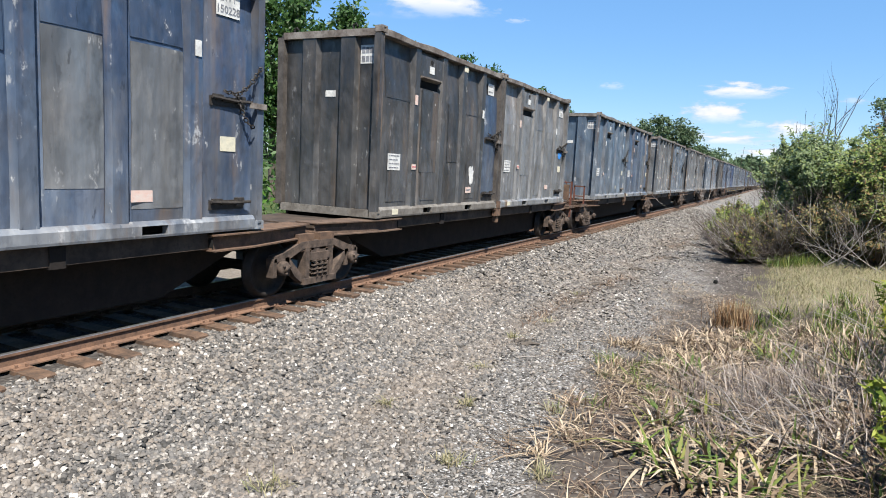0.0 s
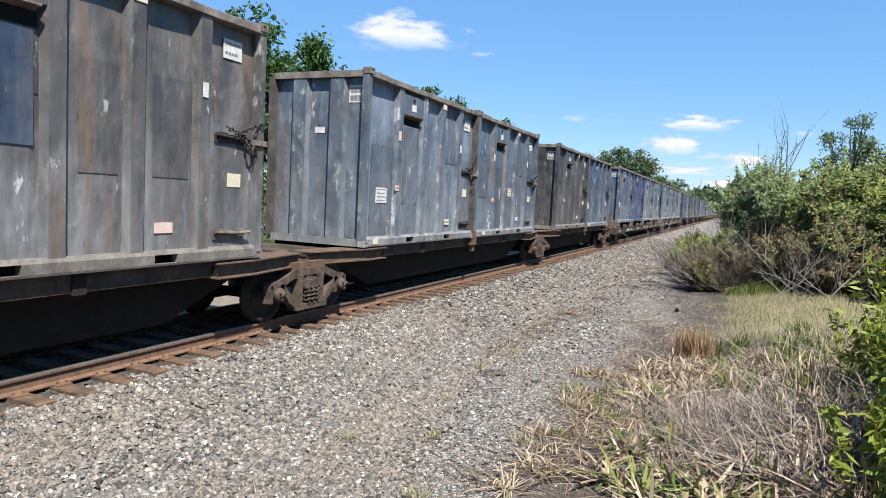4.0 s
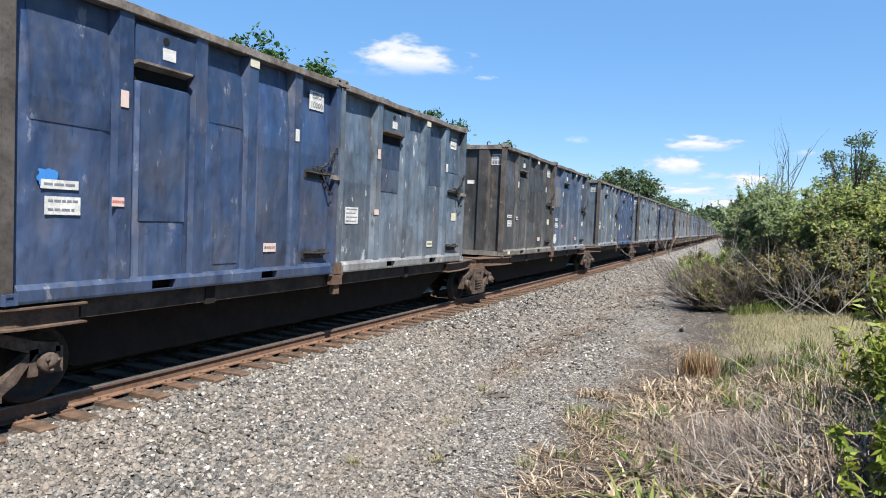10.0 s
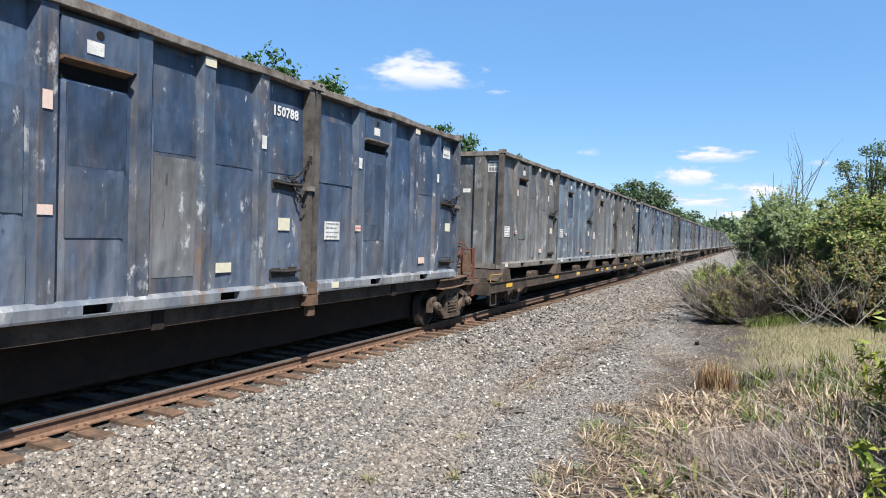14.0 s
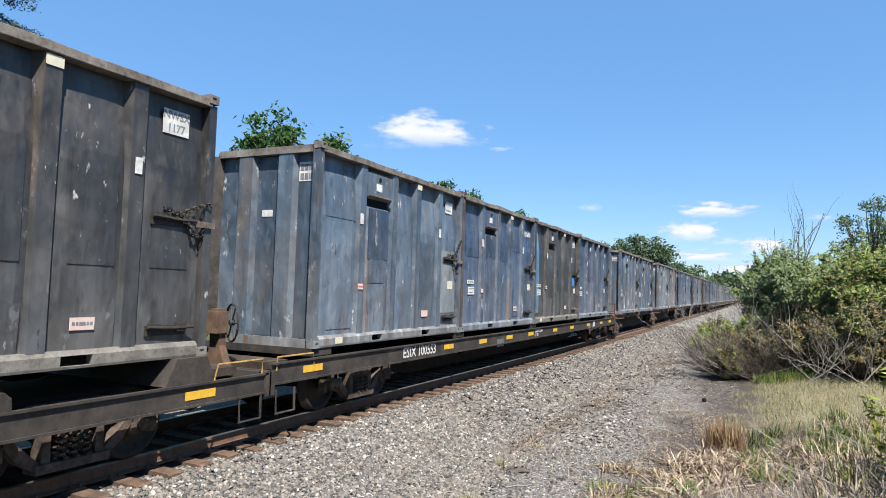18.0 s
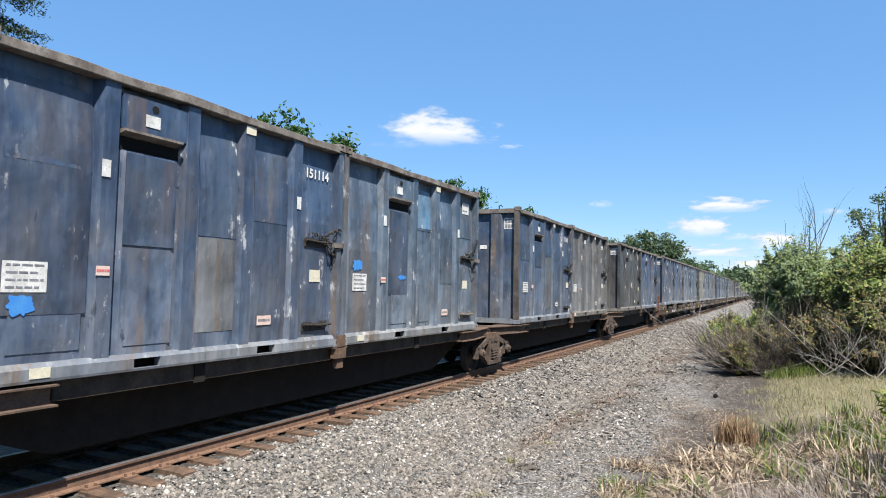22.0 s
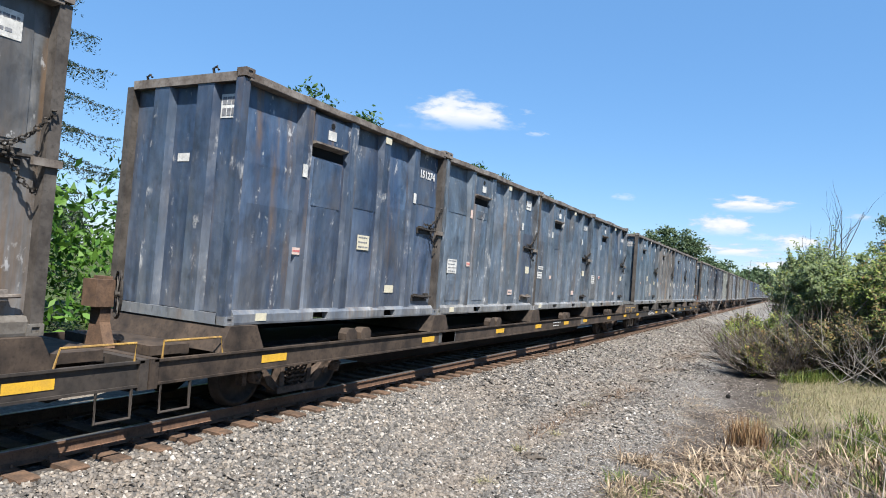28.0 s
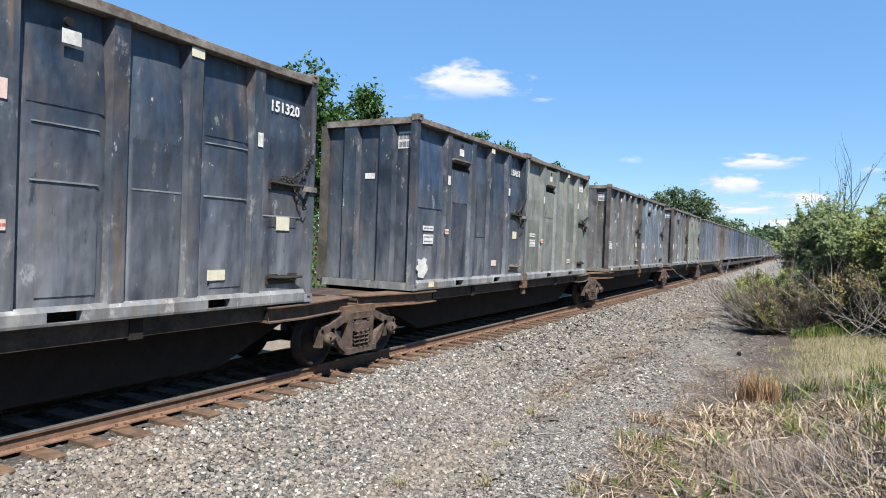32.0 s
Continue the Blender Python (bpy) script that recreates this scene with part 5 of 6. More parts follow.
def build_train():
    rnd = random.Random(4)
    rows = list(TRAIN)
    u = 560.19 + 2 * PITCH + 3.25
    tones = ("slate", "navy", "grey", "brown", "slate", "pale", "coal", "navy")
    k = 0
    while u < 1150:
        chain = "FFF" if k % 2 == 0 else "KPPPL"
        for i, kind in enumerate(chain):
            n = 4 if kind == "F" else 2
            rows.append((kind, u, *[dict(tone=rnd.choice(tones)) for _ in range(n)]))
            u += n * PITCH + (2.4 if kind == "F" and i < 2 else 3.0 if kind in "KP" else 3.25)
        k += 1
    for i, (kind, start, *what) in enumerate(rows):
        far = start > 550
        n = 4 if kind in "FfgE" else 2
        boxes, extra = what[:n], (what[n] if len(what) > n else {})
        if n == 2:
            before = start - (rows[i - 1][1] + PITCH * (4 if rows[i - 1][0] in "FfgE" else 2)) if i else 3.0
            pair_car(start, rnd, first=kind == "K", last=kind == "L", gap_before=before, near=not far)
        else:
            flat_car(start, rnd, extra.get("marks", ""), brown=kind in "fg", low=kind != "E", near=not far)
        for j, b in enumerate(boxes):
            container(b["tone"], start + j * PITCH, rnd, b.get("marks", ""), b.get("number", ""), b.get("patches", ()), b.get("spots", ()), b.get("ribbed", False), 0.0 if kind == "E" or n == 2 else 0.08, far)


build_train()


# ---- ballast stones, ties and litter ----
def quick_mesh(name, verts, faces, material, smooth=False):
    """A mesh from an array of points and an array of equal-sided faces."""
    verts, faces = np.asarray(verts, dtype=np.float32).reshape(-1, 3), np.asarray(faces, dtype=np.int32)
    n, k = faces.shape
    me = bpy.data.meshes.new(name)
    me.vertices.add(len(verts))
    me.vertices.foreach_set("co", verts.ravel())
    me.loops.add(n * k)
    me.loops.foreach_set("vertex_index", faces.ravel())
    me.polygons.add(n)
    me.polygons.foreach_set("loop_start", np.arange(0, n * k, k, dtype=np.int32))
    me.update(calc_edges=True)
    me.materials.append(material)
    if smooth:
        me.shade_smooth()
    return me


CUBE_V = np.array([(x, y, z) for z in (-1, 1) for y in (-1, 1) for x in (-1, 1)], dtype=np.float32)
CUBE_F = np.array([(0, 2, 3, 1), (4, 5, 7, 6), (0, 1, 5, 4), (1, 3, 7, 5), (3, 2, 6, 7), (2, 0, 4, 6)], dtype=np.int32)


def spin(rg, n):
    """n random turns, as matrices."""
    q = rg.normal(size=(n, 4))
    q /= np.linalg.norm(q, axis=1)[:, None]
    w, x, y, z = q.T
    return np.stack([1 - 2 * (y * y + z * z), 2 * (x * y - z * w), 2 * (x * z + y * w), 2 * (x * y + z * w), 1 - 2 * (x * x + z * z), 2 * (y * z - x * w), 2 * (x * z - y * w), 2 * (y * z + x * w), 1 - 2 * (x * x + y * y)], 1).reshape(-1, 3, 3)


CHIP_F = np.array([(0, 1, 4), (1, 2, 4), (2, 3, 4), (3, 0, 4)], dtype=np.int32)


def lying(rg, n, tilt=0.5):
    """Turns of things that lie, each with a tilt of its own."""
    a, t, r = rg.uniform(0, 2 * pi, n), rg.normal(size=n) * tilt, rg.uniform(0, 2 * pi, n)
    one, zero = np.ones(n), np.zeros(n)
    flat = lambda q: np.stack([np.cos(q), -np.sin(q), zero, np.sin(q), np.cos(q), zero, zero, zero, one], 1).reshape(-1, 3, 3)
    tip = np.stack([one, zero, zero, zero, np.cos(t), -np.sin(t), zero, np.sin(t), np.cos(t)], 1).reshape(-1, 3, 3)
    return flat(a) @ tip @ flat(r)


def stones(name, pts, sizes, rg, material, label, chips=False):
    """Crushed stones that lie about: blocks without an underside, or plain wedges where they are small or far."""
    n = len(pts)
    if chips:
        v = np.array([(-1, -1, -0.4), (1, -1, -0.4), (1, 1, -0.4), (-1, 1, -0.4), (0, 0, 0.8)])[None] + rg.uniform(-0.45, 0.45, (n, 5, 3))
        f = CHIP_F
    else:
        v = CUBE_V[None] * (1 + rg.uniform(-0.5, 0.35, (n, 8, 3))) * np.where(CUBE_V[None, :, 2:] > 0, (0.72, 0.72, 1), 1)
        f = CUBE_F[1:]
    v = v * (sizes[:, None, None] * 0.5 * rg.uniform(0.65, 1.25, (n, 1, 3)) * np.array((1.2, 0.9, 0.58)))
    v = np.einsum("nij,nkj->nki", lying(rg, n), v) + pts[:, None, :]
    k = v.shape[1]
    f = f[None] + k * np.arange(n)[:, None, None]
    return tagged(new(name, quick_mesh(name, v, f.reshape(-1, f.shape[2]), material)), label, "gravel", kind="stuff")


def gravel_spots(rg, n, x0, x1, y0, y1, power, coarse):
    """Places for stones, thinned out where the gravel gives way to fines and soil."""
    y = y0 + (y1 - y0) * rg.random(n) ** power
    x = rg.uniform(x0, x1, n)
    wave = np.array([noise.noise((a * 0.5, b * 0.35, 7)) for a, b in zip(x, y)])
    edge = np.clip((-3.0 - x + 0.9 * wave + 0.45 * np.clip((y - 9) / 9, 0, 1)) / 0.8, 0.05, 1.0)
    keep = rg.random(n) < (edge if coarse else np.clip((-1.9 - x + 1.2 * wave) / 0.7, np.where(y > 9, 0.38, 0.22), 1))
    x, y = x[keep], y[keep]
    lift = np.array([ground_z(a, b) for a, b in zip(x, y)])
    return np.stack([x, y, lift + np.where(x < -6.62, -0.012, 0.0) + rg.uniform(-0.014, 0.024, len(x))], 1)


def scatter_ballast():
    rg = np.random.default_rng(3)
    p = gravel_spots(rg, 74000, -6.95, -2.0, 2.4, 13.5, 1.2, True)
    stones("ballast_stones", p, 0.026 + 0.036 * rg.random(len(p)) ** 1.5, rg, STONES, "crushed grey ballast stones beside the track")
    p = gravel_spots(rg, 90000, -6.95, -2.0, 13.0, 60, 1.7, True)
    stones("far_ballast_stones", p, rg.uniform(0.03, 0.065, len(p)) * (1 + p[:, 1] / 90), rg, STONES, "crushed grey ballast stones along the line", True)
    p = gravel_spots(rg, 70000, -4.4, -0.5, 3.6, 26, 1.4, False)
    stones("fine_gravel", p - (0, 0, 0.004), rg.uniform(0.012, 0.032, len(p)) * (1 + p[:, 1] / 60), rg, STONES, "fine pale grey gravel beside the ballast", True)
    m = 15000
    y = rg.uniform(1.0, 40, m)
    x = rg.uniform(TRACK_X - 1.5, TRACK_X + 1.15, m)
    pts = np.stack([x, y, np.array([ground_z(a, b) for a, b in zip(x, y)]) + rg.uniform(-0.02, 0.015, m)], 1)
    stones("track_bed_stones", pts, rg.uniform(0.03, 0.065, m), rg, SHADED_BED, "ballast stones between the ties, darkened for the train's shade", True)


scatter_ballast()


def tie_mesh(bm):
    prism(bm, [(-1.30, -0.33), (1.30, -0.33), (1.31, -0.19), (1.28, -0.172), (-1.28, -0.172), (-1.31, -0.19)], -0.115, 0.115)


def lay_ties():
    rnd = random.Random(8)
    bed = tagged(new("tie_row"), "row of weathered brown wooden railway ties", "railway ties", kind="structure")
    bed.empty_display_size = 0.2
    for k in range(290):
        part("tie", mesh_of("tie", tie_mesh), TIE, bed, at=pose(TRACK_X + rnd.uniform(-0.05, 0.05), 1.0 + 0.52 * k + rnd.uniform(-0.03, 0.03), rnd.uniform(-0.012, 0.006), 0, 0, rnd.uniform(-1.2, 1.2)))
        if 2 < k < 62:
            for x in (0.755, -0.755):
                part("tie_plate", mesh_of("tie_plate", lambda bm: [box(bm, -0.17, 0.17, -0.09, 0.09, -0.180, -0.158)] + [box(bm, sx - 0.012, sx + 0.012, sy - 0.012, sy + 0.012, -0.16, -0.125) for sx, sy in ((-0.10, 0.05), (0.10, -0.05), (0.12, 0.05))]), RAIL_STEEL, bed, at=pose(TRACK_X + x, 1.0 + 0.52 * k, 0))
    v = np.concatenate([CUBE_V * (1.3, 0.115, 0.08) + (TRACK_X, 1.0 + 0.52 * k, -0.25) for k in range(290, 900)])
    f = np.concatenate([CUBE_F + 8 * k for k in range(610)])
    far = part("far_ties", quick_mesh("far_ties", v, f, TIE), TIE, bed)
    tagged(far, kind="stuff")


lay_ties()


def litter():
    """Driftwood-like scraps, sticks and a few pale stones along the gravel."""
    rnd = random.Random(5)

    def scrap(bm, w):
        for i in range(5):
            a = rnd.uniform(-0.5, 0.5)
            tube(bm, [(-w * rnd.uniform(0.3, 0.6), 0.05 * i - 0.1, rnd.uniform(0, 0.04)), (0, 0.05 * i - 0.1 + a * 0.1, rnd.uniform(0.03, 0.09)), (w * rnd.uniform(0.3, 0.6), 0.05 * i - 0.1 + a * 0.25, rnd.uniform(0, 0.05))], rnd.uniform(0.02, 0.05), 0.012, 5)
    for k, (x, y, w, turn) in enumerate(((-3.96, 17.2, 0.55, 35), (-3.88, 14.5, 0.45, 70), (-3.3, 25.2, 0.7, 50), (-3.45, 33.5, 1.4, 60), (-3.7, 21.0, 0.5, 50), (-3.0, 35.6, 1.7, 10), (-2.4, 31.6, 1.6, 25), (-3.6, 29.6, 1.5, 70), (-4.02, 15.6, 0.6, 95), (-3.55, 10.4, 0.35, 60), (-2.2, 11.6, 0.4, 80), (-2.3, 33.2, 1.2, 140))):
        tagged(part("dead_branch", mesh_of("dead_branch|%d" % k, lambda bm: scrap(bm, w)), BARK, None, at=pose(x, y, ground_z(x, y) - 0.01, 0, 0, turn)), "dark broken branch lying on gravel", "dead branch", "broken branches")
    for k in range(26):
        y = rnd.uniform(5, 24)
        x = rnd.uniform(-4.3, -1.6)
        n = rnd.uniform(0.15, 0.5)
        pts = [(0, 0, 0.015), (n * 0.5, rnd.uniform(-0.05, 0.05), 0.03), (n, rnd.uniform(-0.1, 0.1), 0.012)]
        tagged(part("stick", mesh_of("stick|%d" % k, lambda bm: tube(bm, pts, 0.010, 0.005, 5)), TWIG, None, at=pose(x, y, ground_z(x, y), 0, 0, rnd.uniform(0, 360))), "thin dry grey stick on gravel", "stick", "loose sticks")
    tagged(part("dark_stone", mesh_of("dark_stone", lambda bm: bmesh.ops.create_icosphere(bm, subdivisions=1, radius=0.075), True), HOLE, None, at=pose(-1.36, 20.1, ground_z(-1.36, 20.1) + 0.05)), "small dark lump of coal on soil", "stone")


litter()


# ---- plants ----
FACING = np.array(((1, 0, 0), (0, cos(0.75), -sin(0.75)), (0, sin(0.75), cos(0.75))))  # shrub leaves turn to the open, sunny side


def leaf_quads(rg, centres, size, flat=0.0, stretch=1.6, level=False):
    n = len(centres)
    shape = np.array([(0, -0.5, 0), (0.32, 0.02, 0.06), (0, 0.5, 0), (-0.32, 0.02, 0.06)]) * (1, stretch, 1)
    m = FACING @ lying(rg, n, 0.75) if level else spin(rg, n)
    s = size * rg.uniform(0.6, 1.3, (n, 1, 1))
    v = np.einsum("nij,kj->nki", m, shape) * s
    v[:, :, 2] *= 1 - flat
    return v + centres[:, None, :]


def foliage(name, v, material):
    n = len(v)
    return quick_mesh(name, v, np.arange(4 * n).reshape(n, 4), material)


def crown_points(rg, n, radius, height, base, clumps, clump_r, taper=0.5):
    """Leaf places in clumps that fill an uneven, round-shouldered crown."""
    c = []
    while len(c) < clumps:
        p = rg.uniform(-1, 1, 3)
        r = np.linalg.norm(p)
        bulge = 0.78 + 0.30 * noise.noise(tuple(p * 1.7 + rg.integers(0, 3)))
        if r < bulge and r > 0.35:
            c.append(p)
    c = np.array(c)
    up = (c[:, 2] + 1) / 2
    wide = radius * (1 - taper * up ** 2.0)
    c = np.stack([c[:, 0] * wide, c[:, 1] * wide, base + up * (height - base)], 1)
    k = rg.integers(0, clumps, n)
    return c, c[k] + rg.normal(size=(n, 3)) * clump_r * rg.uniform(0.5, 1.1, (clumps, 1))[k] * (1, 1, 0.7)


def tree(x, y, top, radius, seed, leaves=5000, leaf=0.24, material=None, base=None, clumps=70, clump_r=0.55, taper=0.5, label="leafy green deciduous tree beyond the railway", z=None, name="tree"):
    rg = np.random.default_rng(seed)
    g = (ground_z(x, y) if z is None else z) - 0.1
    h = 1.07 * (top - g)
    t = tagged(new(name), label, "tree", "trees by the line")
    t.matrix_basis = pose(x, y, g)
    t.empty_display_size = 0.2
    base = h * 0.25 if base is None else base
    c, pts = crown_points(rg, leaves, radius, h, base, clumps, clump_r, taper)

    def wood(bm):
        lean = rg.uniform(-0.3, 0.3, 2)
        spine = [(lean[0] * k / 5, lean[1] * k / 5, h * 0.82 * k / 5) for k in range(6)]
        tube(bm, spine, 0.035 * h * 0.55, 0.03, 8)
        for p in c[:: max(1, clumps // 26)]:
            s = min(0.85, max(0.15, (p[2] - 0.18 * h) / h))
            a = Vector((lean[0] * s, lean[1] * s, h * 0.82 * s))
            mid = a.lerp(Vector(p), 0.5) + Vector((0, 0, -0.05 * h))
            tube(bm, [a, mid, tuple(p)], 0.008 * h * 0.7, 0.012, 5)
    part("trunk", mesh_of("trunk|%d" % seed, wood), BARK, t, "grey-brown trunk with limbs")
    me = foliage("crown", leaf_quads(rg, pts, leaf), material or LEAF)
    part("crown", me, material or LEAF, t, "uneven green crown")
    return t


def polar(az, dist):
    return dist * sin(radians(az)), dist * cos(radians(az))


def at_height(el, dist):
    return 2.25 + dist * math.tan(radians(el))


# trees on the far side of the line
for k, (az, el, d, r, lv) in enumerate(((-41.6, 13.6, 46, 3.0, 5000), (-39.6, 14.5, 45, 2.6, 5200), (-35.5, 14.1, 46, 1.9, 4200), (-37.6, 10.8, 48, 2.6, 3600), (-33.2, 9.8, 50, 2.6, 3200), (-44.5, 11.0, 44, 3.0, 3600), (-47.5, 9.5, 42, 3.0, 3000), (-51, 9.0, 36, 3.0, 3000))):
    x, y = polar(az, d)
    tree(x, y, at_height(el, d), r, 20 + k, lv, 0.26, LEAF, clumps=80, clump_r=0.5, taper=0.62 if k in (2,) else 0.45)
for k, (az, el, d, r) in enumerate(((-25.9, 9.6, 72, 2.2), (-23.6, 9.3, 74, 2.4), (-19.4, 7.2, 92, 3.0), (-21.5, 6.4, 95, 3.0), (-16.8, 5.6, 105, 3.2), (-28.5, 9.0, 66, 2.4), (-30.6, 9.4, 60, 2.2))):
    x, y = polar(az, d)
    tree(x, y, at_height(el, d), r, 40 + k, 2200, 0.34, LEAF, clumps=50, clump_r=0.6)
for k, (az, el, d, r) in enumerate(((-12.2, 5.1, 150, 3.6), (-10.6, 4.8, 155, 5.0), (-9.2, 5.2, 150, 5.0), (-7.9, 5.0, 152, 4.6), (-6.9, 4.1, 150, 4.0), (-14.0, 4.2, 160, 4.0), (-6.0, 2.9, 170, 4.0))):
    x, y = polar(az, d)
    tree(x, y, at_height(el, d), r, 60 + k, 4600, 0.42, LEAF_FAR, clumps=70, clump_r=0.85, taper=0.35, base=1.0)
for k in range(16):
    az = -5.6 + 0.42 * k
    d = 330 + 30 * (k % 5)
    el = (2.7, 2.2, 2.5, 2.0, 1.5, 1.3, 1.9, 2.1, 2.0, 1.9, 2.0, 1.6, 2.1, 2.6, 2.9, 3.0)[k]
    x, y = polar(az, d)
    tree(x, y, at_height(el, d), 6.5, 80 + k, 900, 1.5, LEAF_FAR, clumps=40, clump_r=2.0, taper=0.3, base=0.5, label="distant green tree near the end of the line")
for k in range(30):
    az = -66 + 4.1 * k if k < 12 else 4 + 5.2 * (k - 12)
    x, y = polar(az, 210 + 20 * (k % 4))
    if x > TRACK_X - 8 and az < 0:
        continue
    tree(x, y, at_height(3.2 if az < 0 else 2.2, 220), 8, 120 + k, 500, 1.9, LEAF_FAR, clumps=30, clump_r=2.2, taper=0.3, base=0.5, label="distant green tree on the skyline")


def spruce():
    rg = np.random.default_rng(9)
    x, y = polar(-62.8, 27)
    g = ground_z(x, y) - 0.1
    t = tagged(new("spruce_tree"), "dark green spruce tree with drooping branches", "tree", "trees by the line")
    t.matrix_basis = pose(x, y, g)
    part("trunk", mesh_of("trunk|spruce", lambda bm: tube(bm, [(0, 0, 0), (0.05, 0, 8), (0, 0.05, 17)], 0.26, 0.03, 8)), BARK, t)
    pts, lines = [], []
    for k in range(92):
        z = 1.5 + 15 * (k / 92)
        a = k * 2.4
        r = 6.0 * (1 - z / 19.5) * rg.uniform(0.75, 1.15)
        s = np.linspace(0.03, 1, 76)
        line = np.stack([r * s * cos(a), r * s * sin(a), z - 0.9 * s ** 1.4 * r * 0.32 + 0.30 * s ** 6 * r * 0.3], 1)
        lines.append(line[::13])
        for p, q in zip(line, s):
            m = 10
            hang = rg.uniform(0, 1, m)
            pts.append(p + np.stack([rg.normal(size=m) * 0.12, rg.normal(size=m) * 0.12, -hang ** 2.2 * 0.5 * (0.3 + q) + 0.05], 1))
    part("branch_whorl", mesh_of("branches|spruce", lambda bm: [tube(bm, [tuple(p) for p in ln], 0.03, 0.008, 4) for ln in lines]), BARK, t)
    part("needle_spray", foliage("needles", leaf_quads(rg, np.concatenate(pts), 0.062, 0.0, 2.2), NEEDLE), NEEDLE, t, "hanging dark needle sprays")


spruce()


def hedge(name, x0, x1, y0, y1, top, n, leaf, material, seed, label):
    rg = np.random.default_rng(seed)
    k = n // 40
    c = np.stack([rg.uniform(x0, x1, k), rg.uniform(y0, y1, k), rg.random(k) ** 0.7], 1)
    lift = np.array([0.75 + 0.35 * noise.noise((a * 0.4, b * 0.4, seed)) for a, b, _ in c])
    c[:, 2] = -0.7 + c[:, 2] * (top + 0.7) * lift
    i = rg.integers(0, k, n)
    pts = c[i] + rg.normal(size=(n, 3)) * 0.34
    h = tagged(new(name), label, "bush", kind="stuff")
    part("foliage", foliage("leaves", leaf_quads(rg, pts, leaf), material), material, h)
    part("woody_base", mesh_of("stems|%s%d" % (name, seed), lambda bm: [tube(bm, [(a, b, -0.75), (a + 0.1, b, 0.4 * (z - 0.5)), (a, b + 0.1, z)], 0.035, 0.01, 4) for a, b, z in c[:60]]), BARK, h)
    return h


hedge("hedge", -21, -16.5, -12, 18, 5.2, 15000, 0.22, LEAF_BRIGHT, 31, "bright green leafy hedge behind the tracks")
# unseen leaf screen added on the camera side to cut low sky light
hedge("hedge", 9, 13, -30, 22, 6.0, 9000, 0.36, LEAF, 34, "unseen leafy screen added to block low sky light")
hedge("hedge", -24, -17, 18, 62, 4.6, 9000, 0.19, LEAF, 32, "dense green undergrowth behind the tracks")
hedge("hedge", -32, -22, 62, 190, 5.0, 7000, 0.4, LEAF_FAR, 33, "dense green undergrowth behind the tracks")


def branchy(bm, rnd, start, way, length, r, depth, spread=0.6):
    """A forked dead branch."""
    p = Vector(start)
    d = Vector(way).normalized()
    pts = [p.copy()]
    for i in range(4):
        d = (d + Vector((rnd.uniform(-1, 1), rnd.uniform(-1, 1), rnd.uniform(-0.6, 0.8))) * 0.16).normalized()
        p = p + d * length / 4
        pts.append(p.copy())
    tube(bm, pts, r, r * 0.45, 4 if r < 0.015 else 5)
    if depth:
        for i in (1, 2, 3, 4):
            if rnd.random() < 0.8:
                w = (d + Vector((rnd.uniform(-1, 1), rnd.uniform(-1, 1), rnd.uniform(-0.3, 1))) * spread).normalized()
                branchy(bm, rnd, pts[i], w, length * rnd.uniform(0.35, 0.6), r * 0.5, depth - 1, spread)


def shrub(x, y, height, radius, seed, leaves, leaf, material, label, dead=0.25, low=0.1, second=None):
    second = second or LEAF_RUSSET
    rg = np.random.default_rng(seed)
    rnd = random.Random(seed)
    g = ground_z(x, y) - 0.05
    s = tagged(new("shrub"), label, "shrub", "shrubs on the verge")
    s.matrix_basis = pose(x, y, g)
    s.empty_display_size = 0.2
    c, pts = crown_points(rg, leaves, radius, height, height * low, 120, 0.085 * radius, 0.35)
    far = c[np.argsort(-(np.hypot(c[:, 0], c[:, 1]) + 0.9 * c[:, 2]))[:64]]
    way = (far - (0, 0, 0.35 * height)) / np.linalg.norm(far - (0, 0, 0.35 * height), axis=1)[:, None] + rg.normal(size=(64, 3)) * 0.35 + (0, 0, 0.35)
    reach = rg.uniform(0.15, 0.34, 64) * radius
    t = rg.uniform(0.1, 1.0, (64, 34))
    shoots = far[:, None, :] + way[:, None, :] * (reach[:, None] * t)[:, :, None] + rg.normal(size=(64, 34, 3)) * 0.05
    pts = np.concatenate([pts, shoots.reshape(-1, 3)])
    # the second tint is commoner low down; its sprays break up the crown
    other = rg.random(len(pts)) < np.where(pts[:, 2] < 0.45 * height, 0.45, 0.22)
    part("foliage", foliage("leaves", leaf_quads(rg, pts[~other], leaf, 0.0, 1.7, True), material), material, s, "small mixed green leaves")
    part("foliage", foliage("leaves", leaf_quads(rg, pts[other], leaf, 0.0, 1.7, True), second), second, s, "leaves of a second tint")

    def wood(bm):
        for p in c[::2]:
            a = Vector((rnd.uniform(-0.3, 0.3) * radius, rnd.uniform(-0.3, 0.3) * radius, 0))
            tube(bm, [a, a.lerp(Vector(p), 0.55) + Vector((0, 0, -0.1)), p], 0.030, 0.008, 5)
        for k in range(int(30 * dead)):
            a = rnd.uniform(0, 2 * pi)
            branchy(bm, rnd, (cos(a) * radius * 0.3, sin(a) * radius * 0.3, 0.1), (cos(a), sin(a), rnd.uniform(0.4, 1.6)), radius * rnd.uniform(0.9, 1.5), 0.018, 1)
    part("woody_base", mesh_of("stems|shrub%d" % seed, wood), BARK if seed % 2 else TWIG_DARK, s, "grey woody stems")
    return s


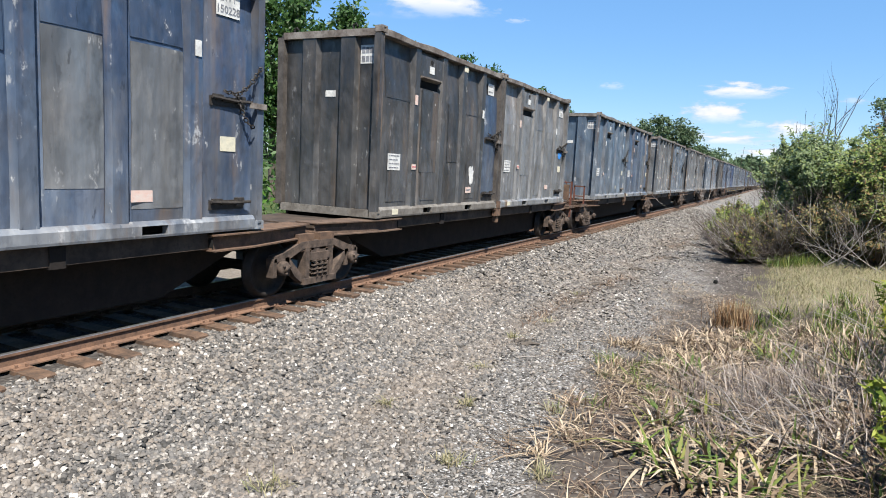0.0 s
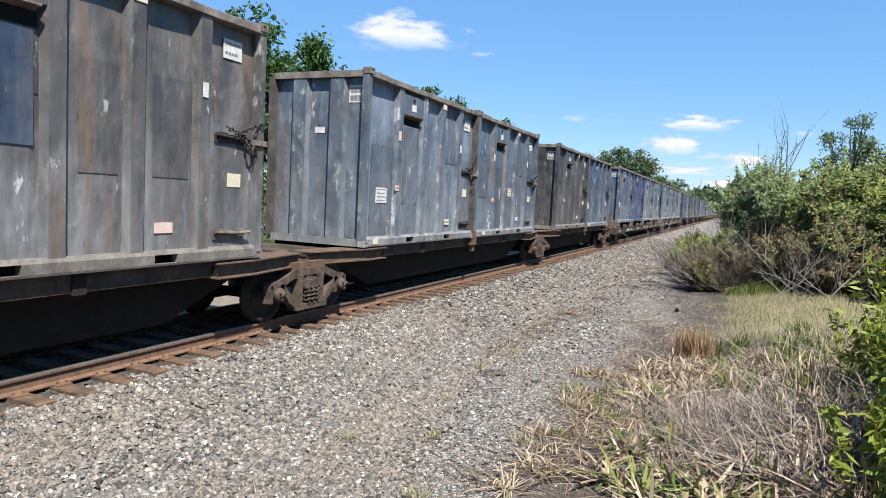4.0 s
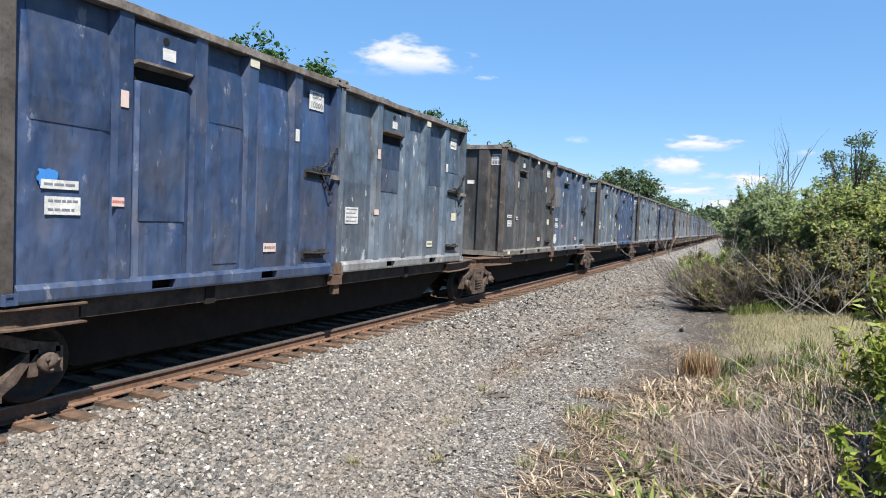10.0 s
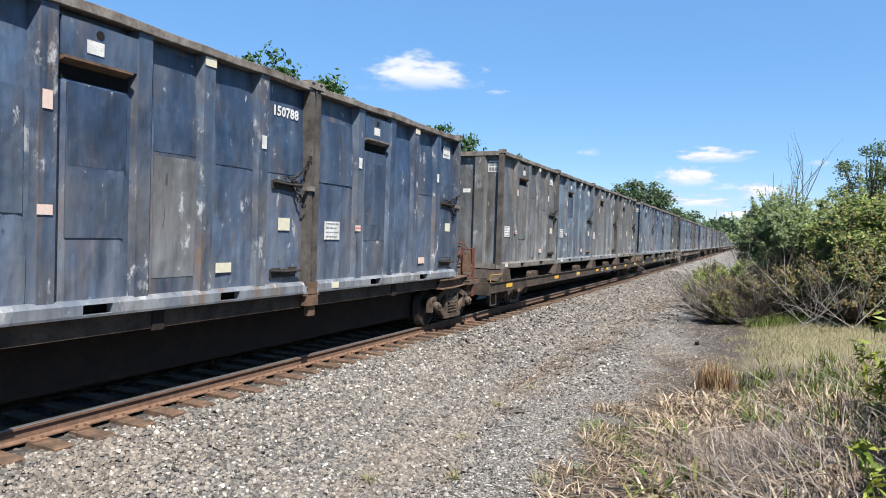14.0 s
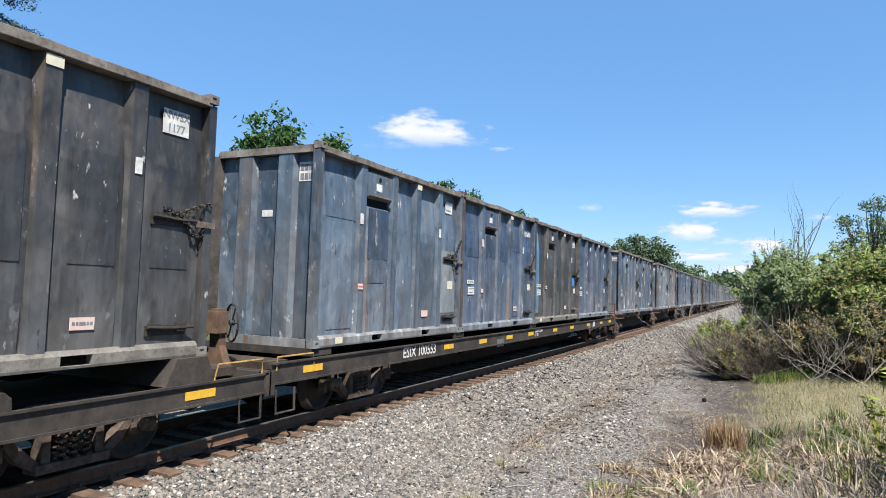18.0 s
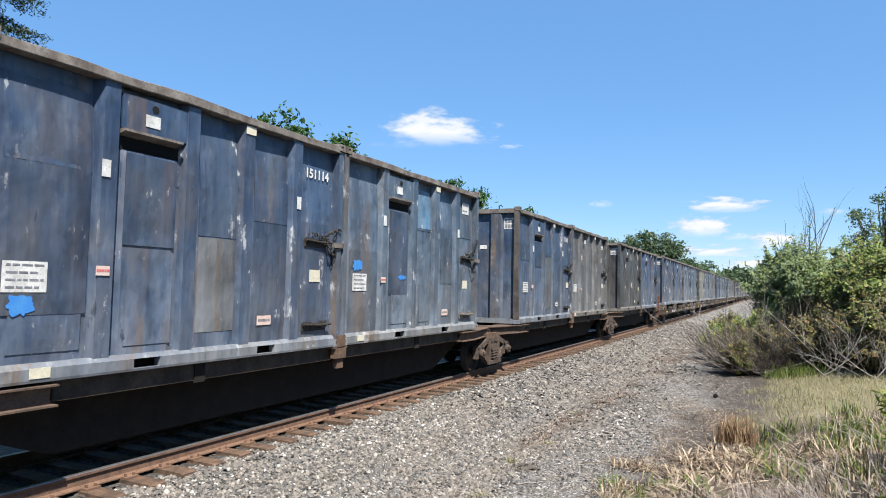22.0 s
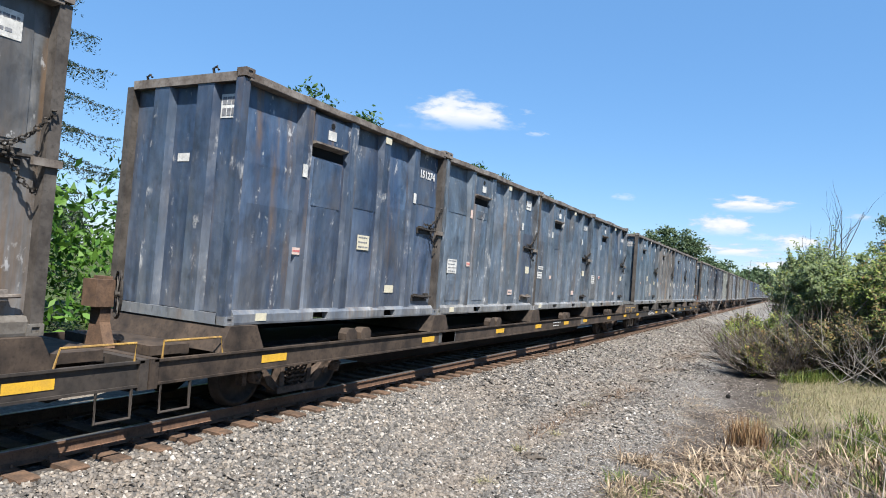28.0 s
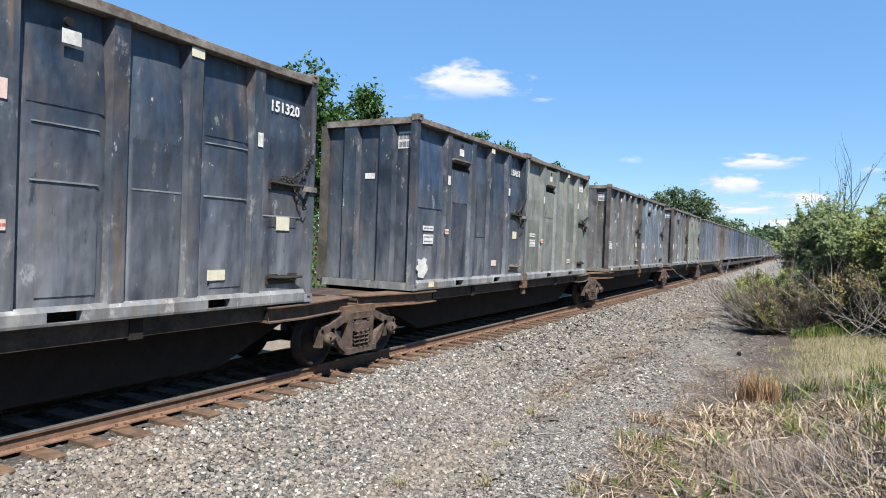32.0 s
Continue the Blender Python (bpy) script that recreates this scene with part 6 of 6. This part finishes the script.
SHRUBS = ((1.5, 29.5, 5.1, 2.2, 15000, 0.085), (0.7, 31.5, 5.3, 1.7, 10000, 0.085), (3.6, 27.5, 4.6, 2.4, 15000, 0.085), (5.8, 25.0, 4.8, 2.5, 16000, 0.085), (4.6, 31.5, 5.2, 2.6, 10000, 0.10), (8.2, 28.0, 5.4, 2.8, 12000, 0.10), (0.9, 36.5, 4.3, 2.2, 8000, 0.10), (7.8, 22.0, 4.6, 2.4, 14000, 0.08), (3.2, 24.5, 2.6, 1.5, 9000, 0.07), (5.6, 21.5, 3.0, 1.7, 10000, 0.07), (10.5, 25.0, 5.6, 3.0, 8000, 0.11), (2.5, 48, 4.8, 3.0, 6000, 0.16), (1.2, 62, 5.0, 3.2, 5000, 0.2), (7, 45, 6, 3.5, 6000, 0.18))
SHRUB_COATS = (LEAF_GREY, LEAF_GREY, LEAF_BUSH, LEAF_GOLD, LEAF_BUSH, LEAF_GOLD, LEAF_GREY, LEAF_GOLD, LEAF_RUSSET, LEAF_RUSSET, LEAF_BUSH, LEAF_GREY, LEAF_GREY, LEAF_BUSH)
SHRUB_WORDS = {LEAF_GREY: "grey-green rounded willow shrub", LEAF_BUSH: "dense dark green wild shrub with woody stems", LEAF_GOLD: "yellow-green wild shrub with browning leaves", LEAF_RUSSET: "low browning shrub with dark shaded twigs"}
for k, (x, y, h, r, n, lf) in enumerate(SHRUBS):
    coat = SHRUB_COATS[k]
    shrub(x, y, h, r, 200 + k, int(1.25 * n), 1.0 * lf, coat, SHRUB_WORDS[coat], 0.3, second=LEAF_BUSH if coat in (LEAF_GREY, LEAF_RUSSET) else LEAF_RUSSET)
for k, (x, y, h, r) in enumerate(((-1.3, 28.5, 1.5, 1.0), (-1.7, 31.0, 1.7, 1.0), (-1.0, 26.0, 1.1, 0.8), (-0.4, 29.5, 2.3, 1.1), (-1.9, 34.5, 1.9, 1.0))):
    shrub(x, y, h, r, 230 + k, 3000, 0.075, LEAF_BUSH if k % 2 else LEAF_RUSSET, "low straggling bush at the gravel's edge", 0.9, second=LEAF_GOLD)
for k, (x, y, h, r) in enumerate(((0.2, 27.0, 1.7, 1.2), (1.8, 26.2, 1.9, 1.3), (3.0, 24.2, 1.5, 1.2), (4.6, 22.8, 1.7, 1.4), (-0.6, 28.0, 1.5, 1.1), (6.2, 20.6, 1.6, 1.3))):
    shrub(x, y, h, r, 240 + k, 4200, 0.08, LEAF_RUSSET, "low browning thicket under taller shrubs", 0.7, 0.0)


def dead_tangle():
    """A heap of bare grey branches leaning out of the shrubs."""
    rnd = random.Random(17)
    heap = tagged(new("dead_brush"), "tangled heap of bare grey dead branches", "dead brush")
    heap.matrix_basis = pose(-0.2, 26.6, ground_z(-0.2, 26.6))
    for k in range(150):
        def wood(bm):
            a = rnd.uniform(0, 2 * pi)
            w = rnd.uniform(0, 1.0)
            branchy(bm, rnd, (w * cos(a) + rnd.uniform(-0.6, 1.2), w * sin(a), 0.05), (rnd.uniform(-1.3, 0.5), rnd.uniform(-1.0, 0.3), rnd.uniform(0.05, 0.75)), rnd.uniform(1.2, 2.6), rnd.uniform(0.009, 0.022), 2, 0.7)
        part("branch", mesh_of("branch|t%d" % k, wood), TWIG if k % 4 == 0 else TWIG_DARK, heap)
    heap = tagged(new("dead_brush"), "pale bare branches under the green shrubs", "dead brush")
    heap.matrix_basis = pose(3.2, 22.3, ground_z(3.2, 22.3))
    for k in range(26):
        def wood(bm):
            branchy(bm, rnd, (rnd.uniform(-2.0, 3.5), rnd.uniform(-0.3, 1.2), 0.02), (rnd.uniform(-0.8, 0.8), rnd.uniform(-0.9, 0.1), rnd.uniform(0.3, 1.1)), rnd.uniform(0.9, 1.9), rnd.uniform(0.011, 0.02), 2, 0.7)
        part("branch", mesh_of("branch|u%d" % k, wood), TWIG, heap)
    thin = tagged(new("dead_sapling"), "thin bare sapling at the gravel's edge", "dead tree")
    thin.matrix_basis = pose(-1.75, 31.0, ground_z(-1.75, 31.0))
    part("stem", mesh_of("stem|thin", lambda bm: [tube(bm, [(0, 0, 0), (0.03, 0.02, 1.4), (0.12, 0, 2.9), (0.24, 0.03, 4.4)], 0.022, 0.006, 5)] + [branchy(bm, rnd, (0.02 + 0.04 * z, 0, z), (rnd.uniform(-0.5, 0.5), rnd.uniform(-0.3, 0.3), 1), 0.9, 0.008, 1, 0.4) for z in (0.5, 0.9, 1.3, 1.9, 2.5)]), BARK, thin)
    sap = tagged(new("dead_sapling"), "tall leafless dead sapling rising over shrubs", "dead tree")
    sap.matrix_basis = pose(0.45, 30.6, ground_z(0.45, 30.6))
    for k in range(5):
        part("branch", mesh_of("branch|s%d" % k, lambda bm: branchy(bm, rnd, (0.1 * k, 0, 0), (0.40 - 0.06 * k, 0.1, 1.5), (4.4, 4.2, 3.9, 3.5, 3.0)[k], 0.045, 3, 0.30)), BARK, sap)


dead_tangle()
tree(4.6, 34.5, 7.1, 1.7, 301, 5200, 0.085, LEAF_FAR, clumps=44, clump_r=0.24, taper=0.3, base=2.5, label="slender open-crowned young tree behind shrubs")
tree(6.6, 33.0, 6.6, 1.8, 302, 5600, 0.085, LEAF_FAR, clumps=44, clump_r=0.26, taper=0.3, base=2.0, label="slender open-crowned young tree behind shrubs")


def blades(name, pts, height, width, material, seed, label, lean=0.5, droop=0.6, category="grass", toward=None):
    """Grass: one tapering, bending blade at every point."""
    rg = np.random.default_rng(seed)
    n = len(pts)
    a = rg.uniform(0, 2 * pi, n) if toward is None else rg.normal(toward, 1.1, n)
    out = np.stack([np.cos(a), np.sin(a), np.zeros(n)], 1)
    side = np.stack([-np.sin(a), np.cos(a), np.zeros(n)], 1)
    h = height * rg.uniform(0.45, 1.2, n)
    ln = lean * rg.uniform(0.1, 1.3, n)
    dr = droop * rg.uniform(0.0, 1.4, n)
    v = []
    for s, w in ((0, 0.8), (0.4, 1.0), (0.75, 0.7), (1.0, 0.06)):
        c = pts + out * (h * ln * (s + 0.6 * dr * s * s))[:, None]
        c[:, 2] += h * (s - 0.75 * dr * s * s * s) * (1 - 0.35 * ln)
        half = side * (width * w * 0.5 * rg.uniform(0.6, 1.3, n))[:, None]
        v.append(np.stack([c - half, c + half], 1))
    v = np.stack(v, 1).reshape(n, 8, 3)
    f = np.array([(0, 1, 3, 2), (2, 3, 5, 4), (4, 5, 7, 6)])[None] + 8 * np.arange(n)[:, None, None]
    return tagged(new(name, quick_mesh(name, v, f.reshape(-1, 4), material)), label, category, kind="stuff")


def on_ground(x, y):
    return np.stack([x, y, np.array([ground_z(a, b) for a, b in zip(x, y)]) - 0.01], 1)


def clumped(rg, n, spots, spread):
    """Points gathered round spots (x, y, radius)."""
    s = np.array(spots)
    i = rg.integers(0, len(s), n)
    r = s[i, 2] * spread
    return s[i, 0] + rg.normal(size=n) * r, s[i, 1] + rg.normal(size=n) * r


def spread(rg, n, x0, x1, y0, y1, r0, r1):
    return np.stack([rg.uniform(x0, x1, n), rg.uniform(y0, y1, n), rg.uniform(r0, r1, n)], 1)


def plant_grass():
    rg = np.random.default_rng(12)
    # small curled tufts on the bare dark soil
    x, y = clumped(rg, 1300, spread(rg, 34, -2.3, -0.5, 6.2, 11.8, 0.04, 0.13), 1.0)
    blades("straw_tuft", on_ground(x, y), 0.30, 0.017, GRASS_DRY, 41, "curled straw-coloured tufts on dark soil", 1.2, 1.3)
    x, y = clumped(rg, 420, spread(rg, 16, -2.2, -0.3, 6.4, 12.5, 0.04, 0.10), 1.0)
    blades("green_tuft", on_ground(x, y), 0.30, 0.012, GRASS_GREEN, 42, "thin green grass tufts on dark soil", 0.7, 0.9)
    # curled reed leaves, densest in a band behind the canes
    x, y = clumped(rg, 2600, spread(rg, 60, -1.3, 1.6, 9.2, 13.6, 0.05, 0.16), 1.0)
    blades("dry_reed_grass", on_ground(x, y), 0.38, 0.026, GRASS_DRY, 43, "curled dry straw-coloured reed leaves", 1.0, 1.3)
    x, y = clumped(rg, 2300, spread(rg, 55, -0.5, 3.4, 10.0, 16.0, 0.06, 0.20), 1.0)
    blades("green_reed_grass", on_ground(x, y), 0.46, 0.020, GRASS_GREEN, 53, "green reed grass among dry stalks", 0.6, 0.9)
    x, y = clumped(rg, 1900, spread(rg, 46, 0.9, 4.6, 7.5, 16.0, 0.06, 0.22), 1.0)
    blades("tall_dry_grass", on_ground(x, y), 0.55, 0.017, GRASS_DRY, 54, "tall dry grass at the verge", 0.7, 0.8)
    big = [(-0.9, 6.9, 0.10), (-0.55, 6.5, 0.12), (-0.2, 7.1, 0.12), (0.1, 6.4, 0.14), (-0.95, 7.9, 0.08), (0.6, 7.4, 0.16), (1.2, 6.8, 0.16), (-0.6, 8.4, 0.12), (0.9, 8.8, 0.16), (-0.9, 10.2, 0.1), (0.2, 11.2, 0.16)]
    x, y = clumped(rg, 420, big, 1.1)
    blades("broad_dry_reeds", on_ground(x, y), 0.52, 0.040, GRASS_DRY, 49, "broad pale dry reed leaves", 1.1, 1.3)
    x, y = clumped(rg, 190, big, 1.1)
    blades("broad_green_reeds", on_ground(x, y), 0.56, 0.034, GRASS_GREEN, 50, "broad yellow-green reed leaves", 0.8, 1.0)
    # a thicket of thin grey stalks that all lean one way
    x, y = clumped(rg, 1600, spread(rg, 40, -0.5, 1.8, 7.4, 10.4, 0.06, 0.30), 1.0)
    blades("dead_stalks", on_ground(x, y), 0.60, 0.010, STALK, 51, "thicket of leaning grey-brown dead stalks", 1.8, 0.4, toward=2.6)
    # dark stems fill in for the shadow beneath the verge weeds
    x, y = clumped(rg, 900, spread(rg, 26, 0.9, 2.2, 6.0, 8.2, 0.06, 0.22), 1.0)
    blades("shade_thicket", on_ground(x, y), 0.55, 0.012, LITTER, 60, "dark tangled dead stems at the verge", 1.2, 0.6)
    x, y = clumped(rg, 900, spread(rg, 40, -0.5, 1.7, 7.4, 10.4, 0.05, 0.2), 1.0)
    blades("bent_dry_leaves", on_ground(x, y), 0.46, 0.024, GRASS_DRY, 56, "bent straw leaves among dead stalks", 1.1, 1.4)
    x, y = clumped(rg, 1000, spread(rg, 40, 0.2, 4.2, 8.2, 15.5, 0.08, 0.30), 1.0)
    blades("fallen_stalks", on_ground(x, y), 0.85, 0.010, STALK, 52, "leaning grey-brown dead stalks", 1.1, 0.35)
    x, y = clumped(rg, 2400, spread(rg, 70, -2.4, 1.0, 5.6, 19.5, 0.08, 0.25), 1.0)
    blades("flattened_straw", on_ground(x, y), 0.28, 0.008, GRASS_DRY, 55, "flattened dry straw on dark soil", 2.4, 1.2)
    x, y = clumped(rg, 1500, spread(rg, 46, -0.7, 1.0, 15.4, 23.0, 0.05, 0.18), 1.0)
    blades("meadow_edge_grass", on_ground(x, y), 0.20, 0.010, GRASS_FINE, 57, "loose buff tufts at the meadow's edge", 0.6, 0.8)
    # dark bark and stalks washed into a line along the gravel
    y = rg.uniform(8.5, 36, 1300)
    ok = np.sin(y * 1.1) + np.sin(y * 0.43 + 1) + 1.2 * rg.random(1300) > 0.7
    y = y[ok]
    x = -3.95 + 0.022 * (y - 14) + 0.10 * np.sin(0.8 * y) + 0.04 * np.sin(4.1 * y) + rg.normal(size=len(y)) * 0.05
    blades("plant_litter", on_ground(x, y) + (0, 0, 0.025), 0.26, 0.016, LITTER, 58, "dark plant litter washed along the gravel", 3.0, 1.2, "litter", toward=1.7)
    # feathery buff meadow in front of the shrubs
    x = rg.uniform(-0.4, 9, 26000)
    y = rg.uniform(15.6, 26.0, 26000)
    ok = (x > -0.25 + 0.25 * np.sin(y) + 0.10 * np.abs(y - 21) + 0.5 * rg.random(26000) ** 2) & (rg.random(26000) < np.clip((y - 15.6 - 0.8 * np.sin(1.3 * x)) / 2.2, 0.03, 1))
    blades("feathery_grass", on_ground(x[ok], y[ok]), 0.24, 0.009, GRASS_FINE, 44, "feathery buff meadow grass", 0.5, 0.8)
    x, y = clumped(rg, 3000, np.concatenate([[(0.55, 24.9, 0.35), (0.9, 25.1, 0.3), (0.3, 25.2, 0.25), (0.8, 24.7, 0.3), (0.6, 25.0, 0.3), (1.3, 24.6, 0.3)], spread(rg, 14, 1.3, 4.8, 12.8, 16.6, 0.1, 0.4)]), 1.0)
    blades("green_grass", on_ground(x, y), 0.5, 0.015, GRASS_GREEN, 45, "bright green grass tufts", 0.4, 0.6)
    # single tufts on the gravel
    x, y = clumped(rg, 420, [(-0.75, 14.3, 0.14), (-0.62, 14.6, 0.12), (-0.45, 14.2, 0.16)], 1.0)
    blades("brown_grass_tuft", on_ground(x, y), 0.62, 0.012, GRASS_RUSSET, 46, "upright russet grass tuft", 0.35, 0.3)
    x, y = clumped(rg, 2600, spread(rg, 110, -2.3, 1.2, 5.4, 14.5, 0.05, 0.22), 1.0)
    blades("brown_litter", on_ground(x, y) + (0, 0, 0.01), 0.15, 0.016, LITTER, 59, "brown dead leaves and stems on dark soil", 2.2, 1.0, "litter")
    weeds = [(-3.66, 8.7, 0.07), (-3.79, 4.3, 0.09), (-2.67, 5.7, 0.06), (-1.79, 5.9, 0.07), (-3.75, 12.2, 0.05), (-4.0, 6.6, 0.04), (-3.2, 7.2, 0.05), (-2.2, 7.6, 0.07), (-2.0, 9.4, 0.07), (-3.9, 10.6, 0.05), (-4.1, 15.5, 0.06)]
    x, y = clumped(rg, 800, weeds, 1.0)
    blades("gravel_weeds", on_ground(x, y), 0.19, 0.009, GRASS_FINE, 47, "small yellow-green weeds in gravel", 0.7, 0.7)
    x = rg.uniform(-4.6, -1.4, 900)
    y = rg.uniform(4.5, 20, 900)
    blades("straw_litter", on_ground(x, y), 0.16, 0.006, GRASS_DRY, 48, "scattered straw on gravel", 2.6, 1.3)


plant_grass()


def canes():
    """Long dead canes and bent stalks over the grass."""
    rnd = random.Random(23)
    for j, (cx, cy, n, hl) in enumerate(((0.5, 8.2, 42, 1.2), (1.5, 10.0, 36, 1.4), (1.9, 7.2, 32, 1.2), (2.3, 13.0, 30, 1.4), (3.2, 16.0, 24, 1.4))):
        t = tagged(new("dead_cane_clump"), "clump of thin grey dead canes in grass", "dead canes", "cane clumps")
        t.matrix_basis = pose(cx, cy, ground_z(cx, cy))
        for k in range(n):
            a = rnd.uniform(0, 2 * pi)
            pts = [(rnd.gauss(0, 0.55), rnd.gauss(0, 0.55), 0.0)]
            d = (cos(a) * rnd.uniform(0.2, 1.1), sin(a) * rnd.uniform(0.2, 1.1), rnd.uniform(0.15, 1.0))
            n2 = rnd.uniform(0.5, 1.1) * hl
            for s in (0.35, 0.7, 1.0):
                pts.append((pts[0][0] + d[0] * n2 * s, pts[0][1] + d[1] * n2 * s, max(0.03, d[2] * n2 * (s - 0.35 * s * s))))
            part("cane", mesh_of("cane|%d-%d" % (j, k), lambda bm: tube(bm, pts, 0.0095, 0.004, 4)), TWIG, t)


canes()


def leafy_weed(x, y, h, seed):
    rg = np.random.default_rng(seed)
    rnd = random.Random(seed)
    w = tagged(new("leafy_weed"), "tall green leafy weed with narrow leaves", "weed", "tall weeds")
    w.matrix_basis = pose(x, y, ground_z(x, y))
    stems = []
    for k in range(22):
        a = rnd.uniform(0, 2 * pi)
        b = Vector((rnd.gauss(0, 0.28), rnd.gauss(0, 0.28), 0))
        stems.append([b, b + Vector((cos(a) * 0.10 * h, sin(a) * 0.10 * h, 0.55 * h)), b + Vector((cos(a) * 0.26 * h, sin(a) * 0.26 * h, h * rnd.uniform(0.75, 1.05)))])
    part("woody_base", mesh_of("stems|weed%d" % seed, lambda bm: [tube(bm, s, 0.009, 0.003, 4) for s in stems]), GRASS_GREEN, w)
    pts = []
    for s in stems:
        for t in np.linspace(0.15, 1, 34):
            p = s[0].lerp(s[1], t * 2) if t < 0.5 else s[1].lerp(s[2], t * 2 - 1)
            pts += [tuple(p + Vector((rnd.gauss(0, 0.05), rnd.gauss(0, 0.05), rnd.gauss(0, 0.03)))) for _ in range(2)]
    part("foliage", foliage("leaves", leaf_quads(rg, np.array(pts), 0.07, 0.0, 2.6), LEAF_GOLD), LEAF_GOLD, w, "narrow bright green leaves")


for k, (x, y, h) in enumerate(((2.25, 8.6, 1.7), (2.7, 9.8, 1.9), (2.9, 8.2, 1.9), (3.3, 11.0, 2.1), (4.0, 13.0, 2.3), (2.5, 7.0, 1.6), (1.75, 7.0, 0.9), (2.0, 7.9, 1.2), (1.9, 6.2, 0.9), (2.3, 11.2, 1.1))):
    leafy_weed(x, y, h, 400 + k)


# ---- clouds, far off and slowly drifting ----
DRIFTING = []


def cloud_material(name, seed, thick=1.0):
    m, nt, b = start_material(name, 1.0)
    tc = nt.nodes.new("ShaderNodeTexCoord")
    mp = nt.nodes.new("ShaderNodeMapping")
    mp.inputs["Location"].default_value = (seed * 3.1, seed * 1.7, seed)
    nt.links.new(tc.outputs["UV"], mp.inputs["Vector"])
    puff = noise_of(nt, mp.outputs["Vector"], 2.3, 8, 0.56)
    sep = nt.nodes.new("ShaderNodeSeparateXYZ")
    nt.links.new(tc.outputs["UV"], sep.inputs[0])
    far = nt.nodes.new("ShaderNodeVectorMath")
    far.operation = "LENGTH"
    nt.links.new(tc.outputs["UV"], far.inputs[0])
    body = nt.nodes.new("ShaderNodeMath")
    body.operation = "SUBTRACT"
    nt.links.new(times(nt, puff, 1.9), body.inputs[0])
    nt.links.new(far.outputs["Value"], body.inputs[1])
    # a flatter, thinner underside
    low = step(nt, sep.outputs[1], -0.55, 0.05)
    alpha = times(nt, step(nt, body.outputs[0], 0.18, 0.54, thick), low)
    # clouds emit their sunlit brightness, bluer where thin, instead of reflecting it
    glow = nt.nodes.new("ShaderNodeEmission")
    nt.links.new(mix(nt, step(nt, body.outputs[0], 0.25, 0.8), (0.62, 0.73, 0.88), (0.93, 0.95, 0.98)), glow.inputs["Color"])
    glow.inputs["Strength"].default_value = CLOUD_GLOW
    clear = nt.nodes.new("ShaderNodeBsdfTransparent")
    s = nt.nodes.new("ShaderNodeMixShader")
    nt.links.new(alpha, s.inputs[0])
    nt.links.new(clear.outputs[0], s.inputs[1])
    nt.links.new(glow.outputs[0], s.inputs[2])
    nt.links.new(s.outputs[0], nt.nodes["Material Output"].inputs["Surface"])
    return m


CLOUD_GLOW = 0.42


def cloud(az, el, wide, high, drift, seed):
    """A sheet of cloud 2.4 km off, round the camera's place; az, el, wide and high in degrees."""
    d = 2400.0
    me = bpy.data.meshes.new("cloud")
    w, h = d * math.tan(radians(wide / 2)) * 1.5, d * math.tan(radians(high / 2)) * 1.6
    me.from_pydata([(-w, 0, -h), (w, 0, -h), (w, 0, h), (-w, 0, h)], [], [(0, 1, 2, 3)])
    uv = me.uv_layers.new(name="UVMap")
    for i, c in enumerate(((-1, -1), (1, -1), (1, 1), (-1, 1))):
        uv.data[i].uv = c
    me.materials.append(cloud_material("cloud_vapour", seed, 1.0 if wide > 2.5 else 0.35))
    c = tagged(new("cloud", me), "small white fair-weather cloud in blue sky", "cloud", "clouds")

    def there(a):
        e = radians(el)
        p = (d * sin(radians(a)) * cos(e), d * cos(radians(a)) * cos(e), 2.25 + d * sin(e))
        return pose(*p, 0, 0, -a)
    DRIFTING.append((c, there(az - drift * 0.56), there(az + drift * 0.44)))


for k, (az, el, wide, high, drift) in enumerate(((-27.3, 13.3, 8.8, 3.2, 1.5), (-20.9, 12.2, 1.6, 0.5, 1.15), (-3.2, 6.9, 5.0, 1.3, 0.35), (-5.2, 5.1, 4.6, 1.7, 0.3), (-2.3, 4.4, 2.4, 0.6, 0.2), (0.5, 4.0, 3.6, 1.5, 0.0), (-4.0, 3.2, 5.0, 1.0, 0.2), (-13.0, 7.2, 1.8, 0.6, 0.5), (4.4, 6.2, 1.8, 0.6, 0.2), (-1.0, 2.2, 4.5, 1.0, 0.1))):
    cloud(az, el, wide, high, drift, k + 1)


def motions():
    """Runs the train: every car and container along the line, every axle as it rolls by, the clouds as they drift."""
    for ob, u, z in MOVING:
        walk(ob, [(t, pose(TRACK_X, u - travelled(t), z)) for t in range(0, 33, 2)])
    starts = {ob: u for ob, u, z in MOVING}
    for ax, car, y in AXLES:
        base = starts[car] + y
        steps = [k / FPS for k in range(0, 32 * FPS + 1) if 1.5 < base - travelled(k / FPS) < 24]
        if len(steps) < 2:
            walk(ax, [(0, pose(0, y, WHEEL_R)), (32, pose(0, y, WHEEL_R))])
            continue
        turn = lambda t: math.degrees((travelled(t) - travelled(steps[0])) / WHEEL_R)
        rows = [(t, pose(0, y, WHEEL_R, turn(t))) for t in steps]
        if steps[0] > 0:
            rows.insert(0, (0, pose(0, y, WHEEL_R)))
        if steps[-1] < 32:
            rows.append((32, rows[-1][1]))
        walk(ax, rows)
    for ob, a, b in DRIFTING:
        walk(ob, [(0, a), (32, b)])


motions()
